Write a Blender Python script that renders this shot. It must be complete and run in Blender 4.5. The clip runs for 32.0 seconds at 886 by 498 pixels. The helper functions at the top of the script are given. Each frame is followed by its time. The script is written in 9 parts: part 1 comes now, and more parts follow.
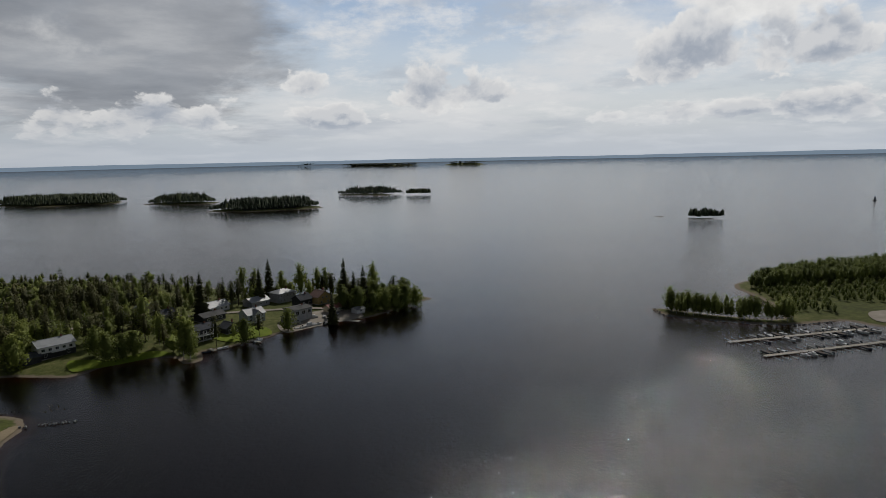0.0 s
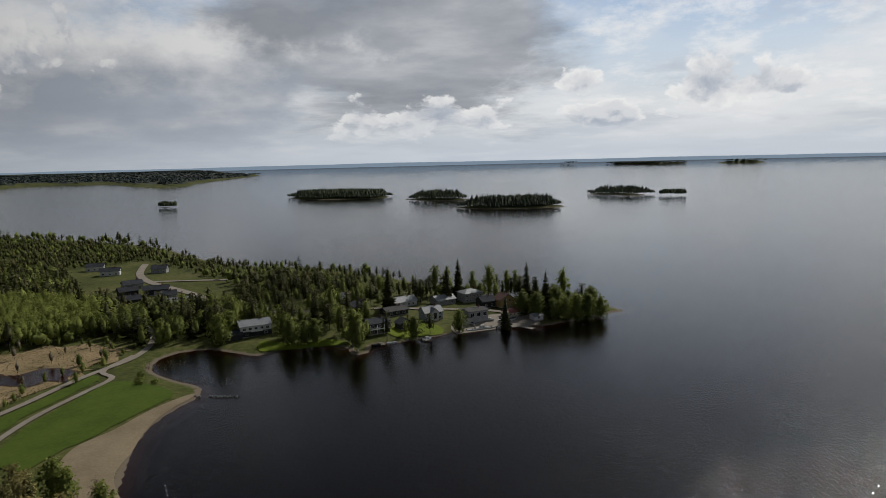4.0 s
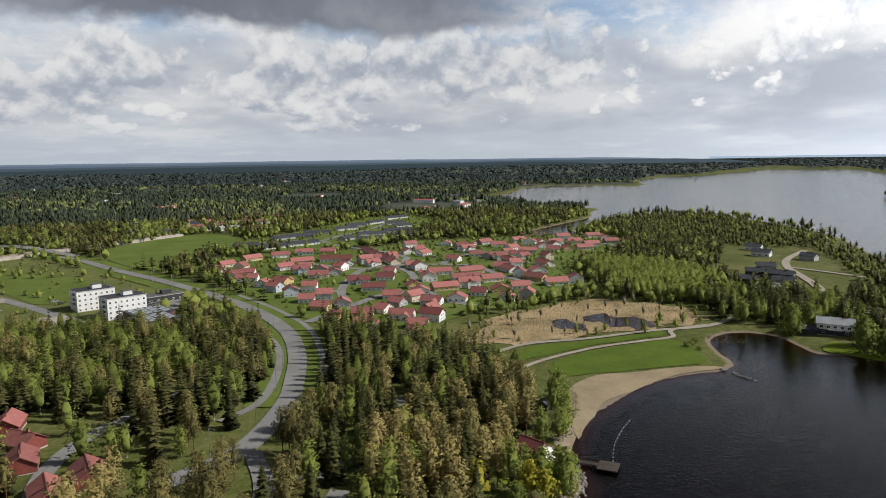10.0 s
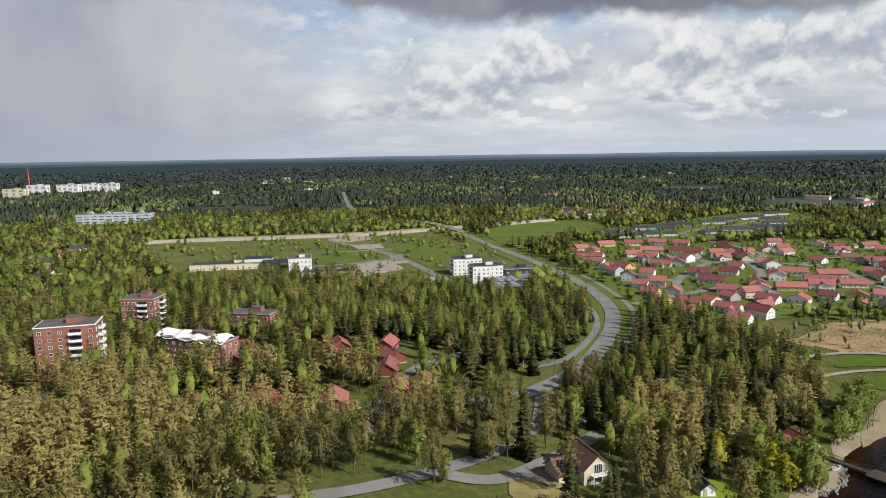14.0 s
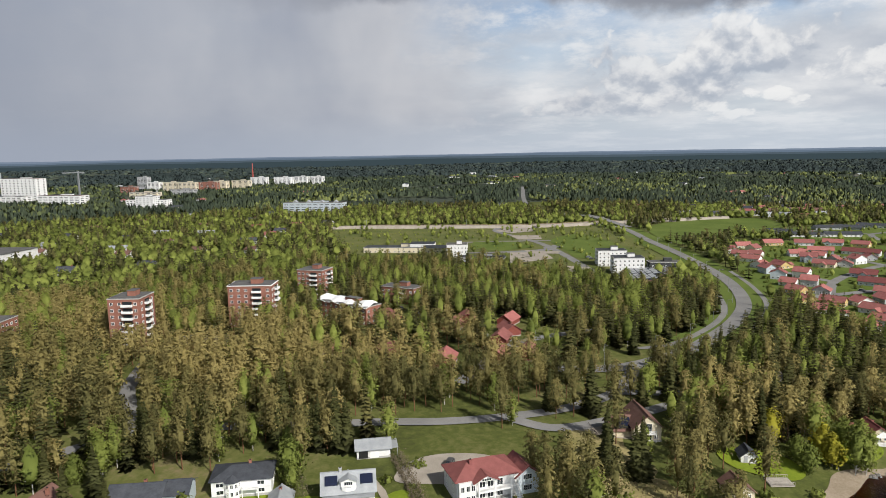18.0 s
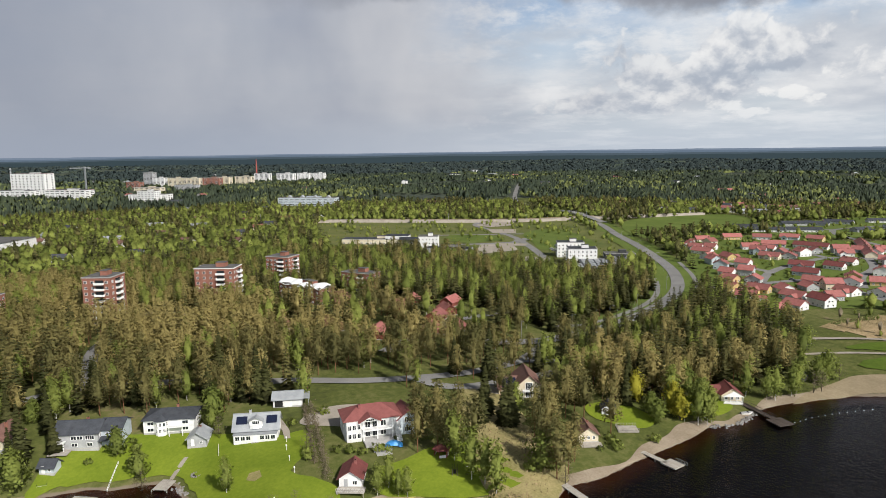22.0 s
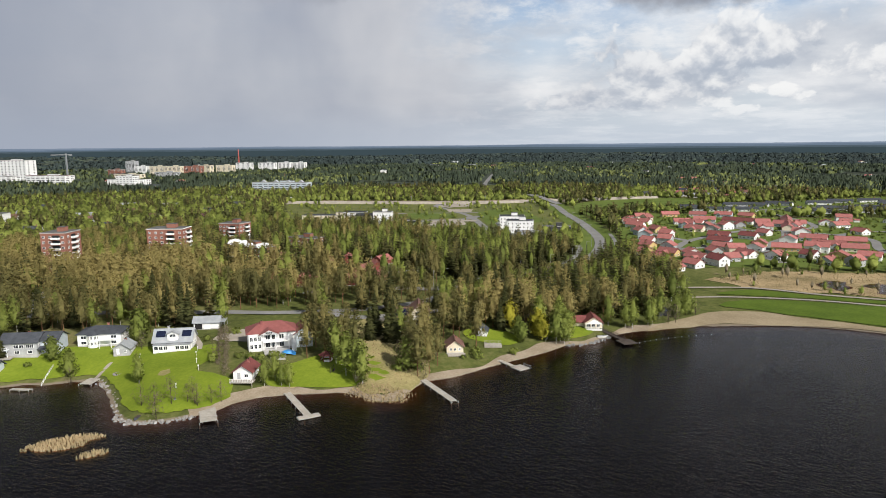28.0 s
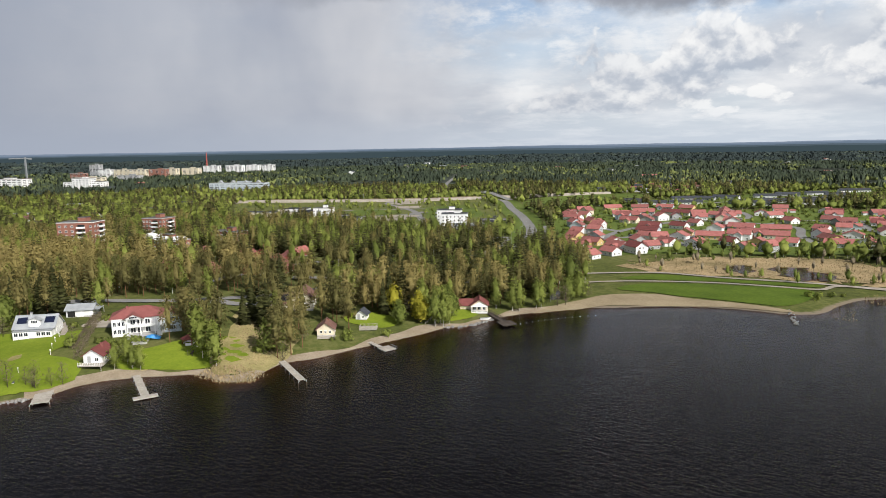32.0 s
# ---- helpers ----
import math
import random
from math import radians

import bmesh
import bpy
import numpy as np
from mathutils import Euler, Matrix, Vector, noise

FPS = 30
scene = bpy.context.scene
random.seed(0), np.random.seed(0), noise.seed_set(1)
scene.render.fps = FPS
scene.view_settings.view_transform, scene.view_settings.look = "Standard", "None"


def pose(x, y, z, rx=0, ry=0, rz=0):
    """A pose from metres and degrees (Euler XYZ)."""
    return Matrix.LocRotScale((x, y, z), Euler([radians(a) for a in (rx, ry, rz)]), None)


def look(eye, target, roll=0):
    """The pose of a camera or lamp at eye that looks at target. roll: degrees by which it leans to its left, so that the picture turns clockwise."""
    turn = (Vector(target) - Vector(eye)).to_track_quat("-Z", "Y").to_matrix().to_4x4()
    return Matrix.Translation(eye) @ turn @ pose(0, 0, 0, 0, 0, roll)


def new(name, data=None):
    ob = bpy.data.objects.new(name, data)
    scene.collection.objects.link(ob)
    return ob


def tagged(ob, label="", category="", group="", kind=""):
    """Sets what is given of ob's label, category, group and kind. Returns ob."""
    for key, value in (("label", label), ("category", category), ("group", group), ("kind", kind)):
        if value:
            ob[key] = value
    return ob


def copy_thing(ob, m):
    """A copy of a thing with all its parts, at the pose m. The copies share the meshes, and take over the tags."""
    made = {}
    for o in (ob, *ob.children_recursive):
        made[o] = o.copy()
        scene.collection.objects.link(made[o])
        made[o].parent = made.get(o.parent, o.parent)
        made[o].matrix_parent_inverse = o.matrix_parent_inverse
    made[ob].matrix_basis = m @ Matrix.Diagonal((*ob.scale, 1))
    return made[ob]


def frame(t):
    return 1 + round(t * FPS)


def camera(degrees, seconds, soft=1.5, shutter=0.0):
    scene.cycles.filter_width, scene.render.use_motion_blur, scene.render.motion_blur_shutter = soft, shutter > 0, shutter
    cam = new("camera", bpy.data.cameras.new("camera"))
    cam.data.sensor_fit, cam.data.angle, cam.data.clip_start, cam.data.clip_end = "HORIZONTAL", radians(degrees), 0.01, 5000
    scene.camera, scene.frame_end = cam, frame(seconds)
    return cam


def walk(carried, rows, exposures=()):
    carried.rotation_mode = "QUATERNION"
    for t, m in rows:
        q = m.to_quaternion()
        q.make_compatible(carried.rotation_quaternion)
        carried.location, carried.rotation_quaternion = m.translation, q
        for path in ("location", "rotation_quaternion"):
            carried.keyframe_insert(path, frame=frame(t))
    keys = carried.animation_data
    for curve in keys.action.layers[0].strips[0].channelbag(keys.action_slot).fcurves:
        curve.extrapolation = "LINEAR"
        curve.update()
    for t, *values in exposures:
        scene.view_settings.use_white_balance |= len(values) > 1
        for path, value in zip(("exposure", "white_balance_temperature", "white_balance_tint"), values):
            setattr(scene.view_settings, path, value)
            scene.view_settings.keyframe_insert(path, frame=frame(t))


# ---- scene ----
from mathutils.geometry import delaunay_2d_cdt
cam = camera(66.3, 32.0, 0.7)
# seconds, place in metres over the lake, turn in degrees
ROWS = [
    (0, 1.8, -2.17, 90.45, 82.203, 1.216, -0.213),
    (0.5, 6.97, 0.7, 90.56, 82.214, 1.261, 1.234),
    (1, 12.83, 3.67, 90.73, 82.243, 1.302, 3.48),
    (1.5, 18.12, 6.37, 90.82, 82.264, 1.327, 5.628),
    (2, 23.96, 9.45, 90.82, 82.303, 1.345, 7.981),
    (2.5, 29.12, 12.34, 90.85, 82.335, 1.354, 10.37),
    (4.5, 51.92, 22.07, 91.72, 82.557, 1.331, 27.517),
    (5, 57.93, 25.22, 91.66, 82.597, 1.298, 33.246),
    (5.5, 63.04, 28.43, 91.69, 82.557, 1.215, 38.456),
    (6, 68.94, 31.62, 91.81, 82.516, 1.118, 44.097),
    (6.5, 74.09, 35.04, 91.63, 82.503, 1.031, 49.144),
    (7, 79.84, 38.99, 91.75, 82.448, 0.999, 54.204),
    (7.5, 84.57, 42.74, 91.8, 82.478, 0.949, 58.287),
    (8, 90.27, 46.69, 91.61, 82.44, 0.885, 62.898),
    (8.5, 95.62, 49.99, 91.5, 82.431, 0.846, 66.891),
    (9, 101.24, 53.3, 91.83, 82.371, 0.784, 71.811),
    (9.5, 106.8, 56.75, 91.99, 82.337, 0.799, 76.046),
    (10, 112.47, 60.31, 92.05, 82.32, 0.814, 80.569),
    (10.5, 117.57, 63.77, 92.24, 82.295, 0.814, 85.4),
    (11, 122.97, 67.76, 92.38, 82.283, 0.84, 90.311),
    (11.5, 127.54, 71.53, 92.35, 82.272, 0.817, 94.421),
    (12, 132.31, 76.04, 92.54, 82.233, 0.852, 98.621),
    (12.5, 136.37, 80.32, 92.85, 82.177, 0.836, 102.163),
    (13, 140.5, 85.09, 93.01, 82.153, 0.836, 106.089),
    (13.5, 143.92, 89.9, 93.18, 82.089, 0.833, 109.739),
    (14, 147.49, 95.37, 93.19, 82.042, 0.86, 112.736),
    (14.5, 150.35, 100.58, 93.2, 81.99, 0.906, 115.322),
    (15, 153.31, 106.52, 93.22, 81.944, 0.937, 118.081),
    (15.5, 155.61, 112.02, 93.11, 81.928, 1.007, 120.433),
    (17.5, 162.49, 135.57, 92.6, 81.919, 0.997, 128.244),
    (18, 163.64, 141.93, 92.55, 81.921, 0.976, 128.844),
    (18.5, 164.53, 147.72, 92.5, 81.931, 0.967, 129.594),
    (19, 165.24, 154.08, 92.47, 81.924, 0.951, 129.728),
    (19.5, 165.83, 159.94, 92.5, 81.901, 0.914, 129.758),
    (20, 166.29, 166.31, 92.54, 81.878, 0.878, 129.783),
    (20.5, 166.61, 172.26, 92.52, 81.851, 0.852, 129.817),
    (21, 166.82, 178.69, 92.45, 81.814, 0.821, 129.829),
    (21.5, 167.07, 184.52, 92.01, 81.784, 0.778, 129.832),
    (22, 167.31, 190.75, 91.02, 81.762, 0.741, 129.833),
    (22.5, 167.47, 196.54, 89.97, 81.734, 0.724, 129.817),
    (23, 167.92, 202.91, 88.88, 81.659, 0.614, 129.774),
    (23.5, 168.94, 208.56, 87.87, 81.531, 0.476, 129.957),
    (24, 170.67, 214.37, 86.71, 81.415, 0.35, 129.998),
    (24.5, 172.75, 219.38, 85.62, 81.323, 0.233, 130.021),
    (25, 175.29, 224.33, 84.39, 81.197, 0.139, 130.022),
    (25.5, 177.35, 228.03, 83.28, 81.065, 0.088, 129.929),
    (27.5, 176.81, 240.92, 77.97, 81.282, 0.369, 129.276),
    (28, 175.02, 244.7, 76.59, 81.368, 0.457, 129.127),
    (28.5, 172.95, 248.36, 75.23, 81.456, 0.535, 128.977),
    (29, 170.43, 252.76, 73.87, 81.529, 0.598, 128.823),
    (29.5, 167.97, 257.06, 72.45, 81.627, 0.665, 128.582),
    (30, 164.86, 261.8, 71.01, 81.715, 0.73, 128.314),
    (30.5, 161.72, 266.14, 69.77, 81.741, 0.784, 128.175),
    (31, 157.61, 270.09, 69.12, 81.734, 0.846, 128.012),
    (31.5, 153.63, 273.36, 68.44, 81.716, 0.906, 127.872),
    (32, 148.77, 276.14, 67.59, 81.666, 0.973, 127.71),
]
EXPOSURES = [(0.0, -1.2), (2.5, -1.18), (5.0, -0.87), (7.0, -0.5), (9.0, -0.2), (12.0, 0.1), (24.0, 0.14), (32.0, 0.26)]
walk(cam, [(t, pose(x, y, z, rx, ry, rz)) for t, x, y, z, rx, ry, rz in ROWS], EXPOSURES)

# ---- world and sun ----
SUN_AZ, SUN_EL = radians(10.6), radians(39)


def wire(nt, kind, op="", interp="", attr="", clamp=False, **values):
    """A node with its inputs set; a tuple (node, socket) links. i0, i1.. are inputs by number."""
    n = nt.nodes.new(kind)
    if op:
        n.operation = op
    if clamp:
        n.use_clamp = True
    if interp:
        n.interpolation_type = interp
    if attr:
        n.attribute_name = attr
    for key, val in values.items():
        sock = n.inputs[int(key[1:])] if key[0] == "i" and key[1:].isdigit() else n.inputs[key.replace("_", " ")]
        if isinstance(val, tuple) and len(val) == 2 and isinstance(val[0], bpy.types.Node):
            nt.links.new(val[0].outputs[val[1]], sock)
        else:
            sock.default_value = val
    return n


def math_node(nt, op, a, b=0.0, clamp=False):
    return wire(nt, "ShaderNodeMath", op=op, clamp=clamp, i0=a, i1=b)


def ramp(nt, src, stops, ease="LINEAR"):
    n = nt.nodes.new("ShaderNodeValToRGB")
    n.color_ramp.interpolation = ease
    while len(n.color_ramp.elements) < len(stops):
        n.color_ramp.elements.new(0.5)
    for el, (pos, col) in zip(n.color_ramp.elements, stops):
        el.position, el.color = pos, (*col, 1) if len(col) == 3 else col
    nt.links.new(src[0].outputs[src[1]], n.inputs[0])
    return n


def mix_rgb(nt, fac, a, b, how="MIX"):
    n = nt.nodes.new("ShaderNodeMix")
    n.data_type, n.blend_type = "RGBA", how
    for sock, val in ((n.inputs[0], fac), (n.inputs[6], a), (n.inputs[7], b)):
        if isinstance(val, tuple) and len(val) == 2 and isinstance(val[0], bpy.types.Node):
            nt.links.new(val[0].outputs[val[1]], sock)
        else:
            sock.default_value = val if not isinstance(val, tuple) else ((*val, 1) if len(val) == 3 else val)
    return n


world = bpy.data.worlds.new("cloudy_sky")
scene.world = world
world.use_nodes = True
wt = world.node_tree
wt.nodes.clear()
sky = wt.nodes.new("ShaderNodeTexSky")
sky.sky_type, sky.sun_disc = "NISHITA", False
sky.sun_elevation, sky.sun_rotation = SUN_EL, SUN_AZ
sky.air_density, sky.dust_density, sky.altitude = 1.0, 1.2, 80
blue = mix_rgb(wt, 1.0, (sky, 0), (0.085, 0.085, 0.085), "MULTIPLY")
tc = wt.nodes.new("ShaderNodeTexCoord")


def toward(azimuth, elevation):
    """How near a direction lies to the given one, as a cosine."""
    a, e = radians(azimuth), radians(elevation)
    n = wire(wt, "ShaderNodeVectorMath", op="DOT_PRODUCT", i0=(tc, "Generated"))
    n.inputs[1].default_value = (-math.sin(a) * math.cos(e), math.cos(a) * math.cos(e), math.sin(e))
    return n


def near_dir(azimuth, elevation, wide, soft):
    """1 within `wide` degrees of a direction, falling to 0 over `soft` more."""
    return wire(wt, "ShaderNodeMapRange", interp="SMOOTHSTEP", Value=(toward(azimuth, elevation), "Value"),
                From_Min=math.cos(radians(wide + soft)), From_Max=math.cos(radians(wide)), To_Min=0.0, To_Max=1.0)


# the sky by azimuth (degrees to the left of +y) and height over the horizon (degrees)
sep = wire(wt, "ShaderNodeSeparateXYZ", i0=(tc, "Generated"))
up = math_node(wt, "MAXIMUM", (sep, 2), 0.0)
turn_r = math_node(wt, "ARCTAN2", (math_node(wt, "MULTIPLY", (sep, 0), -1.0), 0), (sep, 1))
AZ = math_node(wt, "MULTIPLY", (turn_r, 0), 57.2958)
EL = math_node(wt, "MULTIPLY", (up, 0), 57.2958)
# clouds shrink towards the horizon
EL_LOG = math_node(wt, "MULTIPLY", (wire(wt, "ShaderNodeMath", op="LOGARITHM", i0=(math_node(wt, "ADD", (math_node(wt, "DIVIDE", (EL, 0), 3.5), 0), 1.0), 0), i1=2.71828), 0), 10.0)


def smooth_step(src, lo, hi, a=0.0, b=1.0):
    return wire(wt, "ShaderNodeMapRange", interp="SMOOTHSTEP", Value=src, From_Min=lo, From_Max=hi, To_Min=a, To_Max=b)


def mul(a, b):
    return math_node(wt, "MULTIPLY", (a, 0), (b, 0) if isinstance(b, bpy.types.Node) else b)


def add(a, b):
    return math_node(wt, "ADD", (a, 0), (b, 0) if isinstance(b, bpy.types.Node) else b)


def sky_point(rise=0.0, flat=1.0, shift=0.0):
    """A point on the sky's chart; flat stretches clouds sideways."""
    return wire(wt, "ShaderNodeCombineXYZ", X=(math_node(wt, "MULTIPLY", (AZ, 0), flat), 0), Y=(math_node(wt, "ADD", (EL_LOG, 0), rise), 0), Z=shift)


def drift(scale, detail, rough, flat=1.0, shift=0.0, rise=0.0, distort=0.0):
    return wire(wt, "ShaderNodeTexNoise", Vector=(sky_point(rise, flat, shift), 0), Scale=scale, Detail=detail, Roughness=rough, Distortion=distort)


def billow(rise):
    """Heaped cloud: broad masses with cauliflower heads."""
    p = sky_point(rise, 0.85, 0.0)
    warp = wire(wt, "ShaderNodeTexNoise", Vector=(p, 0), Scale=0.5, Detail=3.0, Roughness=0.6)
    q = wire(wt, "ShaderNodeVectorMath", op="MULTIPLY_ADD", i0=(warp, 1), i1=(1.6, 1.6, 0.0), i2=(p, 0))
    vo = wire(wt, "ShaderNodeTexVoronoi", Vector=(q, 0), Scale=0.30, Detail=4.0, Roughness=0.5, Lacunarity=2.2)
    vo.feature = "SMOOTH_F1"
    vo.inputs["Smoothness"].default_value = 0.45
    fb = wire(wt, "ShaderNodeTexNoise", Vector=(p, 0), Scale=0.13, Detail=6.0, Roughness=0.52)
    return add(mul(fb, 0.85), mul(vo, -0.42))


def blob(az, el, wide, high, low):
    """1 at the middle of a cloud, 0 at its rim, falling on outside."""
    du = math_node(wt, "DIVIDE", (math_node(wt, "SUBTRACT", (AZ, 0), az), 0), wide)
    dv = math_node(wt, "SUBTRACT", (EL, 0), el)
    dn = math_node(wt, "MAXIMUM", (math_node(wt, "DIVIDE", (dv, 0), high), 0), (math_node(wt, "DIVIDE", (dv, 0), -low), 0))
    r2 = add(mul(du, du), mul(dn, dn))
    return math_node(wt, "SUBTRACT", 1.0, (math_node(wt, "SQRT", (r2, 0)), 0))


def any_of(blobs):
    best = blob(*blobs[0])
    for b in blobs[1:]:
        best = math_node(wt, "MAXIMUM", (best, 0), (blob(*b), 0))
    return best


sunny = smooth_step((toward(-12, 6), "Value"), 0.5, 0.93)
# open sky: pale at the horizon, blue above
open_sky = ramp(wt, (math_node(wt, "DIVIDE", (EL, 0), 20.0), 0), [(0.0, (0.52, 0.58, 0.655)), (0.22, (0.58, 0.63, 0.69)), (0.42, (0.50, 0.59, 0.70)), (0.56, (0.33, 0.46, 0.65)), (0.9, (0.26, 0.38, 0.58))])
open_sky = mix_rgb(wt, 0.15, (open_sky, 0), (blue, 2))
# a thin bright veil in streaks
streak = drift(0.22, 7, 0.58, 0.30, 3.0)
col = mix_rgb(wt, (mul(smooth_step((streak, 0), 0.44, 0.66), 0.85), 0), (open_sky, 2), (0.74, 0.75, 0.765))
fleece = drift(0.55, 8, 0.62, 0.36, 5.0)
col = mix_rgb(wt, (mul(smooth_step((fleece, 0), 0.47, 0.68), 0.7), 0), (col, 2), (0.82, 0.82, 0.82))
grey_n = drift(0.30, 7, 0.6, 0.26, 13.0)
col = mix_rgb(wt, (mul(smooth_step((grey_n, 0), 0.50, 0.68), 0.6), 0), (col, 2), (0.47, 0.51, 0.57))
# white overcast over the marina
bright_e = add(blob(-30, 15, 26, 12, 6.5), mul(add(drift(0.16, 8, 0.6, 0.5, 7.0), -0.5), 2.2))
bright_n = drift(0.26, 6, 0.6, 0.5, 11.0)
bright_c = ramp(wt, (bright_n, 0), [(0.36, (0.52, 0.55, 0.60)), (0.5, (0.74, 0.745, 0.75)), (0.64, (0.90, 0.895, 0.88))])
col = mix_rgb(wt, (smooth_step((bright_e, 0), 0.0, 0.3), 0), (col, 2), (bright_c, 0))
# grey layers to the left of the bright water
layer_n = drift(0.20, 8, 0.62, 0.28, 17.0, 0.0, 0.3)
layer_e = add(blob(25, 9.5, 16, 11, 9.5), mul(add(layer_n, -0.5), 2.0))
layer_c = ramp(wt, (drift(0.24, 7, 0.58, 0.22, 23.0), 0), [(0.34, (0.25, 0.27, 0.305)), (0.48, (0.35, 0.37, 0.405)), (0.58, (0.47, 0.485, 0.51)), (0.70, (0.66, 0.665, 0.675))])
col = mix_rgb(wt, (mul(smooth_step((layer_e, 0), 0.0, 0.45), 0.92), 0), (col, 2), (layer_c, 0))
# long bank with a white crest and a blue-grey shower under it
bank_n = drift(0.15, 9, 0.6, 0.55, 31.0)
bank_e = add(blob(45, 6.2, 22, 5.4, 7.5), mul(add(bank_n, -0.5), 1.7))
bank_v = add(math_node(wt, "DIVIDE", (EL, 0), 14.0), mul(add(bank_n, -0.5), 0.75))
bank_c = ramp(wt, (bank_v, 0), [(0.05, (0.50, 0.535, 0.585)), (0.22, (0.37, 0.405, 0.465)), (0.42, (0.35, 0.385, 0.44)), (0.50, (0.50, 0.52, 0.555)), (0.62, (0.76, 0.76, 0.76)), (0.9, (0.80, 0.80, 0.80))])
col = mix_rgb(wt, (smooth_step((bank_e, 0), 0.0, 0.4), 0), (col, 2), (bank_c, 0))
# soft grey deck behind the heaped clouds over the village
deck_e = add(blob(82, 4.5, 44, 5.6, 4.0), mul(add(drift(0.14, 7, 0.55, 0.5, 61.0), -0.5), 1.8))
deck_c = ramp(wt, (drift(0.30, 6, 0.55, 0.45, 67.0), 0), [(0.34, (0.40, 0.44, 0.51)), (0.52, (0.52, 0.55, 0.60)), (0.68, (0.70, 0.71, 0.73))])
col = mix_rgb(wt, (mul(smooth_step((deck_e, 0), 0.0, 0.5), 0.9), 0), (col, 2), (deck_c, 0))
# heaped clouds
dens, dens_up = billow(0.0), billow(1.1)
HEAPS = [(10.3, 6.0, 3.4, 2.4, 1.8), (9.0, 3.2, 6.0, 1.7, 1.2), (-2.0, 4.8, 7.2, 3.0, 1.3), (-20.5, 6.8, 8.0, 3.6, 2.2), (-29.5, 7.4, 3.8, 2.2, 1.6), (-25.0, 3.0, 12.0, 1.6, 1.1), (23.0, 3.2, 9.0, 1.8, 1.4),
         (58.0, 8.2, 9.0, 3.2, 3.0), (70.0, 7.0, 8.0, 3.4, 3.2), (80.0, 6.8, 6.0, 3.6, 4.0), (91.0, 5.6, 9.0, 3.6, 2.6), (104.0, 6.2, 7.5, 3.2, 2.6), (86.0, 2.8, 10.0, 1.2, 0.9), (108.0, 4.6, 9.5, 3.0, 2.2), (116.0, 3.4, 7.0, 1.6, 1.4), (127.0, 2.6, 6.0, 1.1, 0.9)]
heap_s = add(mul(any_of(HEAPS), 0.95), mul(add(dens, -0.05), 2.9))
heap_m = mul(smooth_step((heap_s, 0), 0.06, 0.34), smooth_step((sunny, 0), 0.0, 1.0, 0.82, 1.0))
rise_d = math_node(wt, "SUBTRACT", (dens, 0), (dens_up, 0))
lit_front = smooth_step((rise_d, 0), -0.2, 0.17)
lit_back = add(mul(smooth_step((heap_s, 0), 0.1, 0.8, 1.0, 0.0), 0.45), mul(smooth_step((rise_d, 0), -0.16, 0.14), 0.62))
lit = wire(wt, "ShaderNodeMix", i0=(sunny, 0), i2=(lit_front, 0), i3=(lit_back, 0))
heap_c = ramp(wt, (lit, 0), [(0.0, (0.355, 0.40, 0.475)), (0.25, (0.46, 0.495, 0.555)), (0.5, (0.60, 0.62, 0.655)), (0.75, (0.73, 0.735, 0.745)), (1.0, (0.83, 0.828, 0.822))])
col = mix_rgb(wt, (mul(heap_m, 0.95), 0), (col, 2), (heap_c, 0))
# rain curtain over the town
rain_n = drift(0.11, 5, 0.5, 0.8, 41.0)
rain_e = add(AZ, mul(add(rain_n, -0.5), 34.0))
rain_m = smooth_step((rain_e, 0), 112.0, 134.0, 0.0, 0.95)
rain_c = ramp(wt, (drift(0.07, 4, 0.5, 1.3, 47.0), 0), [(0.34, (0.335, 0.36, 0.425)), (0.5, (0.41, 0.43, 0.48)), (0.66, (0.50, 0.51, 0.545))])
rain_c = mix_rgb(wt, (smooth_step((AZ, 0), 134.0, 166.0, 0.0, 0.8), 0), (rain_c, 0), (0.275, 0.305, 0.375))
col = mix_rgb(wt, (rain_m, 0), (col, 2), (rain_c, 2))
# dark cloud base reaching over the village
dark_n = drift(0.17, 8, 0.55, 0.6, 53.0)
dark_lift = smooth_step((AZ, 0), 100.0, 126.0, 0.0, 1.6)
dark_e = math_node(wt, "SUBTRACT", (add(EL, mul(add(dark_n, -0.5), 7.0)), 0), (dark_lift, 0))
dark_side = mul(smooth_step((AZ, 0), 68.0, 82.0), smooth_step((AZ, 0), 132.0, 152.0, 1.0, 0.0))
dark_m = mul(smooth_step((dark_e, 0), 9.7, 11.1), dark_side)
dark_c = ramp(wt, (dark_n, 0), [(0.32, (0.155, 0.172, 0.21)), (0.52, (0.20, 0.218, 0.262)), (0.68, (0.31, 0.33, 0.37))])
dark_c = mix_rgb(wt, (smooth_step((AZ, 0), 104.0, 128.0, 0.0, 0.55), 0), (dark_c, 0), (0.33, 0.35, 0.40))
col = mix_rgb(wt, (dark_m, 0), (col, 2), (dark_c, 2))
# pale haze along the horizon
haze = smooth_step((EL, 0), 0.0, 4.0, 0.72, 0.0)
haze_c = mix_rgb(wt, (smooth_step((AZ, 0), 100.0, 160.0), 0), (0.52, 0.575, 0.65), (0.33, 0.37, 0.45))
col = mix_rgb(wt, (haze, 0), (col, 2), (haze_c, 2))
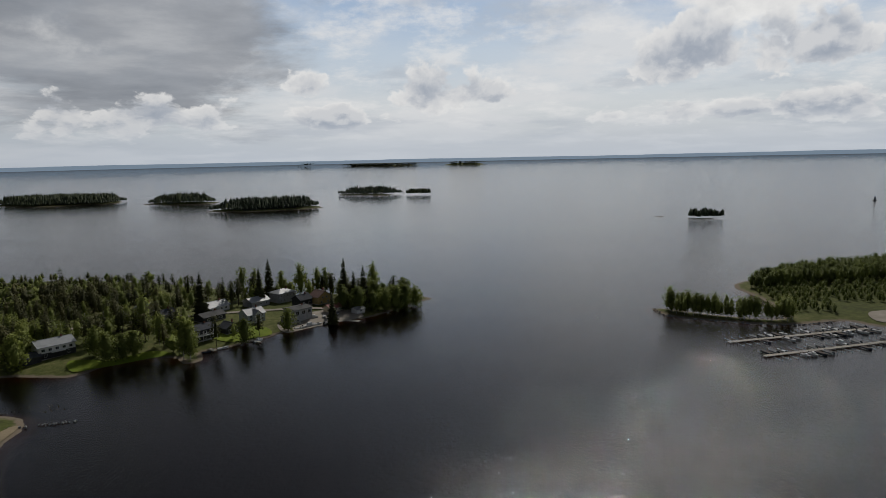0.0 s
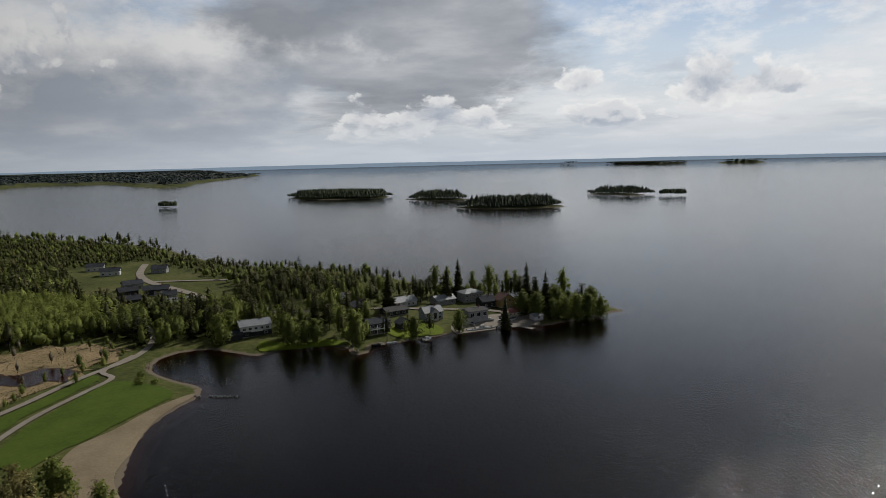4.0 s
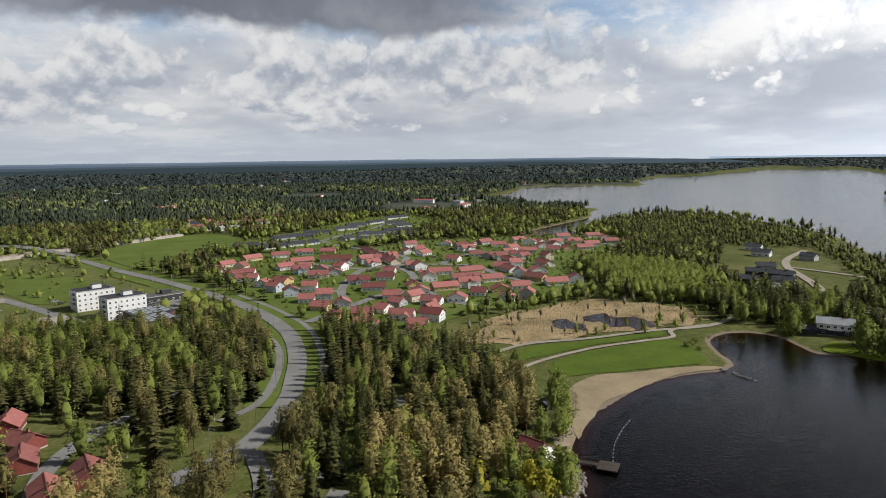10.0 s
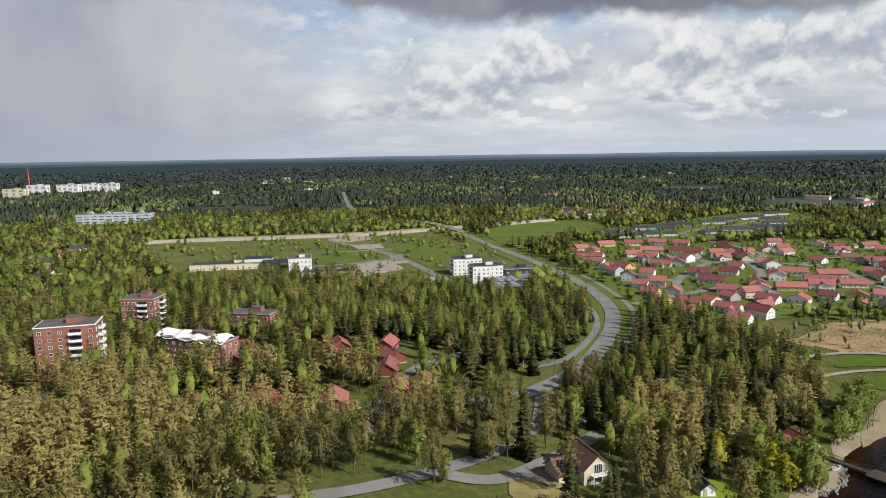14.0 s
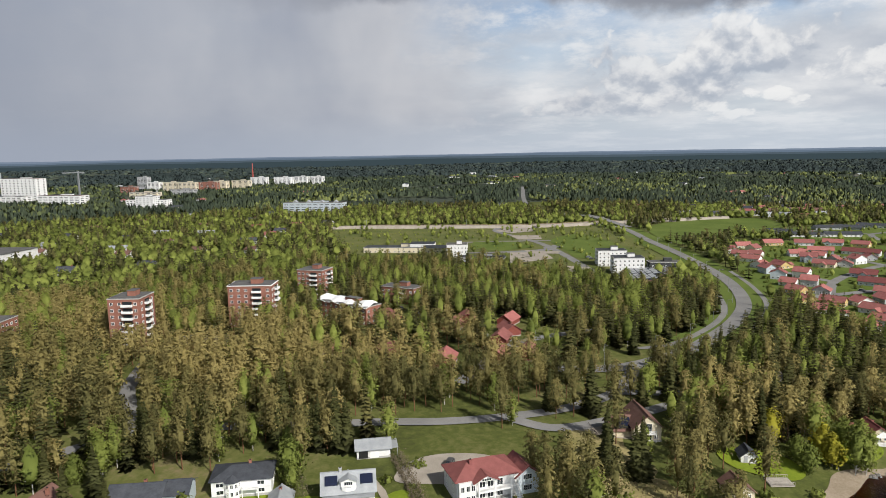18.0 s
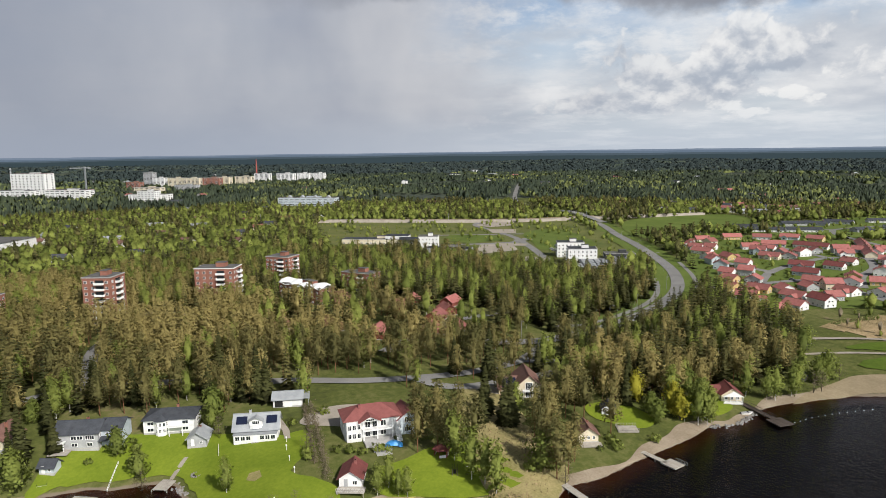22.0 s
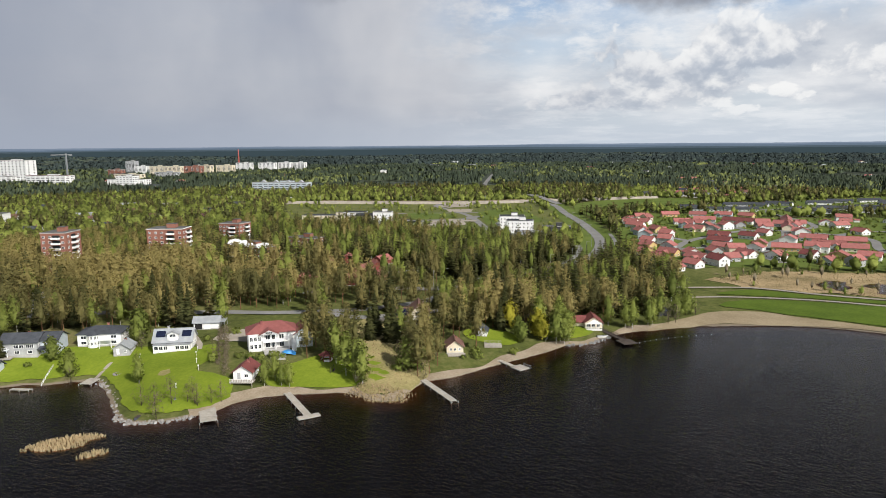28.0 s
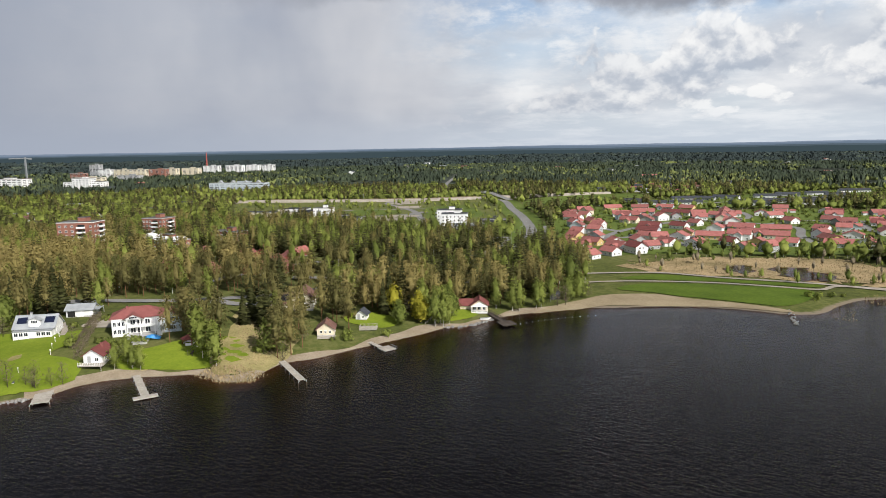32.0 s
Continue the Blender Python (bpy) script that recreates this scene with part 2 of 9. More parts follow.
# grey cloud roof overhead
roof_m = smooth_step((up, 0), 0.225, 0.33, 0.0, 0.95)
roof_c = mix_rgb(wt, (near_dir(-16, 42, 12, 56), 0), (0.062, 0.070, 0.088), (0.115, 0.128, 0.152))
roof_c = mix_rgb(wt, (near_dir(-40, 24, 2, 50), 0), (roof_c, 2), (0.27, 0.31, 0.38))
col = mix_rgb(wt, (roof_m, 0), (col, 2), (roof_c, 2))
glow = near_dir(-14, 39, 4, 34)
col = mix_rgb(wt, (math_node(wt, "MULTIPLY", (glow, 0), 0.10), 0), (col, 2), (1.2, 1.2, 1.18))
# the whole sky is brighter on the sun's side
side = wire(wt, "ShaderNodeMapRange", interp="SMOOTHSTEP", Value=(toward(-14, 10), "Value"), From_Min=0.0, From_Max=0.97, To_Min=0.98, To_Max=2.05)
side_c = wire(wt, "ShaderNodeVectorMath", op="SCALE", i0=(col, 2), Scale=(side, 0))
bg = wire(wt, "ShaderNodeBackground", Color=(side_c, 0), Strength=1.0)
out = wire(wt, "ShaderNodeOutputWorld", Surface=(bg, 0))

sun = new("sun", bpy.data.lights.new("sun", "SUN"))
sun.data.energy, sun.data.angle, sun.data.color = 5.0, radians(0.53), (1.0, 0.95, 0.87)
sun.matrix_world = look((0, 0, 500), (-500 * math.sin(SUN_AZ) * math.cos(SUN_EL), -500 * math.cos(SUN_AZ) * math.cos(SUN_EL), 500 - 500 * math.sin(SUN_EL)))

# ---- materials ----
def surface(name, rough=0.8, metal=0.0):
    m = bpy.data.materials.new(name)
    m.use_nodes = True
    nt = m.node_tree
    b = nt.nodes["Principled BSDF"]
    b.inputs["Roughness"].default_value, b.inputs["Metallic"].default_value = rough, metal
    return m, nt, b


def plain(name, a, b, scale=1.0, rough=0.8, metal=0.0, bump=0.15, fine=12.0, random_tint=0.0, space="Object"):
    """A surface whose colour wanders from a to b at two scales, with relief."""
    m, nt, bs = surface(name, rough, metal)
    if rough >= 0.84:
        bs.inputs["Specular IOR Level"].default_value = 0.12
    co = nt.nodes.new("ShaderNodeTexCoord") if space == "Object" else nt.nodes.new("ShaderNodeNewGeometry")
    src = (co, "Object") if space == "Object" else (co, "Position")
    n1 = wire(nt, "ShaderNodeTexNoise", Vector=src, Scale=scale, Detail=4.0, Roughness=0.6)
    n2 = wire(nt, "ShaderNodeTexNoise", Vector=src, Scale=scale * fine, Detail=3.0, Roughness=0.6)
    mixed = math_node(nt, "ADD", (math_node(nt, "MULTIPLY", (n1, 0), 0.65), 0), (math_node(nt, "MULTIPLY", (n2, 0), 0.35), 0))
    c = ramp(nt, (mixed, 0), [(0.33, a), (0.67, b)])
    last = (c, 0)
    if random_tint:
        oi = nt.nodes.new("ShaderNodeObjectInfo")
        hs = wire(nt, "ShaderNodeHueSaturation", Color=last, Hue=0.5, Saturation=1.0)
        val = wire(nt, "ShaderNodeMapRange", Value=(oi, "Random"), From_Min=0, From_Max=1, To_Min=1 - random_tint, To_Max=1 + random_tint)
        nt.links.new(val.outputs[0], hs.inputs["Value"])
        last = (hs, 0)
    nt.links.new(last[0].outputs[last[1]], bs.inputs["Base Color"])
    if bump:
        bp = wire(nt, "ShaderNodeBump", Strength=bump, Distance=0.1, Height=(n2, 0))
        nt.links.new(bp.outputs[0], bs.inputs["Normal"])
    return m


def foliage(name, stops, translucent=0.25):
    """Leaves or needles: each tree has its own tint, each spray a small change of value."""
    m, nt, bs = surface(name, 0.75)
    at = wire(nt, "ShaderNodeAttribute", attr="tint")
    ge = nt.nodes.new("ShaderNodeNewGeometry")
    oi = nt.nodes.new("ShaderNodeObjectInfo")
    t = math_node(nt, "ADD", (at, "Fac"), (math_node(nt, "MULTIPLY", (oi, "Random"), 0.35), 0), True)
    c = ramp(nt, (t, 0), stops)
    v = wire(nt, "ShaderNodeMapRange", Value=(ge, "Random Per Island"), From_Min=0, From_Max=1, To_Min=0.84, To_Max=1.16)
    hs = wire(nt, "ShaderNodeHueSaturation", Color=(c, 0), Hue=0.5, Saturation=1.0, Value=(v, 0))
    nt.links.new(hs.outputs[0], bs.inputs["Base Color"])
    bs.inputs["Specular IOR Level"].default_value = 0.15
    tr = wire(nt, "ShaderNodeBsdfTranslucent", Color=(hs, 0))
    mx = wire(nt, "ShaderNodeMixShader", i0=translucent, i1=(bs, 0), i2=(tr, 0))
    nt.links.new(mx.outputs[0], nt.nodes["Material Output"].inputs[0])
    return m


def glass(name, colour=(0.02, 0.025, 0.03)):
    m, nt, b = surface(name, 0.06)
    b.inputs["Base Color"].default_value = (*colour, 1)
    b.inputs["Specular IOR Level"].default_value = 0.8
    return m


M_PINE = foliage("pine_needles", [(0.0, (0.062, 0.068, 0.024)), (0.3, (0.130, 0.122, 0.044)), (0.65, (0.235, 0.200, 0.073)), (1.0, (0.325, 0.268, 0.102))], 0.3)
M_SPRUCE = foliage("spruce_needles", [(0.0, (0.034, 0.042, 0.013)), (0.6, (0.072, 0.074, 0.024)), (1.0, (0.118, 0.108, 0.036))], 0.14)
M_BIRCH = foliage("birch_leaves", [(0.0, (0.084, 0.108, 0.026)), (0.5, (0.148, 0.180, 0.040)), (1.0, (0.250, 0.285, 0.066))], 0.36)
M_YELLOW = foliage("yellow_maple_leaves", [(0.0, (0.26, 0.25, 0.025)), (1.0, (0.40, 0.36, 0.045))], 0.35)
M_TWIGS = foliage("bare_twigs", [(0.0, (0.135, 0.110, 0.072)), (1.0, (0.215, 0.180, 0.120))], 0.2)
# far crowns have some blue of the distant air mixed into their colour
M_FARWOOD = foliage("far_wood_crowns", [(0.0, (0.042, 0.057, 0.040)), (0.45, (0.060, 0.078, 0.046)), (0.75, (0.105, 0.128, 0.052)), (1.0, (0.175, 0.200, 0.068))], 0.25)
# darker, bluer copy for beyond 2.3 km, imitating haze and cloud shadow
M_HAZEWOOD = foliage("far_spruce_forest", [(0.0, (0.032, 0.045, 0.045)), (0.6, (0.045, 0.062, 0.058)), (1.0, (0.080, 0.102, 0.070))], 0.2)
M_BARK = plain("pine_bark", (0.10, 0.055, 0.030), (0.20, 0.105, 0.055), 1.5, 0.9)
M_DARKBARK = plain("spruce_bark", (0.035, 0.028, 0.022), (0.075, 0.058, 0.045), 1.5, 0.9)
M_BIRCHBARK = plain("birch_bark", (0.30, 0.29, 0.27), (0.62, 0.60, 0.57), 2.0, 0.8)
M_ASPHALT = plain("asphalt", (0.150, 0.149, 0.150), (0.235, 0.231, 0.226), 0.08, 0.9, bump=0.1, fine=20, space="World")
M_GRAVEL = plain("gravel", (0.24, 0.21, 0.175), (0.36, 0.325, 0.28), 0.15, 0.95, fine=20, space="World")
M_SAND = plain("beach_sand", (0.195, 0.155, 0.098), (0.305, 0.25, 0.168), 0.06, 0.95, fine=18, space="World")
M_SHORE = plain("wet_shore_sand", (0.185, 0.145, 0.100), (0.315, 0.262, 0.200), 0.12, 0.9, fine=14, space="World")
M_LAWN = plain("mown_lawn", (0.105, 0.150, 0.012), (0.190, 0.238, 0.024), 0.07, 0.9, fine=14, space="World")
M_PARK = plain("park_lawn", (0.050, 0.082, 0.010), (0.092, 0.135, 0.017), 0.05, 0.9, fine=14, space="World")
M_FIELD = plain("green_field", (0.068, 0.102, 0.018), (0.125, 0.160, 0.038), 0.03, 0.9, fine=14, space="World")
M_ROUGH = plain("rough_meadow", (0.070, 0.094, 0.026), (0.150, 0.148, 0.052), 0.035, 0.95, fine=16, space="World")
M_STRAW = plain("straw_meadow", (0.165, 0.155, 0.055), (0.35, 0.285, 0.145), 0.09, 0.95, fine=16, space="World")
M_DRYGRASS = plain("dry_reed_straw", (0.155, 0.125, 0.060), (0.42, 0.315, 0.185), 0.045, 0.95, fine=16, space="World")
M_MARK = plain("road_paint", (0.55, 0.55, 0.53), (0.75, 0.75, 0.73), 0.5, 0.7, space="World")
M_STONE = plain("grey_stone", (0.16, 0.15, 0.14), (0.34, 0.32, 0.30), 0.7, 0.9)
M_DOCK = plain("weathered_planks", (0.26, 0.235, 0.205), (0.42, 0.39, 0.345), 0.8, 0.85)
M_DARKDOCK = plain("dark_planks", (0.045, 0.035, 0.03), (0.09, 0.075, 0.065), 0.8, 0.85)
M_TILE = plain("red_roof_tile", (0.225, 0.074, 0.066), (0.335, 0.125, 0.112), 0.5, 0.75, bump=0.4, random_tint=0.22)
M_VILLATILE = plain("weathered_red_tile", (0.165, 0.050, 0.046), (0.24, 0.080, 0.072), 0.5, 0.8, bump=0.4)
M_DARKTILE = plain("wine_red_roof_tile", (0.115, 0.032, 0.030), (0.20, 0.055, 0.05), 0.5, 0.75, bump=0.4, random_tint=0.12)
M_BROWNTILE = plain("brown_roof_tile", (0.115, 0.058, 0.045), (0.19, 0.10, 0.08), 0.5, 0.75, bump=0.4)
M_GREYTILE = plain("dark_grey_roof", (0.036, 0.040, 0.048), (0.072, 0.077, 0.088), 0.5, 0.85, bump=0.3, random_tint=0.15)
M_LIGHTROOF = plain("light_grey_sheet_roof", (0.22, 0.235, 0.25), (0.34, 0.355, 0.37), 0.4, 0.5, bump=0.1)
M_FELT = plain("bitumen_felt", (0.075, 0.075, 0.075), (0.14, 0.138, 0.135), 0.2, 0.9)
M_WHITE = plain("white_boards", (0.58, 0.58, 0.575), (0.74, 0.735, 0.725), 0.6, 0.7, random_tint=0.05)
M_CREAM = plain("cream_boards", (0.50, 0.44, 0.32), (0.64, 0.57, 0.43), 0.6, 0.75)
M_YELLOWWALL = plain("ochre_boards", (0.42, 0.30, 0.12), (0.55, 0.40, 0.18), 0.6, 0.75)
M_BLUEGREY = plain("pale_blue_boards", (0.34, 0.39, 0.43), (0.46, 0.51, 0.55), 0.6, 0.75)
M_GREYWALL = plain("grey_boards", (0.26, 0.265, 0.27), (0.40, 0.405, 0.41), 0.6, 0.75)
M_BLACKWALL = plain("black_stained_boards", (0.022, 0.024, 0.026), (0.05, 0.052, 0.055), 0.6, 0.8)
M_REDWALL = plain("red_ochre_boards", (0.15, 0.035, 0.025), (0.24, 0.06, 0.045), 0.6, 0.8)
M_BRICK = plain("red_brick", (0.20, 0.090, 0.066), (0.30, 0.140, 0.104), 0.4, 0.85, bump=0.3)
M_CONCRETE = plain("concrete", (0.30, 0.295, 0.285), (0.46, 0.45, 0.435), 0.25, 0.85)
M_FRAME = plain("white_trim", (0.68, 0.68, 0.67), (0.80, 0.80, 0.79), 1.0, 0.6)
M_GLASS = glass("window_glass")
M_SOLAR = glass("solar_panel", (0.010, 0.014, 0.035))
M_METAL = plain("galvanised_steel", (0.30, 0.31, 0.32), (0.45, 0.46, 0.47), 1.0, 0.45, 0.7)
M_TARP = plain("white_tarpaulin", (0.72, 0.73, 0.74), (0.82, 0.83, 0.84), 0.4, 0.5)
M_BLUETARP = plain("blue_tarpaulin", (0.02, 0.16, 0.42), (0.05, 0.28, 0.62), 0.8, 0.5)
M_BOATWHITE = plain("white_gelcoat", (0.60, 0.60, 0.60), (0.78, 0.78, 0.77), 1.0, 0.35)
M_BOATDARK = plain("dark_boat_cover", (0.03, 0.035, 0.05), (0.07, 0.08, 0.10), 1.0, 0.7)
M_YELLOWBOAT = plain("yellow_hull", (0.45, 0.36, 0.12), (0.55, 0.45, 0.18), 1.0, 0.5)
M_CAR = plain("car_paint", (0.12, 0.12, 0.13), (0.2, 0.2, 0.21), 1.0, 0.3, random_tint=0.8)
M_TYRE = plain("rubber", (0.015, 0.015, 0.015), (0.03, 0.03, 0.03), 1.0, 0.9)
M_RUST = plain("red_lattice_paint", (0.30, 0.06, 0.05), (0.40, 0.10, 0.08), 1.0, 0.7)

# ground: forest floor, moss, thin grass and needle litter
M_GROUND, nt, bs = surface("forest_floor", 0.95)
bs.inputs["Specular IOR Level"].default_value = 0.12
gp = nt.nodes.new("ShaderNodeNewGeometry")
g1 = wire(nt, "ShaderNodeTexNoise", Vector=(gp, "Position"), Scale=0.018, Detail=6.0, Roughness=0.6)
g2 = wire(nt, "ShaderNodeTexNoise", Vector=(gp, "Position"), Scale=0.35, Detail=5.0, Roughness=0.65)
gm = math_node(nt, "ADD", (math_node(nt, "MULTIPLY", (g1, 0), 0.55), 0), (math_node(nt, "MULTIPLY", (g2, 0), 0.45), 0))
gc = ramp(nt, (gm, 0), [(0.36, (0.048, 0.054, 0.018)), (0.48, (0.080, 0.094, 0.024)), (0.57, (0.120, 0.122, 0.042)), (0.70, (0.19, 0.150, 0.085))])
gz = wire(nt, "ShaderNodeSeparateXYZ", i0=(gp, "Position"))
shore = wire(nt, "ShaderNodeMapRange", interp="SMOOTHSTEP", Value=(math_node(nt, "ADD", (gz, 2), (math_node(nt, "MULTIPLY", (g2, 0), -0.5), 0)), 0), From_Min=0.0, From_Max=0.28, To_Min=1.0, To_Max=0.0)
gs = mix_rgb(nt, (shore, 0), (gc, 0), (0.185, 0.15, 0.11))
# bed colour blackened with depth, in place of light lost in peaty water
wet = wire(nt, "ShaderNodeMapRange", interp="SMOOTHSTEP", Value=(gz, 2), From_Min=-1.3, From_Max=-0.05, To_Min=0.0, To_Max=1.0)
gw = mix_rgb(nt, (wet, 0), (0.004, 0.003, 0.003), (gs, 2))
nt.links.new(gw.outputs[2], bs.inputs["Base Color"])
gb = wire(nt, "ShaderNodeBump", Strength=0.5, Distance=0.6, Height=(g2, 0))
nt.links.new(gb.outputs[0], bs.inputs["Normal"])

# far land: closed forest seen from above
M_CANOPY, nt, bs = surface("far_forest_canopy", 0.95)
gp = nt.nodes.new("ShaderNodeNewGeometry")
g1 = wire(nt, "ShaderNodeTexNoise", Vector=(gp, "Position"), Scale=0.006, Detail=5.0, Roughness=0.6)
g2 = wire(nt, "ShaderNodeTexNoise", Vector=(gp, "Position"), Scale=0.06, Detail=4.0, Roughness=0.65)
gm = math_node(nt, "ADD", (math_node(nt, "MULTIPLY", (g1, 0), 0.6), 0), (math_node(nt, "MULTIPLY", (g2, 0), 0.4), 0))
gc = ramp(nt, (gm, 0), [(0.38, (0.020, 0.028, 0.020)), (0.52, (0.032, 0.044, 0.027)), (0.62, (0.062, 0.078, 0.036)), (0.74, (0.10, 0.11, 0.055))])
nt.links.new(gc.outputs[0], bs.inputs["Base Color"])

# lake: brown peat water under a rippled skin
M_WATER = bpy.data.materials.new("lake_water")
M_WATER.use_nodes = True
nt = M_WATER.node_tree
nt.nodes.clear()
wp = nt.nodes.new("ShaderNodeNewGeometry")
wm = wire(nt, "ShaderNodeMapping", Vector=(wp, "Position"), Rotation=(0, 0, radians(25)), Scale=(1.0, 0.45, 1.0))
w1 = wire(nt, "ShaderNodeTexNoise", Vector=(wm, 0), Scale=1.1, Detail=5.0, Roughness=0.62, Distortion=0.6)
w2 = wire(nt, "ShaderNodeTexNoise", Vector=(wp, "Position"), Scale=0.012, Detail=3.0, Roughness=0.55)
calm = wire(nt, "ShaderNodeMapRange", Value=(w2, 0), From_Min=0.35, From_Max=0.65, To_Min=0.75, To_Max=1.0)
# the open lake is ruffled by wind, the bay lies in the lee of the wood
wxy = wire(nt, "ShaderNodeSeparateXYZ", i0=(wp, "Position"))
wind = wire(nt, "ShaderNodeMapRange", interp="SMOOTHSTEP", Value=(wxy, 0), From_Min=-140.0, From_Max=180.0, To_Min=0.55, To_Max=1.15)
calm = math_node(nt, "MULTIPLY", (calm, 0), (wind, 0))
wb = wire(nt, "ShaderNodeBump", Strength=(calm, 0), Distance=0.2, Height=(w1, 0))
wr = wire(nt, "ShaderNodeMapRange", Value=(w2, 0), From_Min=0.3, From_Max=0.7, To_Min=0.055, To_Max=0.085)
fr = wire(nt, "ShaderNodeFresnel", IOR=1.33, Normal=(wb, 0))
gl = wire(nt, "ShaderNodeBsdfGlossy", Color=(0.95, 0.95, 0.95, 1), Roughness=(wr, 0), Normal=(wb, 0))
tp = wire(nt, "ShaderNodeBsdfTransparent", Color=(0.72, 0.30, 0.11, 1))
df = wire(nt, "ShaderNodeBsdfDiffuse", Color=(0.0030, 0.0027, 0.0030, 1))
body = wire(nt, "ShaderNodeMixShader", i0=0.22, i1=(tp, 0), i2=(df, 0))
# small wave facets that glint towards the sun
fm = wire(nt, "ShaderNodeMapping", Vector=(wp, "Position"), Scale=(1.0, 0.6, 1.0))
fv = wire(nt, "ShaderNodeTexVoronoi", Vector=(fm, 0), Scale=4.0)
fo = wire(nt, "ShaderNodeVectorMath", op="MULTIPLY_ADD", i0=(fv, "Color"), i1=(0.28, 0.28, 0.0), i2=(-0.14, -0.14, 0.0))
fn = wire(nt, "ShaderNodeVectorMath", op="NORMALIZE", i0=(wire(nt, "ShaderNodeVectorMath", op="ADD", i0=(fo, 0), i1=(wp, "Normal")), 0))
g2l = wire(nt, "ShaderNodeBsdfGlossy", Color=(0.95, 0.95, 0.95, 1), Roughness=0.05, Normal=(fn, 0))
gl = wire(nt, "ShaderNodeMixShader", i0=0.03, i1=(gl, 0), i2=(g2l, 0))
mx = wire(nt, "ShaderNodeMixShader", i0=(fr, 0), i1=(body, 0), i2=(gl, 0))
wire(nt, "ShaderNodeOutputMaterial", Surface=(mx, 0))


# flat glowing colour for far ridges, with the haze painted into it
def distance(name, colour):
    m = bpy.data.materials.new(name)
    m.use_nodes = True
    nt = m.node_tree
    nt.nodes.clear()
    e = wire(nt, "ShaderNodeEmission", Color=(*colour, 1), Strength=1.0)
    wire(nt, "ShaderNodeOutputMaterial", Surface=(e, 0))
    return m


# paler per layer to imitate haze; the last is brightened for sunward air
M_RIDGE_NEAR = distance("dark_haze_forest", (0.043, 0.064, 0.074))
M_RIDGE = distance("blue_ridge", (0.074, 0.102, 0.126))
M_RIDGE_MID = distance("middle_haze_ridge", (0.122, 0.165, 0.222))
M_RIDGE_FAR = distance("pale_haze_ridge", (0.175, 0.222, 0.295))
M_RIDGE_SUN = distance("sunlit_haze_ridge", (0.38, 0.50, 0.64))

# ---- the plan: shores, heights and the far country ----
CENTRE = np.array((90.0, 140.0))
NEAR, SPAN, HORIZON = 2000.0, 2800.0, 74.0


def far_fold(x, y):
    """Beyond 2 km the country is drawn together under the same sight lines, so that the horizon stays in reach."""
    x, y = np.asarray(x, float), np.asarray(y, float)
    dx, dy = x - CENTRE[0], y - CENTRE[1]
    d = np.hypot(dx, dy) + 1e-9
    r = np.where(d > NEAR, NEAR + SPAN * (1 - np.exp(-np.maximum(d - NEAR, 0) / SPAN)), d)
    k = r / d
    return CENTRE[0] + dx * k, CENTRE[1] + dy * k, HORIZON * (1 - k), k


def curve(pts, closed=True, steps=4):
    """A smooth line through the points of a plan."""
    p = np.array(pts, float)
    n = len(p)
    res = []
    for i in range(n if closed else n - 1):
        a, b, c, d = (p[(i + k) % n] if closed else p[min(max(i + k, 0), n - 1)] for k in (-1, 0, 1, 2))
        for s in range(steps):
            t = s / steps
            res.append(0.5 * (2 * b + (c - a) * t + (2 * a - 5 * b + 4 * c - d) * t * t + (3 * b - a - 3 * c + d) * t ** 3))
    if not closed:
        res.append(p[-1])
    return np.array(res)


SHORE_YARDS = [(400, -130), (230, -75), (150, -32), (111, -7), (104, -2), (97, 2), (91, 9), (85, 12), (80, 18), (81, 25), (84, 36), (89, 50), (90, 60),
               (84, 67), (77, 70), (71, 72), (64, 71), (56, 73), (49, 78), (42, 85), (36, 92), (35, 104), (30, 109), (25, 107), (18, 105), (12, 105)]
SHORE_BEACH = [(4, 109), (-4, 111), (-14, 113), (-22, 115), (-38, 119), (-51, 121), (-58, 127), (-69, 129), (-80, 131), (-93, 138), (-106, 147), (-117, 160),
               (-128, 174), (-138, 190), (-143, 206), (-145, 222), (-152, 232), (-168, 236), (-187, 242), (-199, 255), (-200, 270), (-190, 280)]
SHORE_POINT = [(-176, 280), (-158, 279), (-150, 294), (-136, 306), (-122, 303), (-115, 294), (-110, 300), (-114, 313), (-104, 320), (-94, 333), (-81, 348),
               (-67, 362), (-52, 370), (-38, 380), (-25, 398), (-14, 415), (-6, 424), (-12, 432), (-30, 440), (-60, 448), (-98, 444), (-130, 452), (-170, 480), (-215, 500)]
SHORE_BACK = [(-265, 516), (-311, 520), (-363, 516), (-431, 545), (-515, 591), (-600, 622), (-679, 632), (-760, 640), (-815, 630), (-850, 590), (-840, 520),
              (-780, 440), (-700, 380), (-660, 345), (-640, 312), (-655, 285), (-690, 300), (-760, 360), (-850, 440), (-920, 470), (-975, 505)]
SHORE_BAY = [(-1000, 520), (-1100, 470), (-1300, 400), (-1480, 400), (-1500, 480), (-1700, 580), (-1880, 640), (-1900, 800), (-1790, 960), (-1850, 1020),
             (-2200, 1150), (-2550, 1430), (-2700, 1700), (-3300, 2300), (-3700, 2700), (-3300, 2950), (-2600, 2500), (-2250, 2300), (-2200, 2420), (-2550, 2850),
             (-3200, 4000), (-3900, 5150), (-4600, 5600), (-8600, 9700)]
MAINLAND = np.vstack([curve(SHORE_YARDS + SHORE_BEACH + SHORE_POINT + SHORE_BACK, False), np.array(SHORE_BAY, float),
                      np.array([(-20000, 20000), (-60000, 20000), (-60000, -60000), (60000, -60000), (60000, -20000), (3000, -900), (900, -260)], float)])
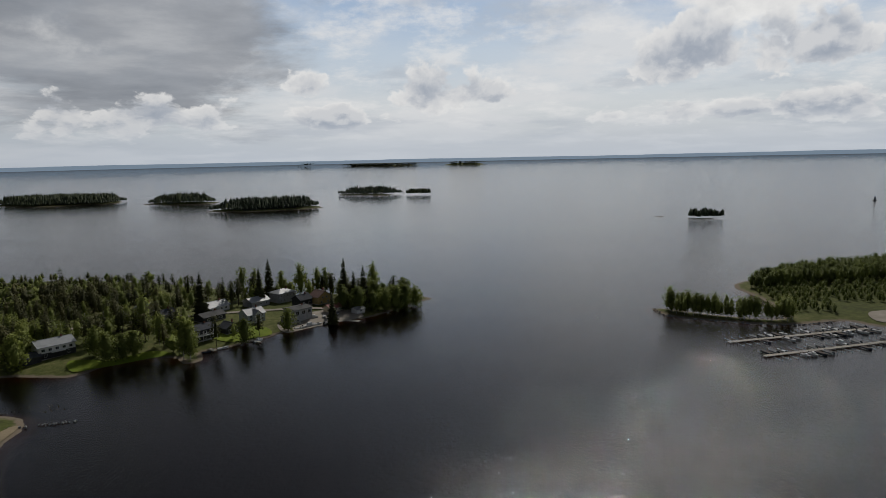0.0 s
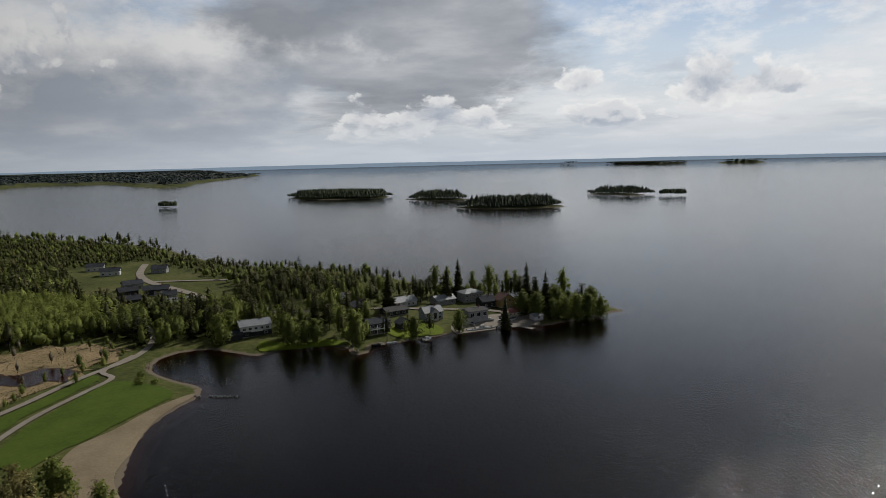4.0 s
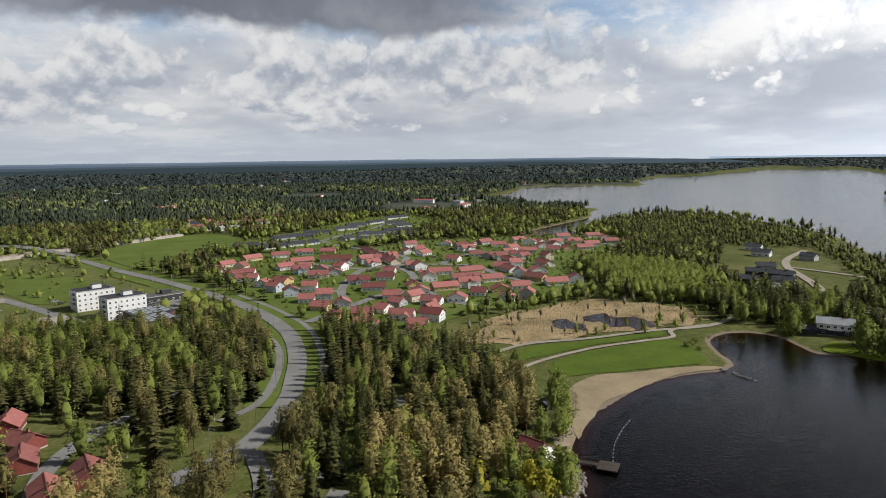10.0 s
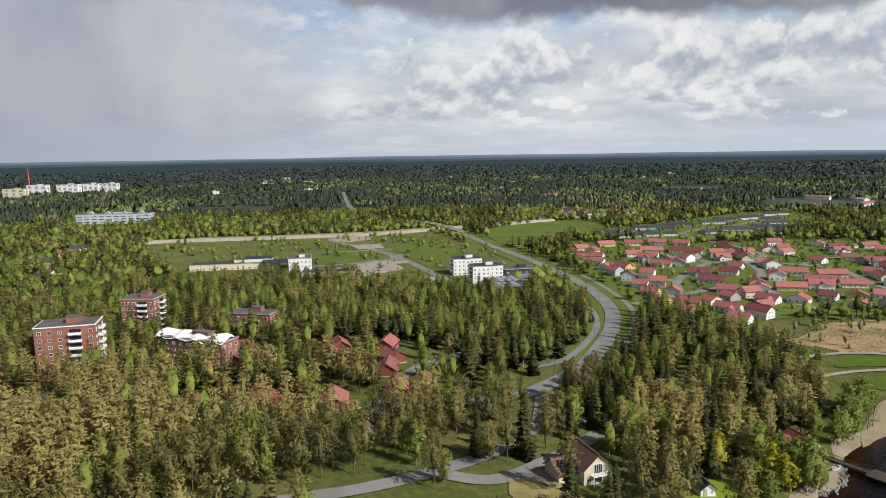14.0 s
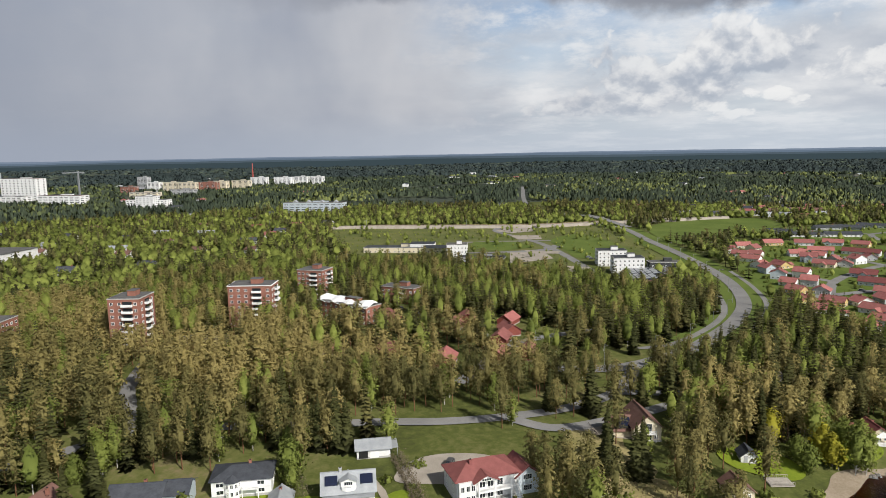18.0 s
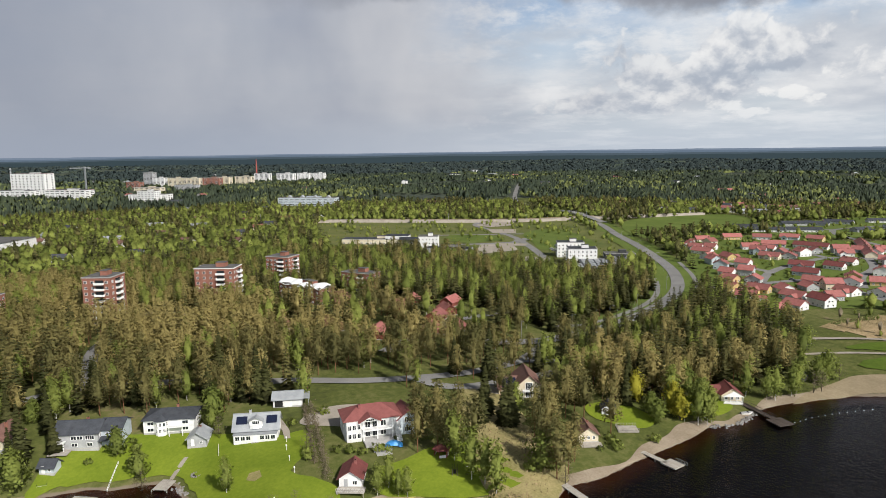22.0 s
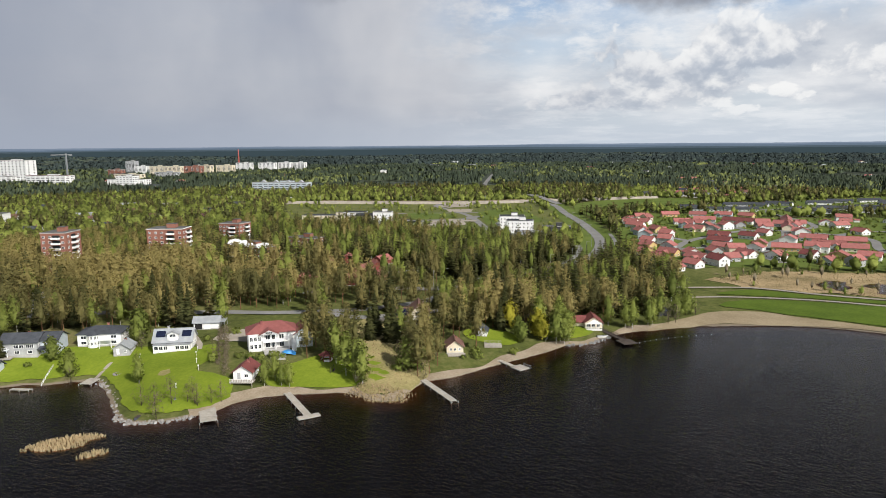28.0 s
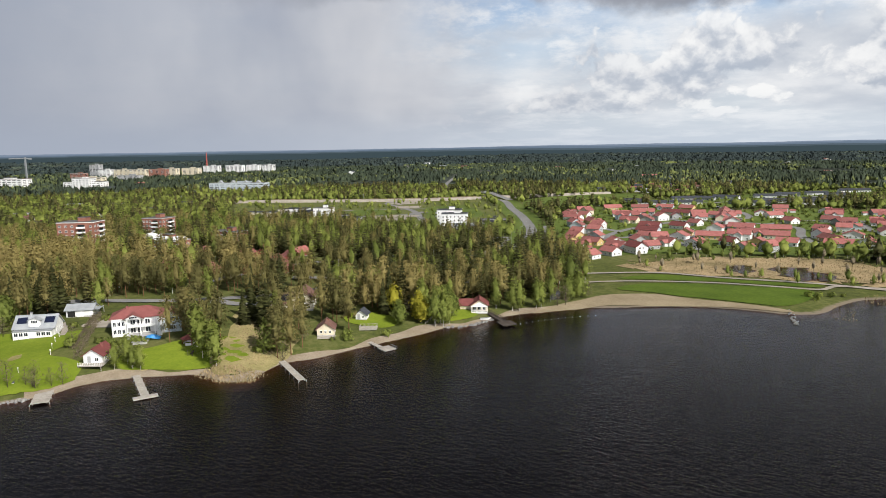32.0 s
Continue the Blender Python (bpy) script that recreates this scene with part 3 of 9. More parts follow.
NORTH = np.array([(-60000, 25000), (-25000, 18000), (-9000, 13500), (0, 14500), (9000, 15000), (20000, 12000), (60000, 10000), (60000, 60000), (-60000, 60000)], float)
MARINA = curve([(122, 381), (127, 364), (155, 348), (181, 340), (212, 346), (225, 331), (260, 300), (400, 250), (700, 200), (760, 400), (700, 600), (500, 545), (342, 512), (239, 475),
                (198, 447), (196, 405), (190, 364), (178, 352), (150, 366), (128, 384)])


def island(cx, cy, a, b, turn=0.0, seed=1):
    rnd = random.Random(seed)
    c, s = math.cos(radians(turn)), math.sin(radians(turn))
    pts = []
    for k in range(14):
        w, q = 2 * math.pi * k / 14, rnd.uniform(0.82, 1.12)
        u, v = a * q * math.cos(w), b * q * math.sin(w)
        pts.append((cx + u * c - v * s, cy + u * s + v * c))
    return curve(pts)


WOODED = [(-870, 1560, 150, 85, 5), (-555, 1480, 78, 48, 0), (-325, 1262, 100, 58, 8), (-175, 1680, 80, 38, -8), (-55, 1632, 32, 18, 0), (353, 905, 24, 11, -8),
          (-1094, 1188, 24, 14, 20), (-900, 8900, 820, 260, -50), (240, 8000, 230, 120, 0), (-2350, 11200, 160, 90, 0)]
BARE = [(-1165, 1175, 50, 5, 0), (300, 945, 34, 4, 8), (-668, 1470, 40, 4, 0), (-425, 1235, 26, 6, 30), (-205, 1248, 24, 5, 10), (741, 1153, 7, 4, 0), (-90, 1640, 22, 4, 0)]
ISLANDS = [island(*w, seed=i + 3) for i, w in enumerate(WOODED + BARE)]
LANDS = [MAINLAND, MARINA] + ISLANDS


def inside(poly, x, y):
    x, y = np.atleast_1d(np.asarray(x, float)), np.atleast_1d(np.asarray(y, float))
    hit = np.zeros(x.shape, bool)
    a, b = poly, np.roll(poly, -1, axis=0)
    for (x0, y0), (x1, y1) in zip(a, b):
        if y0 == y1:
            continue
        hit ^= ((y0 > y) != (y1 > y)) & (x < (x1 - x0) * (y - y0) / (y1 - y0) + x0)
    return hit


def off_line(line, x, y, closed=False):
    """Distance of points from a polyline."""
    x, y = np.atleast_1d(np.asarray(x, float)), np.atleast_1d(np.asarray(y, float))
    best = np.full(x.shape, 1e9)
    a, b = (line, np.roll(line, -1, axis=0)) if closed else (line[:-1], line[1:])
    for (x0, y0), (x1, y1) in zip(a, b):
        dx, dy = x1 - x0, y1 - y0
        t = np.clip(((x - x0) * dx + (y - y0) * dy) / (dx * dx + dy * dy + 1e-9), 0, 1)
        best = np.minimum(best, np.hypot(x - x0 - t * dx, y - y0 - t * dy))
    return best


def ashore(x, y):
    """Metres inland; minus: out on the water."""
    x, y = np.atleast_1d(np.asarray(x, float)), np.atleast_1d(np.asarray(y, float))
    best = np.full(x.shape, -1e9)
    for poly in LANDS:
        lo, hi = poly.min(0) - 400, poly.max(0) + 400
        m = (x > lo[0]) & (x < hi[0]) & (y > lo[1]) & (y < hi[1])
        if m.any():
            d = off_line(poly, x[m], y[m], True)
            best[m] = np.maximum(best[m], np.where(inside(poly, x[m], y[m]), d, -d))
    return best


def height(x, y):
    """Height of the ground over the lake, on the flat plan."""
    x, y = np.atleast_1d(np.asarray(x, float)), np.atleast_1d(np.asarray(y, float))
    sd = ashore(x, y)
    d = np.hypot(x - CENTRE[0], y - CENTRE[1])
    base = 2.4 + 6.5 * np.exp(-((x - 25) / 150) ** 2 - ((y + 90) / 130) ** 2) + 1.0 * np.exp(-((x + 330) / 120) ** 2 - ((y - 420) / 90) ** 2)
    base += 1.2 * np.sin(x / 97 + 0.5) * np.sin(y / 121 + 1.0)
    roll = 0.5 + 0.25 * np.sin(x / 700 + y / 1100) + 0.25 * np.sin(y / 620 - x / 1500 + 2)
    base += np.clip((d - 900) / 4000, 0, 1) * 22 * roll + np.clip((d - 9000) / 9000, 0, 1) * 20
    return np.where(sd > 0, 0.15 + base * (1 - np.exp(-np.maximum(sd, 0) / 16.0)), np.maximum(-3.0, sd * 0.16))


def ground_at(x, y, lift=0.0):
    """Places on the ground, folded at the far end."""
    fx, fy, fz, k = far_fold(x, y)
    return np.stack([fx, fy, fz + (height(x, y) + lift) * k], -1)


# ---- meshes ----
def mesh_of(name, verts, faces, mats, face_mat=None, smooth=False, tint=None, normals=None):
    me = bpy.data.meshes.new(name)
    faces = np.asarray(faces, np.int32)
    verts = np.asarray(verts, np.float32)
    k = faces.shape[1]
    me.vertices.add(len(verts))
    me.vertices.foreach_set("co", verts.ravel())
    me.loops.add(faces.size)
    me.loops.foreach_set("vertex_index", faces.ravel())
    me.polygons.add(len(faces))
    me.polygons.foreach_set("loop_start", np.arange(0, faces.size, k, dtype=np.int32))
    me.polygons.foreach_set("loop_total", np.full(len(faces), k, np.int32))
    for m in mats:
        me.materials.append(m)
    if face_mat is not None:
        me.polygons.foreach_set("material_index", np.asarray(face_mat, np.int32))
    me.polygons.foreach_set("use_smooth", np.full(len(faces), smooth))
    if tint is not None:
        at = me.attributes.new("tint", "FLOAT", "POINT")
        at.data.foreach_set("value", np.asarray(tint, np.float32))
    if normals is not None:
        at = me.attributes.new("custom_normal", "FLOAT_VECTOR", "POINT")
        at.data.foreach_set("vector", np.asarray(normals, np.float32).ravel())
    me.update()
    return me


def polar(radii, angles):
    r, a = np.meshgrid(radii, angles, indexing="ij")
    x, y = CENTRE[0] + r * np.cos(a), CENTRE[1] + r * np.sin(a)
    nr, na = r.shape
    i, j = np.meshgrid(np.arange(nr - 1), np.arange(na), indexing="ij")
    q = np.stack([i * na + j, (i + 1) * na + j, (i + 1) * na + (j + 1) % na, i * na + (j + 1) % na], -1).reshape(-1, 4)
    return x.ravel(), y.ravel(), q


GA = np.linspace(0, 2 * math.pi, 384, endpoint=False)
GR = np.concatenate([[0.02], np.geomspace(6, 1200, 280), np.geomspace(1220, 16000, 70)])
gx, gy, gq = polar(GR, GA)
gsd = ashore(gx, gy)
gv = ground_at(gx, gy)
far_land = np.hypot(gx - CENTRE[0], gy - CENTRE[1])[gq[:, 0]] > 1150
ground = new("ground", mesh_of("ground", gv, gq, [M_GROUND, M_CANOPY], (far_land & (gsd[gq].min(1) > 8)).astype(int), smooth=True))
tagged(ground, "rolling forest ground with moss, thin grass and sandy shores", "ground", kind="structure")
lx, ly, lq = polar(np.concatenate([[0.5], np.geomspace(20, 15500, 100)]), np.linspace(0, 2 * math.pi, 240, endpoint=False))
fx, fy, fz, k_ = far_fold(lx, ly)
water = new("water", mesh_of("water", np.stack([fx, fy, fz], -1), lq, [M_WATER], smooth=True))
tagged(water, "wide dark lake with light ripples and a grey sheen", "lake", kind="structure")

# glowing backdrop ridges behind everything, air haze painted as flat blue
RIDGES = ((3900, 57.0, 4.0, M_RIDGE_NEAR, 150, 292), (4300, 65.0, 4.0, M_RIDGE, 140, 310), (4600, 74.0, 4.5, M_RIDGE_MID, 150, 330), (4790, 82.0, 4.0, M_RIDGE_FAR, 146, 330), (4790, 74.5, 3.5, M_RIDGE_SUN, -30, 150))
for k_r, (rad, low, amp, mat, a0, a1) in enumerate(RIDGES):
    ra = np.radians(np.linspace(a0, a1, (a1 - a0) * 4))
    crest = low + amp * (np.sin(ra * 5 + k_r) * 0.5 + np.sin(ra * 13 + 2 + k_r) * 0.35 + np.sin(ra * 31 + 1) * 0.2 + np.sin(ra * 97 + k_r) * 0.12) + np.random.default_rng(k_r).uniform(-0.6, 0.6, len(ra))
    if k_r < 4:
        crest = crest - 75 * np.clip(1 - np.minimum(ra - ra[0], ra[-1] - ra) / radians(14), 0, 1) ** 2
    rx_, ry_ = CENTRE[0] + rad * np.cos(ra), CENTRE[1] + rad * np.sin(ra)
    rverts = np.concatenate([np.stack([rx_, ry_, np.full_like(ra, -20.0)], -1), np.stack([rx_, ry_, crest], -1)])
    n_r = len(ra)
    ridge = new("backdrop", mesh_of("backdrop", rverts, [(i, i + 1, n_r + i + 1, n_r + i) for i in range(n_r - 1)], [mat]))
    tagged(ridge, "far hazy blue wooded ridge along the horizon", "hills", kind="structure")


def patch(name, pts, material, label, category, lift=0.2, step=4.0, smooth=True, poly=None, ragged=0.0):
    """A laid surface of the setting that follows the ground inside an outline."""
    poly = (curve(pts) if smooth else np.array(pts, float)) if poly is None else poly
    if ragged:
        r = np.random.default_rng(len(poly))
        poly = poly + r.normal(0, ragged, poly.shape)
    lo, hi = poly.min(0), poly.max(0)
    xs, ys = np.meshgrid(np.arange(lo[0], hi[0], step), np.arange(lo[1], hi[1], step))
    xs, ys = xs.ravel(), ys.ravel()
    m = inside(poly, xs, ys) & (off_line(poly, xs, ys, True) > step * 0.5)
    p2 = [Vector(p) for p in np.vstack([poly, np.stack([xs[m], ys[m]], -1)])]
    from_cdt = delaunay_2d_cdt(p2, [], [list(range(len(poly)))], 1, 1e-4)
    v2 = np.array([tuple(v) for v in from_cdt[0]])
    co = ground_at(v2[:, 0], v2[:, 1], lift + 0.0005 * math.dist(poly[0], CENTRE))
    ob = new(name, mesh_of(name, co, np.array([f for f in from_cdt[2] if len(f) == 3]), [material], smooth=True))
    return tagged(ob, label, category, kind="structure")


def ribbon(line, width, lift):
    """Vertices and faces of a band along a line, laid on the ground."""
    d = np.gradient(line, axis=0)
    nrm = np.stack([-d[:, 1], d[:, 0]], -1) / np.linalg.norm(d, axis=1)[:, None]
    rows = [line + nrm * width * s for s in (-0.5, -0.25, 0.0, 0.25, 0.5)]
    v = np.concatenate([ground_at(r[:, 0], r[:, 1], lift + 0.0004 * math.dist(line[len(line) // 2], CENTRE)) for r in rows])
    n = len(line)
    q = [(s * n + i, s * n + i + 1, (s + 1) * n + i + 1, (s + 1) * n + i) for s in range(4) for i in range(n - 1)]
    return v, np.array(q)


def resample(pts, step):
    c = curve(pts, False, 12)
    s = np.concatenate([[0], np.cumsum(np.linalg.norm(np.diff(c, axis=0), axis=1))])
    t = np.linspace(0, s[-1], max(2, int(s[-1] / step)))
    return np.stack([np.interp(t, s, c[:, 0]), np.interp(t, s, c[:, 1])], -1)


ROADS = {}


def road(name, pts, width, material, label, category="road", lift=0.3):
    line = resample(pts, 3.0)
    ROADS.setdefault(name, []).append((line, width))
    v, q = ribbon(line, width, lift)
    ob = new(name, mesh_of(name, v, q, [material], smooth=True))
    return tagged(ob, label, category, kind="structure"), line


MAIN = [(-70, 10), (-92, 30), (-132, 41), (-165, 43), (-204, 42), (-246, 35), (-290, 18), (-335, -8), (-410, -62), (-480, -117), (-563, -178), (-640, -254), (-735, -385), (-863, -500), (-1279, -766)]
main_road, main_line = road("road", MAIN, 8.4, M_ASPHALT, "two-lane asphalt road with white markings curving past the village")
v_, q_ = ribbon(resample(MAIN[2:12], 4.0), 30.0, 0.14)
tagged(new("road_verge", mesh_of("road_verge", v_, q_, [M_FIELD], smooth=True)), "mown green grass verge beside the main road", "grass", kind="structure")
CYCLE = [(-120, 20), (-137, 31), (-169, 35), (-205, 34), (-235, 27), (-270, 12)]
road("cycle_path", CYCLE, 3.5, M_ASPHALT, "narrow asphalt cycle path beside the main road", "path")
road("cycle_path", [(-160, 55), (-205, 53), (-252, 46), (-300, 26), (-350, -3)], 3.0, M_ASPHALT, "narrow asphalt cycle path along the village edge", "path")
STREETS = [[(160, -90), (102, -66), (87, -62), (70, -57), (50, -40), (34, -22), (16, -5), (2, 10), (-15, 23), (-35, 34), (-62, 40), (-92, 34)],
           [(-15, 23), (-18, 40), (-40, 52), (-62, 60)], [(70, -57), (60, -80), (50, -100), (30, -125)], [(-62, 40), (-85, 68), (-110, 80), (-135, 84)],
           [(-30, -8), (-60, -16), (-84, -22), (-110, -20), (-140, -8), (-165, 4)]]
for s in STREETS:
    road("street", s, 5.5, M_ASPHALT, "quiet asphalt street between pines and houses", "street")
VILLAGE_ST = [[(-265, 45), (-300, 70), (-335, 100), (-310, 122), (-285, 145)], [(-300, 70), (-345, 65), (-390, 72), (-430, 85), (-445, 110)], [(-445, 110), (-400, 120), (-360, 118), (-320, 125)],
              [(-445, 110), (-480, 125), (-520, 112), (-560, 85), (-600, 60), (-640, 50)], [(-345, 65), (-365, 30), (-385, 5)], [(-430, 85), (-460, 50), (-490, 20)],
              [(-445, 110), (-440, 150), (-425, 175), (-380, 185), (-345, 200)], [(-440, 150), (-480, 170), (-500, 205), (-510, 245), (-545, 275)], [(-500, 205), (-460, 215), (-430, 222)],
              [(-640, 50), (-690, 70), (-740, 100), (-800, 125), (-860, 140)], [(-640, 50), (-650, 10), (-640, -20)], [(-545, 275), (-560, 325), (-520, 340)]]
for s in VILLAGE_ST:
    road("street", s, 6.2, M_ASPHALT, "pale asphalt lane between red-roofed houses", "street")
road("gravel_path", [(-150, 128), (-167, 147), (-182, 178), (-189, 208), (-194, 226), (-206, 232), (-213, 256)], 2.6, M_GRAVEL, "pale gravel path curving across the beach lawn", "path")
road("gravel_path", [(-175, 120), (-196, 150), (-199, 184), (-206, 219), (-211, 255), (-225, 280), (-250, 300)], 3.2, M_GRAVEL, "straight pale gravel path between lawn and reed field", "path")
road("street", [(-445, 490), (-400, 440), (-358, 409), (-313, 389), (-276, 372), (-235, 345)], 6.0, M_GRAVEL, "gravel street on the wooded point", "street")
road("street", [(-358, 409), (-330, 420), (-300, 430)], 4.5, M_GRAVEL, "gravel lane on the wooded point", "street")
road("street", [(-235, 345), (-195, 350), (-150, 372), (-110, 385), (-75, 392), (-60, 385)], 4.0, M_GRAVEL, "gravel lane between lakeside houses", "street")
LOT_ROADS = [[(-262, -54), (-299, -90), (-339, -127), (-400, -187), (-429, -224), (-446, -248)], [(-313, -223), (-338, -198), (-374, -174), (-392, -182)], [(-372, -270), (-387, -258), (-413, -230), (-424, -219), (-445, -188), (-452, -148)], [(-407, -180), (-366, -171), (-330, -205)], [(-446, -248), (-480, -300), (-520, -320)], [(-283, -61), (-270, -20), (-275, 10)]]
for s in LOT_ROADS:
    road("street", s, 7.0, M_ASPHALT, "new asphalt street across the open building lots", "street")

# dashed centre line and crossings on the main road
marks_v, marks_q = [], []
for i in range(4, len(main_line) - 4, 3):
    if math.dist(main_line[i], (90, 140)) > 900:
        continue
    v, q = ribbon(main_line[i:i + 2], 0.25, 0.36)
    marks_q.append(q + sum(len(m) for m in marks_v))
    marks_v.append(v)
for side in (-3.7, 3.7):
    d = np.gradient(main_line, axis=0)
    edge = main_line + np.stack([-d[:, 1], d[:, 0]], -1) / np.linalg.norm(d, axis=1)[:, None] * side
    v, q = ribbon(edge[6:230], 0.22, 0.36)
    marks_q.append(q + sum(len(m) for m in marks_v))
    marks_v.append(v)
lines = new("lane_marking", mesh_of("lane_marking", np.concatenate(marks_v), np.concatenate(marks_q), [M_MARK]))
lines.parent = main_road
for i_cross in (34, 58):
    a = main_line[i_cross]
    d = main_line[i_cross + 1] - a
    d /= np.linalg.norm(d)
    nrm = np.array((-d[1], d[0]))
    for s in np.arange(-3.6, 3.7, 1.2):
        seg = np.array([a + nrm * s, a + nrm * s + d * 3.0])
        v, q = ribbon(seg, 0.55, 0.36)
        bar = new("crossing_stripe", mesh_of("crossing_stripe", v, q, [M_MARK]))
        bar.parent = main_road

BEACH = [(-88, 138), (-100, 146), (-118, 158), (-128, 174), (-138, 190), (-144, 206), (-146, 222), (-149, 222), (-150, 204), (-147, 184), (-146, 167), (-134, 151), (-119, 145), (-102, 139)]
patch("beach", BEACH, M_SAND, "curved pale sand beach with footprints", "beach", 0.16, 3.0)
LAWN_A = [(-147, 149), (-166, 156), (-180, 182), (-187, 208), (-190, 222), (-176, 226), (-154, 220), (-152, 203), (-149, 184), (-148, 167)]
LAWN_B = [(-172, 140), (-192, 152), (-196, 184), (-203, 218), (-205, 226), (-197, 222), (-193, 206), (-187, 180), (-176, 152)]
patch("lawn", LAWN_A, M_PARK, "mown green lawn behind the beach", "lawn", 0.18, ragged=0.5)
patch("lawn", LAWN_B, M_PARK, "mown green lawn strip between two gravel paths", "lawn", 0.18, ragged=0.5)
REED = [(-212.5, 124.3), (-246.1, 141.8), (-259.6, 163.0), (-278.8, 190.0), (-286.3, 214.2), (-283.3, 231.5), (-261.7, 251.4), (-237.6, 264.3), (-220.3, 257.6), (-215.5, 233.7), (-211.0, 218.9), (-203.7, 184.1), (-198.6, 159.4), (-201.2, 141.9)]
patch("reed_field", REED, M_DRYGRASS, "dry straw-coloured reed field with ponds", "reeds", 0.12, ragged=3.2)
PONDS = [[(-238.7, 179.2), (-239.7, 186.2), (-230.6, 187.5), (-226.4, 191.7), (-213.3, 188.1), (-218.2, 182.7), (-221.4, 175.8), (-230.4, 175.9)], [(-242.3, 198.6), (-244.4, 204.7), (-247.3, 211.8), (-237.0, 214.2), (-235.7, 222.6), (-229.0, 227.5), (-215.0, 227.4), (-212.6, 220.1), (-207.5, 214.8), (-217.0, 212.5), (-217.7, 204.2), (-228.9, 202.9), (-232.1, 195.2)]]
for p in PONDS:
    patch("pond", p, M_WATER, "small blue-grey pond in the reed field", "pond", 0.3, 2.5, ragged=0.5)
YARD_A = [(110, -4), (101, -14), (88, -20), (76, -10), (66, 0), (58, 12), (48, 26), (42, 30), (47, 40), (60, 46), (56, 58), (61, 67), (70, 69.5), (76.5, 67.5), (82.5, 64), (86.5, 58), (86, 49), (81.5, 36), (78.5, 24), (78, 17), (84, 10), (89.5, 7), (96, 0.5), (103, -3.5)]
patch("lawn", YARD_A, M_LAWN, "bright mown garden lawn sloping to the lake", "lawn", 0.2, 3.0, ragged=0.35)
# sandy edge of the lake below the gardens and the wood
edge_line = resample(SHORE_YARDS[14:] + SHORE_BEACH[:11], 3.0)
d_e = np.gradient(edge_line, axis=0)
n_e = np.stack([-d_e[:, 1], d_e[:, 0]], -1) / np.linalg.norm(d_e, axis=1)[:, None]
inland = np.where(ashore(*(edge_line + n_e * 4).T) > 0, 1.0, -1.0)
broad = 3.4 + 1.6 * np.sin(np.arange(len(edge_line)) * 0.31) + 0.9 * np.sin(np.arange(len(edge_line)) * 0.83)
sand_line = edge_line + n_e * inland[:, None] * (broad[:, None] * 0.5 + 0.1)
sand_rows = [sand_line + n_e * broad[:, None] * q for q in (-0.62, -0.3, 0.0, 0.3, 0.62)]
sand_v = np.concatenate([ground_at(r[:, 0], r[:, 1], 0.1) for r in sand_rows])
n_s = len(edge_line)
shore_strip = new("shore_sand", mesh_of("shore_sand", sand_v, [(q * n_s + i, q * n_s + i + 1, (q + 1) * n_s + i + 1, (q + 1) * n_s + i) for q in range(4) for i in range(n_s - 1)], [M_SHORE], smooth=True))
tagged(shore_strip, "narrow strip of damp pale sand along the lake", "beach", kind="structure")
YARD_B = [(44, 62), (34, 64), (22, 66), (12, 76), (14, 92), (24, 96), (34, 90), (44, 78), (50, 70)]
patch("lawn", YARD_B, M_LAWN, "bright mown garden lawn by the red-roofed villa", "lawn", 0.2, 3.0)
patch("lawn", [(-54, 112), (-62, 104), (-74, 112), (-72, 122), (-62, 122), (-56, 118)], M_LAWN, "small bright lawn behind a stone bank", "lawn", 0.2, 3.0)
patch("meadow", [(-28, 44), (-28, 54), (-14, 72), (-6, 82), (-2, 92), (7, 101), (15, 105), (27, 105), (33, 100), (30, 88), (18, 78), (2, 62), (-12, 46)], M_STRAW, "dry rough meadow with pale grass between pines", "meadow", 0.18, ragged=0.8)
patch("lawn", [(-28, 92), (-36, 84), (-46, 92), (-42, 106), (-32, 106)], M_LAWN, "small garden lawn by a lakeside sauna", "lawn", 0.2, 3.0)
patch("driveway", [(30, 20), (20, 24), (12, 34), (14, 42), (26, 42), (34, 34), (40, 24)], M_GRAVEL, "gravel driveway between garage and villa", "driveway", 0.2, 3.0)
patch("driveway", [(-22, 44), (-34, 48), (-38, 60), (-32, 66), (-24, 58)], M_GRAVEL, "gravel yard by the brown-roofed house", "driveway", 0.2, 3.0)
FIELD = [(-470, -85), (-560, -150), (-650, -165), (-760, -95), (-690, -40), (-600, -45), (-540, -60), (-505, -62)]
patch("field", FIELD, M_FIELD, "flat green hay field beside the village", "field", 0.25, 12)
LOT = [(-262, -75), (-300, -45), (-345, -30), (-420, -90), (-560, -200), (-600, -245), (-545, -300), (-420, -470), (-340, -420), (-270, -330), (-250, -250), (-265, -150)]
patch("meadow", LOT, M_ROUGH, "open rough grass lots with bare earth", "meadow", 0.15, 10, ragged=4.0)
for p in ([(-346, -172), (-358, -150), (-372, -156), (-360, -186)], [(-470, -272), (-500, -262), (-545, -285), (-512, -312), (-480, -300)], [(-425, -235), (-440, -215), (-470, -235), (-452, -262)]):
    patch("gravel_yard", p, M_GRAVEL, "bare gravel work site on the building lots", "gravel", 0.3, 8, smooth=False)
patch("lawn", [(-345, -120), (-380, -155), (-440, -205), (-500, -205), (-460, -150), (-390, -95)], M_FIELD, "fresh green verge beside the road", "lawn", 0.3, 8)
patch("gravel_yard", [(-340, -189), (-365, -169), (-330, -140), (-286, -154)], M_GRAVEL, "bare dirt building plot with tracks", "gravel", 0.25, 6, smooth=False, ragged=1.5)
patch("parking", [(-305, -115), (-309, -94), (-288, -84), (-284, -103)], M_GRAVEL, "gravel parking place beside the new street", "parking", 0.3, 6, smooth=False)
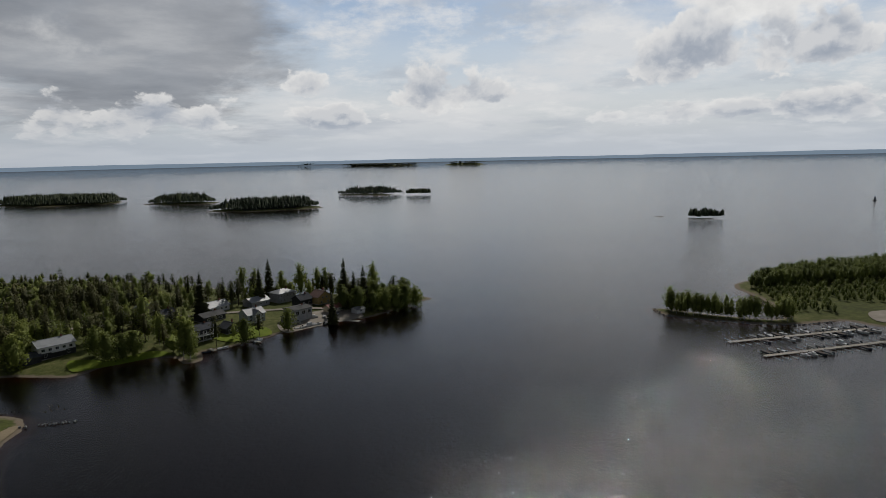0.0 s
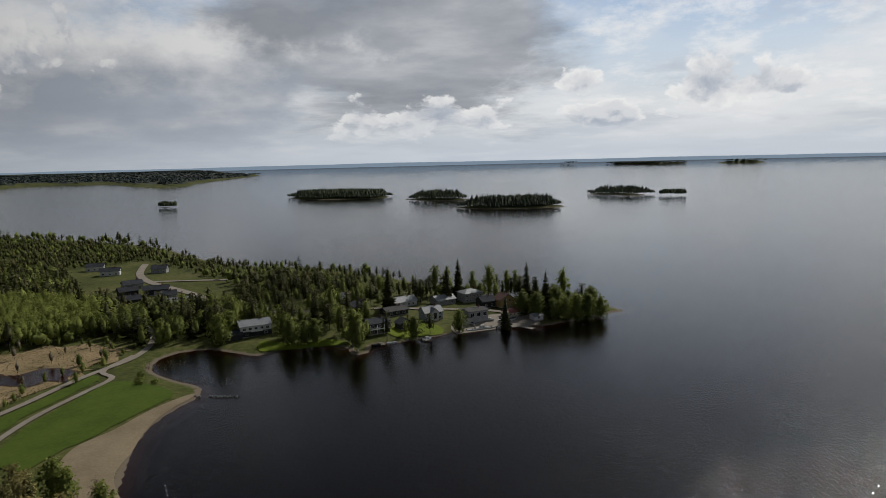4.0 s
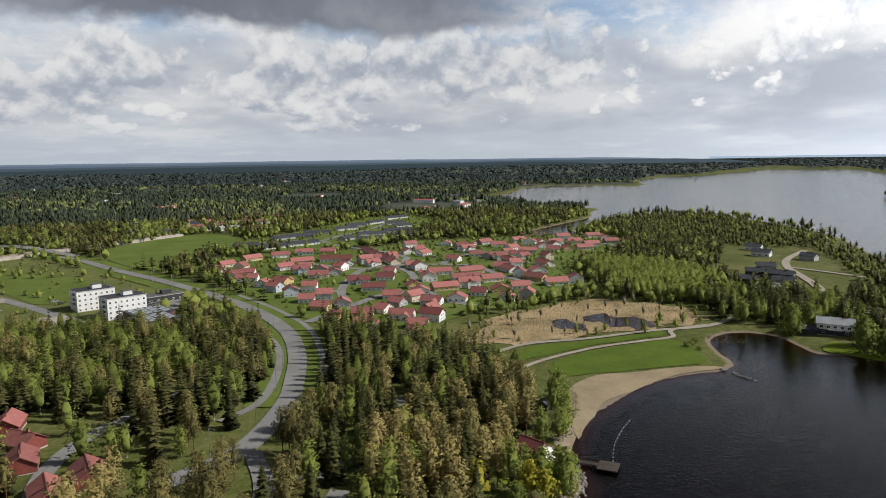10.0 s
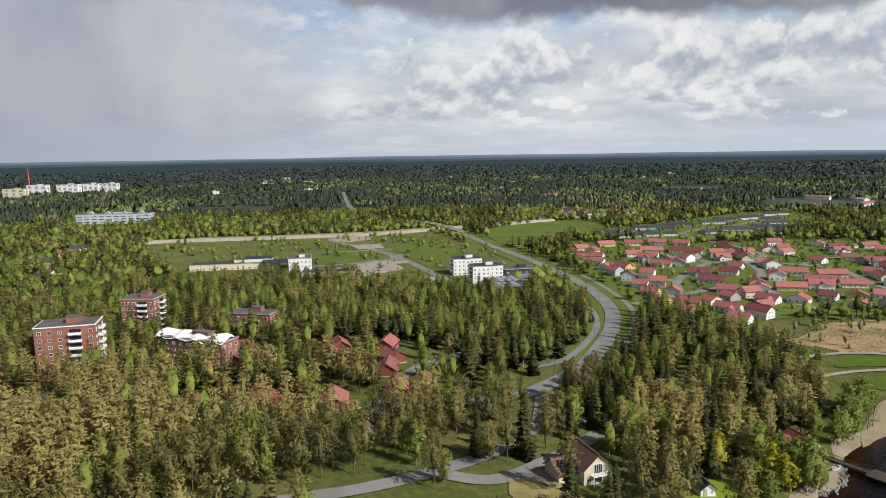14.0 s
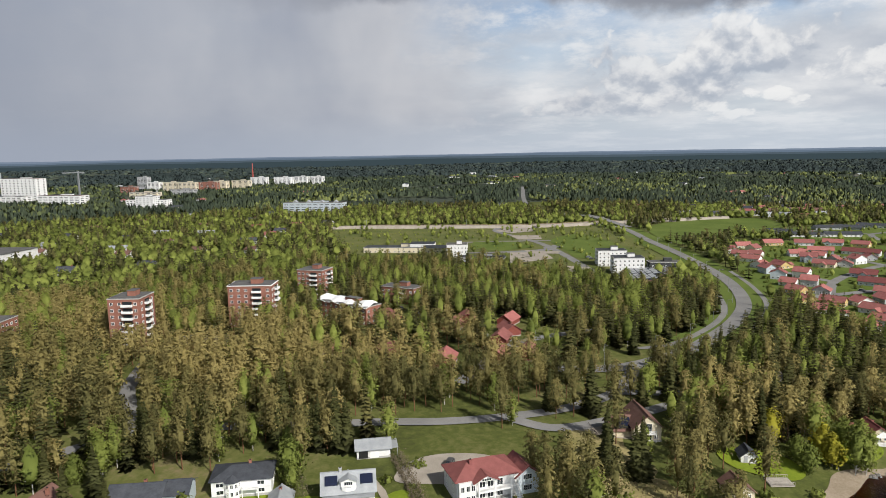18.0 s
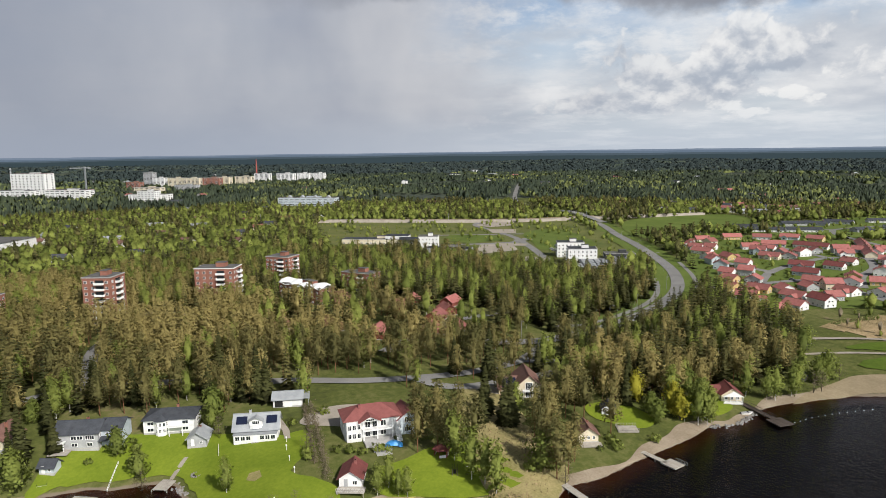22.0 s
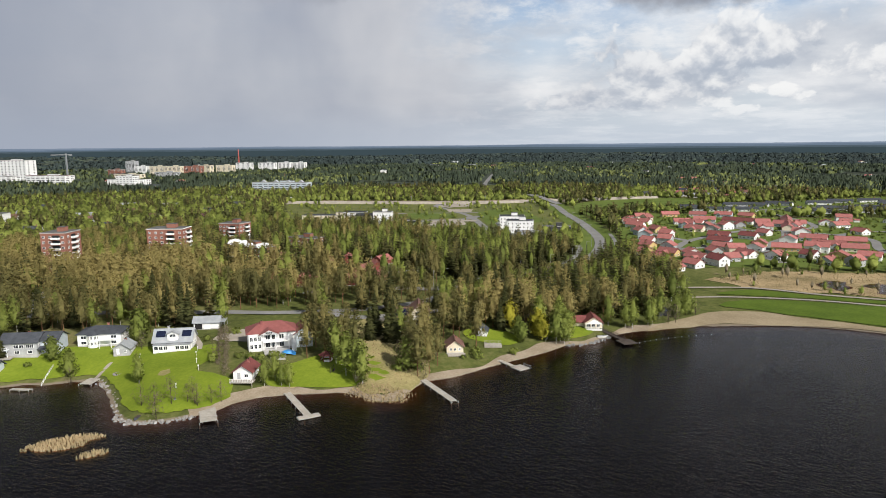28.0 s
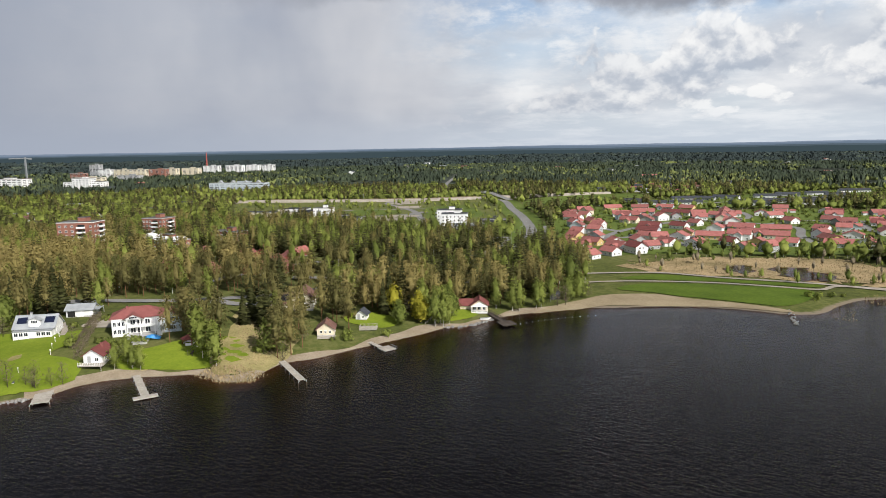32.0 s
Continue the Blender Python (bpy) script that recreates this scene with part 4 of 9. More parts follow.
patch("lawn", [(-344, -236), (-386, -263), (-410, -228), (-384, -189), (-344, -202)], M_FIELD, "green lawn beside the school", "lawn", 0.28, 8, smooth=False)
patch("parking", [(-300, -62), (-320, -70), (-345, -50), (-338, -34), (-312, -38)], M_ASPHALT, "asphalt car park in front of the white flats", "parking", 0.35, 6)
VILLAGE = np.array([(-225, 88), (-255, 55), (-300, 30), (-400, -20), (-520, -50), (-560, 30), (-545, 85), (-610, 150), (-645, 330), (-570, 378), (-480, 325), (-400, 245), (-322, 242), (-285, 195), (-268, 140)], float)
patch("village_green", None, M_FIELD, "mown grass and gardens between the village houses", "lawn", 0.1, 12, poly=VILLAGE)
DARKVILL = np.array([(-560, -55), (-640, -45), (-720, 0), (-930, 120), (-960, 180), (-860, 220), (-760, 185), (-610, 125), (-560, 60)], float)
patch("village_green", None, M_FIELD, "rough grass between dark-roofed terraces", "lawn", 0.1, 12, poly=DARKVILL)
patch("lawn", [(-160, 283), (-168, 296), (-152, 300), (-138, 312), (-126, 308), (-136, 304), (-150, 292)], M_LAWN, "lakeside lawn with lit grass", "lawn", 0.2, 3)
patch("lawn", [(-106, 326), (-118, 335), (-108, 352), (-94, 352), (-88, 342), (-96, 334)], M_LAWN, "small lakeside garden lawn", "lawn", 0.2, 3)
patch("gravel_yard", [(-86, 350), (-78, 346), (-64, 362), (-52, 370), (-44, 378), (-56, 390), (-74, 384), (-88, 364)], M_GRAVEL, "paved yard and quay with stored boats", "gravel", 0.2, 3)
patch("gravel_yard", [(226, 340), (238, 334), (262, 342), (248, 356), (232, 356)], M_GRAVEL, "gravel yard at the root of the marina piers", "gravel", 0.2, 5)

# ---- trees ----
def tube(p0, p1, r0, r1, sides=5):
    """A tapered stick from p0 to p1."""
    p0, p1 = np.array(p0, float), np.array(p1, float)
    ax = p1 - p0
    u = np.cross(ax, (0.3, 0.9, 0.1))
    u /= np.linalg.norm(u)
    w = np.cross(ax, u)
    w /= np.linalg.norm(w)
    a = np.linspace(0, 2 * math.pi, sides, endpoint=False)
    ring = np.cos(a)[:, None] * u + np.sin(a)[:, None] * w
    v = np.vstack([p0 + ring * r0, p1 + ring * r1])
    t = []
    for i in range(sides):
        j = (i + 1) % sides
        t += [(i, j, sides + j), (i, sides + j, sides + i)]
    return v, t


class Shape:
    """Triangles gathered for one tree: wood and leaves apart."""

    def __init__(self):
        self.parts = {0: ([], []), 1: ([], [])}
        self.soft = 0.25

    def add(self, which, v, t):
        vs, ts = self.parts[which]
        base = sum(len(x) for x in vs)
        vs.append(np.asarray(v, float))
        ts.append(np.asarray(t, int) + base)

    def arrays(self, which):
        vs, ts = self.parts[which]
        v, t = np.concatenate(vs), np.concatenate(ts)
        if which == 1:
            n = np.cross(v[t[:, 1]] - v[t[:, 0]], v[t[:, 2]] - v[t[:, 0]])
            mid = v[t].mean(1)
            out = np.column_stack([mid[:, 0], mid[:, 1], np.full(len(mid), 0.6)])
            flip = (n * out).sum(1) < 0
            t = np.where(flip[:, None], t[:, ::-1], t)
        return v, t

    def normals(self, which):
        """Soft crown normals: outward from the stem, each spray a little off."""
        r = np.random.default_rng(3)
        v, _ = self.arrays(which)
        if which == 0:
            n = np.column_stack([v[:, 0], v[:, 1], np.zeros(len(v))]) + 1e-4
        else:
            lo, hi = v[:, 2].min(), v[:, 2].max()
            n = np.column_stack([v[:, 0], v[:, 1], 0.5 * (v[:, 2] - (lo + 0.35 * (hi - lo)))])
            n /= np.linalg.norm(n, axis=1)[:, None] + 1e-6
            n[:, 2] += self.soft
            sizes = [len(x) for x in self.parts[which][0]]
            per = np.concatenate([np.zeros((k, 3)) if k == 31 else np.repeat(r.normal(0, 0.26, (k // 3 + 1, 3)), 4 if k % 4 == 0 else 3, axis=0)[:k] if k != 5 else np.repeat(r.normal(0, 0.13, (1, 3)), k, axis=0) for k in sizes])
            n = n + per
        return n / (np.linalg.norm(n, axis=1)[:, None] + 1e-6)

    def both(self):
        v1, t1 = self.arrays(1)
        if not self.parts[0][0]:
            return v1, t1, np.ones(len(t1), int), self.normals(1)
        v0, t0 = self.arrays(0)
        return np.vstack([v0, v1]), np.vstack([t0, t1 + len(v0)]), np.array([0] * len(t0) + [1] * len(t1)), np.vstack([self.normals(0), self.normals(1)])


def sprays(rnd, centre, spread, n, size, heart, loose=0.55, three=False):
    """n leaf sprays round a point, crooked quads that turn their faces away from the heart of the crown."""
    vs, ts = [], []
    for _ in range(n):
        c = np.array(centre) + rnd.normal(0, 1, 3) * spread
        o = c - heart
        o = o / (np.linalg.norm(o) + 1e-6) + rnd.normal(0, loose, 3)
        o /= np.linalg.norm(o)
        a = np.cross(o, rnd.normal(0, 1, 3))
        a /= np.linalg.norm(a)
        b = np.cross(o, a)
        s = size * rnd.uniform(0.6, 1.3)
        k = len(vs)
        if three:
            vs += [c - a * s, c + b * s * rnd.uniform(0.5, 1.0), c + a * s * rnd.uniform(0.5, 1.0)]
            ts.append((k, k + 2, k + 1))
            continue
        vs += [c - a * s, c + b * s * rnd.uniform(0.4, 0.9), c + a * s * rnd.uniform(0.6, 1.1), c - b * s * rnd.uniform(0.4, 0.9)]
        ts += [(k, k + 2, k + 1), (k, k + 3, k + 2)]
    return vs, ts


def spruce(seed, tall=19.0, wide=2.7, whorls=17, arms=8):
    rnd = np.random.default_rng(seed)
    s = Shape()
    s.add(0, *tube((0, 0, -0.6), (0, 0, tall * 0.97), 0.19, 0.02, 5))
    for k in range(whorls):
        f = (k + 0.4 * rnd.random()) / whorls
        z = tall * (0.07 + 0.92 * f)
        r = wide * (1 - f) ** 0.82 * rnd.uniform(0.75, 1.15) + 0.12
        for j in range(arms):
            a = 2 * math.pi * (j + rnd.uniform(-0.35, 0.35)) / arms + k * 1.1
            q = r * rnd.uniform(0.7, 1.2)
            d = np.array((math.cos(a), math.sin(a), 0))
            n = np.array((-d[1], d[0], 0))
            zz = z + rnd.uniform(-0.3, 0.3)
            tip = d * q + (0, 0, zz - 0.32 * q)
            mid = d * q * 0.55 + (0, 0, zz - 0.06 * q)
            w = 0.24 * q + 0.16
            s.add(1, [(0, 0, zz), tip, mid + n * w - (0, 0, 0.13 * q + 0.1), mid - n * w - (0, 0, 0.13 * q + 0.1), mid - (0, 0, 0.34 * q + 0.2)],
                  [(0, 1, 2), (0, 3, 1), (0, 4, 1)])
    return s


def hull(s, rnd, z0, z1, radius, sides=6, rings=5, top=(0.0, 0.0)):
    """The dense heart of a crown: a lumpy closed shape inside the outer sprays."""
    v, t = [], []
    for k in range(rings):
        f = k / rings
        z = z0 + (z1 - z0) * f
        for i in range(sides):
            a = 2 * math.pi * (i + 0.5 * (k % 2)) / sides
            q = max(0.12, radius(f)) * rnd.uniform(0.7, 1.15)
            v.append((math.cos(a) * q + top[0] * f, math.sin(a) * q + top[1] * f, z + rnd.uniform(-0.3, 0.3)))
    v.append((top[0], top[1], z1))
    for k in range(rings - 1):
        for i in range(sides):
            a, b = k * sides + i, k * sides + (i + 1) % sides
            t += [(a, b, b + sides), (a, b + sides, a + sides)]
    t += [((rings - 1) * sides + i, (rings - 1) * sides + (i + 1) % sides, rings * sides) for i in range(sides)]
    s.add(1, v, t)


def pine(seed, tall=19.0, wide=2.6, clumps=34, leaves=8, size=0.62, limbs=7, three=False):
    rnd = np.random.default_rng(seed)
    s = Shape()
    lean = rnd.normal(0, 0.25, 2)
    top = np.array((lean[0], lean[1], tall * 0.96))
    s.add(0, *tube((0, 0, -0.6), top, 0.21, 0.05, 5))
    hull(s, rnd, tall * 0.32, tall * 0.96, lambda f: wide * (0.40 if leaves > 6 else 0.66) * (min(1.0, 0.5 + 1.9 * f) * (1 - f) ** 0.8), *((6, 5) if leaves > 6 else (5, 3)), lean)
    levels = max(4, clumps // 5)
    for k in range(clumps):
        lv, arm = k % levels, k // levels
        f = (lv + 0.5 + rnd.uniform(-0.22, 0.22)) / levels
        z = tall * (0.29 + 0.69 * f)
        prof = min(1.0, 0.60 + 1.3 * f) * (1 - f) ** 0.62 + 0.05
        a, q = arm * 2 * math.pi * levels / clumps + lv * 2.4 + rnd.uniform(-0.4, 0.4), wide * prof * rnd.uniform(0.55, 1.15)
        c = np.array((math.cos(a) * q + lean[0] * z / tall, math.sin(a) * q + lean[1] * z / tall, z))
        if k < limbs:
            s.add(0, *tube((lean[0] * z / tall, lean[1] * z / tall, z - 0.7), c, 0.07, 0.02, 3))
        s.add(1, *sprays(rnd, c, (0.62, 0.62, 0.24), leaves, size, np.array((c[0] * 0.3, c[1] * 0.3, z - 2.0)), 0.5, three))
    return s


def birch(seed, tall=15.0, wide=2.6, clumps=52, leaves=7, size=0.42, low=0.22, limbs=9, stems=1, three=False):
    rnd = np.random.default_rng(seed)
    s = Shape()
    for st in range(stems):
        off = rnd.normal(0, 0.5, 2) * (st > 0)
        s.add(0, *tube((off[0], off[1], -0.6), (off[0] * 2, off[1] * 2, tall * 0.93), 0.13, 0.02, 5))
    if size > 0.25:
        hull(s, rnd, tall * (low + 0.06), tall * 0.95, lambda f: wide * (0.52 if leaves > 6 else 0.75) * math.sin(math.pi * (0.12 + 0.86 * f)) ** 0.75, *((6, 5) if leaves > 6 else (5, 3)))
    for k in range(clumps):
        f = rnd.random()
        z = tall * (low + (1 - low) * f)
        prof = math.sin(math.pi * (0.12 + 0.86 * f)) ** 0.75
        a, q = rnd.uniform(0, 2 * math.pi), wide * prof * math.sqrt(rnd.random()) * 1.05
        c = np.array((math.cos(a) * q, math.sin(a) * q, z))
        if k < limbs:
            s.add(0, *tube((0, 0, z - 1.4), c, 0.05, 0.012, 3))
        s.add(1, *sprays(rnd, c, (0.5, 0.5, 0.55), leaves, size, np.array((0, 0, tall * 0.5)), 0.55, three))
    return s


def bush(seed, wide=1.4, tall=1.8, clumps=16, leaves=8, size=0.35):
    rnd = np.random.default_rng(seed)
    s = Shape()
    for k in range(4):
        a = rnd.uniform(0, 6.28)
        s.add(0, *tube((0, 0, -0.3), (math.cos(a) * wide * 0.5, math.sin(a) * wide * 0.5, tall * 0.7), 0.05, 0.015, 3))
    for k in range(clumps):
        d = rnd.normal(0, 1, 3)
        d /= np.linalg.norm(d)
        c = d * np.array((wide, wide, tall * 0.5)) * rnd.uniform(0.55, 0.95) + (0, 0, tall * 0.52)
        s.add(1, *sprays(rnd, c, 0.22, leaves, size, np.array((0, 0, tall * 0.3))))
    return s


def tuft(seed, tall=17.0, wide=5.0, peaks=3, dome=False):
    """A far clump of crowns: a few jagged peaks, or rounded heads."""
    rnd = np.random.default_rng(seed)
    s = Shape()
    s.soft = 0.8
    for k in range(peaks):
        cx, cy = rnd.normal(0, wide * 0.42, 2)
        h, r = tall * rnd.uniform(0.75, 1.1), wide * rnd.uniform(0.5, 0.75)
        a0, n = rnd.uniform(0, 6), 4
        ring = [(cx + r * math.cos(a0 + 6.283 * i / n) * rnd.uniform(0.8, 1.2), cy + r * math.sin(a0 + 6.283 * i / n) * rnd.uniform(0.8, 1.2), tall * 0.30) for i in range(n)]
        if dome:
            mid = [(cx + (x - cx) * 0.85, cy + (y - cy) * 0.85, h * 0.72) for x, y, _ in ring]
            s.add(1, ring + mid + [(cx, cy, h)], [q for i in range(n) for q in ((i, (i + 1) % n, n + (i + 1) % n), (i, n + (i + 1) % n, n + i), (n + i, n + (i + 1) % n, 2 * n))])
        else:
            s.add(1, ring + [(cx, cy, h)], [(i, (i + 1) % n, n) for i in range(n)])
    return s


KINDS = {
    "pine": (M_BARK, M_PINE), "spruce": (M_DARKBARK, M_SPRUCE), "birch": (M_BIRCHBARK, M_BIRCH), "maple": (M_DARKBARK, M_YELLOW),
    "bare": (M_DARKBARK, M_TWIGS), "alder": (M_DARKBARK, M_BIRCH), "bush": (M_DARKBARK, M_BIRCH)}
MID = {
    "pine": [pine(i, 18, 3.5, 52, 9, 0.60, 0, True) for i in range(6)],
    "spruce": [spruce(20 + i, 19, 3.3, 15, 7) for i in range(5)],
    "birch": [birch(40 + i, 15, 3.3, 44, 8, 0.52, 0.14, 2, 1, True) for i in range(5)],
    "alder": [birch(60 + i, 11, 3.6, 44, 8, 0.55, 0.10, 2, 1, True) for i in range(4)],
    "bare": [birch(80 + i, 13, 2.4, 20, 5, 0.5, 0.25, 6, 1, True) for i in range(3)],
    "bush": [bush(100 + i, 1.4, 1.8, 12, 5) for i in range(3)]}
LOW = {
    "pine": [pine(200 + i, 17, 3.6, 15, 4, 1.0, 0, True) for i in range(5)],
    "spruce": [spruce(220 + i, 18, 3.6, 7, 6) for i in range(4)],
    "birch": [birch(240 + i, 13, 3.6, 15, 4, 0.95, 0.10, 0, 1, True) for i in range(5)],
    "alder": [birch(260 + i, 10, 3.8, 15, 4, 1.0, 0.08, 0, 1, True) for i in range(4)]}
CLUMP = {
    "pine": [tuft(300 + i, 17, 5.2, 3) for i in range(5)],
    "spruce": [tuft(320 + i, 19, 4.4, 4) for i in range(5)],
    "birch": [tuft(340 + i, 14, 4.6, 2, True) for i in range(5)]}
HIGH = {
    "pine": [pine(400 + i, 18, 3.7, 70, 12, 0.50, 8, True) for i in range(3)],
    "spruce": [spruce(420 + i, 18, 3.6, 24, 11) for i in range(3)],
    "birch": [birch(440 + i, 14, 2.7, 84, 8, 0.42, 0.14) for i in range(3)],
    "alder": [birch(460 + i, 10.5, 4.0, 110, 8, 0.46, 0.06) for i in range(3)],
    "maple": [birch(470 + i, 11, 3.6, 96, 8, 0.48, 0.12) for i in range(2)],
    "bare": [birch(480 + i, 9, 2.8, 60, 5, 0.22, 0.15, 16) for i in range(2)],
    "bush": [bush(490 + i, 1.5, 2.0, 22, 8, 0.3) for i in range(2)]}


def grove(name, label, kind, bank, spots, sizes, tints, material=None, fold=False, stretch=None):
    """One mesh of many trees of a kind, each turned and sized by chance."""
    rnd = np.random.default_rng(len(spots) + 7)
    spots = np.asarray(spots, float)
    if not len(spots):
        return
    if fold:
        fx, fy, fz, k = far_fold(spots[:, 0], spots[:, 1])
        place = np.stack([fx, fy, fz + height(spots[:, 0], spots[:, 1]) * k], -1)
    else:
        k = np.ones(len(spots))
        place = np.column_stack([spots, height(spots[:, 0], spots[:, 1])])
    pick = rnd.integers(0, len(bank), len(spots))
    vs, ts, ms, cs, ns, base = [], [], [], [], [], 0
    for b, shape in enumerate(bank):
        idx = np.where(pick == b)[0]
        if not len(idx):
            continue
        v, t, m, nv = shape.both()
        a = rnd.uniform(0, 2 * math.pi, len(idx))
        c, s = np.cos(a), np.sin(a)
        sz = sizes[idx] * k[idx]
        hz = sz * rnd.uniform(0.9, 1.25, len(idx)) * (1 if stretch is None else stretch[idx])
        X = (v[None, :, 0] * c[:, None] - v[None, :, 1] * s[:, None]) * hz[:, None] + place[idx, 0:1]
        Y = (v[None, :, 0] * s[:, None] + v[None, :, 1] * c[:, None]) * hz[:, None] + place[idx, 1:2]
        Z = v[None, :, 2] * sz[:, None] + place[idx, 2:3]
        vs.append(np.stack([X, Y, Z], -1).reshape(-1, 3))
        ts.append((t[None] + (np.arange(len(idx)) * len(v))[:, None, None] + base).reshape(-1, 3))
        ms.append(np.tile(m, len(idx)))
        ns.append(np.stack([nv[None, :, 0] * c[:, None] - nv[None, :, 1] * s[:, None], nv[None, :, 0] * s[:, None] + nv[None, :, 1] * c[:, None], np.repeat(nv[None, :, 2], len(idx), 0)], -1).reshape(-1, 3))
        cs.append(np.repeat(tints[idx], len(v)))
        base += len(idx) * len(v)
    mats = list(KINDS[kind]) if material is None else [M_DARKBARK, material]
    ob = new(name, mesh_of(name, np.concatenate(vs), np.concatenate(ts), mats, np.concatenate(ms), True, np.concatenate(cs), np.concatenate(ns)))
    return tagged(ob, label, "trees", kind="stuff")


def scatter(poly, step, seed, jitter=0.42):
    """Loose places inside an outline, about step metres apart."""
    rnd = np.random.default_rng(seed)
    poly = np.array(poly, float)
    lo, hi = poly.min(0), poly.max(0)
    x, y = np.meshgrid(np.arange(lo[0], hi[0], step), np.arange(lo[1], hi[1], step))
    x = x.ravel() + rnd.uniform(-jitter, jitter, x.size) * step
    y = y.ravel() + rnd.uniform(-jitter, jitter, y.size) * step
    m = inside(poly, x, y)
    return np.stack([x[m], y[m]], -1)


def wave(x, y, scale, seed):
    """A smooth wandering value between 0 and 1."""
    r = np.random.default_rng(seed)
    v = np.zeros_like(x)
    for o in range(4):
        a, p, q = r.uniform(0, 6.28), r.uniform(0, 6.28), scale / 1.8 ** o
        v += np.sin((x * math.cos(a) + y * math.sin(a)) / q * 6.28 + p) * 0.75 ** o
    return 1 / (1 + np.exp(-1.6 * v))


TAKEN = []          # footprints kept clear of trees: x, y, radius
OPEN_GROUND = []    # outlines with no trees of their own


def clear(spots, road_gap=2.0, shore_gap=2.5, open_too=True):
    x, y = spots[:, 0], spots[:, 1]
    ok = ashore(x, y) > shore_gap
    for lines in ROADS.values():
        for line, width in lines:
            lo, hi = line.min(0) - 15, line.max(0) + 15
            m = ok & (x > lo[0]) & (x < hi[0]) & (y > lo[1]) & (y < hi[1])
            if m.any():
                ok[m] &= off_line(line, x[m], y[m]) > width / 2 + road_gap
    for tx, ty, r in TAKEN:
        ok &= (x - tx) ** 2 + (y - ty) ** 2 > r * r
    if open_too:
        for p in OPEN_GROUND:
            ok &= ~inside(p, x, y)
    return spots[ok]

# ---- building kit ----
def solid(name, pieces, mats):
    """A mesh from pieces (vertices, faces, material index)."""
    vs, fs, ms = [], [], []
    for v, f, m in pieces:
        base = len(vs)
        vs += [tuple(p) for p in v]
        fs += [tuple(i + base for i in q) for q in f]
        ms += [m] * len(f)
    me = bpy.data.meshes.new(name)
    me.from_pydata(vs, [], fs)
    for m in mats:
        me.materials.append(m)
    me.polygons.foreach_set("material_index", ms)
    me.update()
    return me


BOX_F = [(0, 3, 2, 1), (4, 5, 6, 7), (0, 1, 5, 4), (1, 2, 6, 5), (2, 3, 7, 6), (3, 0, 4, 7)]


def box(w, d, h, x=0.0, y=0.0, z=0.0, m=0, taper=1.0):
    a, b = w / 2, d / 2
    v = [(x + sx * a, y + sy * b, z) for sx, sy in ((-1, -1), (1, -1), (1, 1), (-1, 1))]
    v += [(x + sx * a * taper, y + sy * b * taper, z + h) for sx, sy in ((-1, -1), (1, -1), (1, 1), (-1, 1))]
    return v, BOX_F, m


def prism(profile, length, axis="x", m=0):
    """A profile of (across, up) pushed along an axis."""
    n = len(profile)
    v = [((-length / 2, a, b) if axis == "x" else (-a, -length / 2, b)) for a, b in profile]
    v += [((length / 2, a, b) if axis == "x" else (-a, length / 2, b)) for a, b in profile]
    f = [tuple(range(n))[::-1], tuple(range(n, 2 * n))] + [(i, (i + 1) % n, n + (i + 1) % n, n + i) for i in range(n)]
    return v, f, m


def moved(piece, x=0.0, y=0.0, z=0.0, rz=0.0, m=None):
    v, f, k = piece
    c, s = math.cos(radians(rz)), math.sin(radians(rz))
    return [(p[0] * c - p[1] * s + x, p[0] * s + p[1] * c + y, p[2] + z) for p in v], f, k if m is None else m


def thing(name, x, y, rz=0.0, label="", category="", group="", z=None, sink=0.0):
    ob = new(name)
    ob.empty_display_size = 0.5
    k = far_fold(x, y)
    ob.matrix_basis = pose(float(k[0]), float(k[1]), (float(height(x, y)[0]) + float(k[2]) if z is None else z) - sink, 0, 0, rz)
    return tagged(ob, label, category, group)


def part(name, mesh, parent, label="", place=None):
    ob = new(name, mesh)
    ob.parent = parent
    if place is not None:
        ob.matrix_basis = place
    return tagged(ob, label) if label else ob


WINDOWS = {}


def window_mesh(w, h, frame_mat=None, bars=1):
    """A window with a proud frame, a mullion and a set-back pane, facing -y."""
    key = (round(w, 2), round(h, 2), frame_mat.name if frame_mat else "", bars)
    if key not in WINDOWS:
        t, m, out, back = 0.11, 0.07, -0.10, -0.03
        xs = [-w / 2]
        cell = (w - 2 * t - bars * m) / (bars + 1)
        for i in range(bars + 1):
            x0 = -w / 2 + t + i * (cell + m)
            xs += [x0, x0 + cell]
        xs.append(w / 2)
        zs = [0.0, t, h - t, h]
        nx = len(xs)
        v = [(x, out, z) for z in zs for x in xs]
        f, k = [], []
        for j in range(3):
            for i in range(nx - 1):
                q = (j * nx + i, j * nx + i + 1, (j + 1) * nx + i + 1, (j + 1) * nx + i)
                if j == 1 and i % 2 == 1:
                    b0 = len(v)
                    v += [(v[p][0], back, v[p][2]) for p in q]
                    f += [(q[s], q[(s + 1) % 4], b0 + (s + 1) % 4, b0 + s) for s in range(4)] + [(b0, b0 + 1, b0 + 2, b0 + 3)]
                    k += [0, 0, 0, 0, 1]
                else:
                    f.append(q)
                    k.append(0)
        rim = [0, nx - 1, 4 * nx - 1, 3 * nx]
        b0 = len(v)
        v += [(v[p][0], 0.02, v[p][2]) for p in rim]
        f += [(rim[(s + 1) % 4], rim[s], b0 + s, b0 + (s + 1) % 4) for s in range(4)]
        k += [0] * 4
        me = solid("window", [(v, f, 0)], [frame_mat or M_FRAME, M_GLASS])
        me.polygons.foreach_set("material_index", k)
        WINDOWS[key] = me
    return WINDOWS[key]


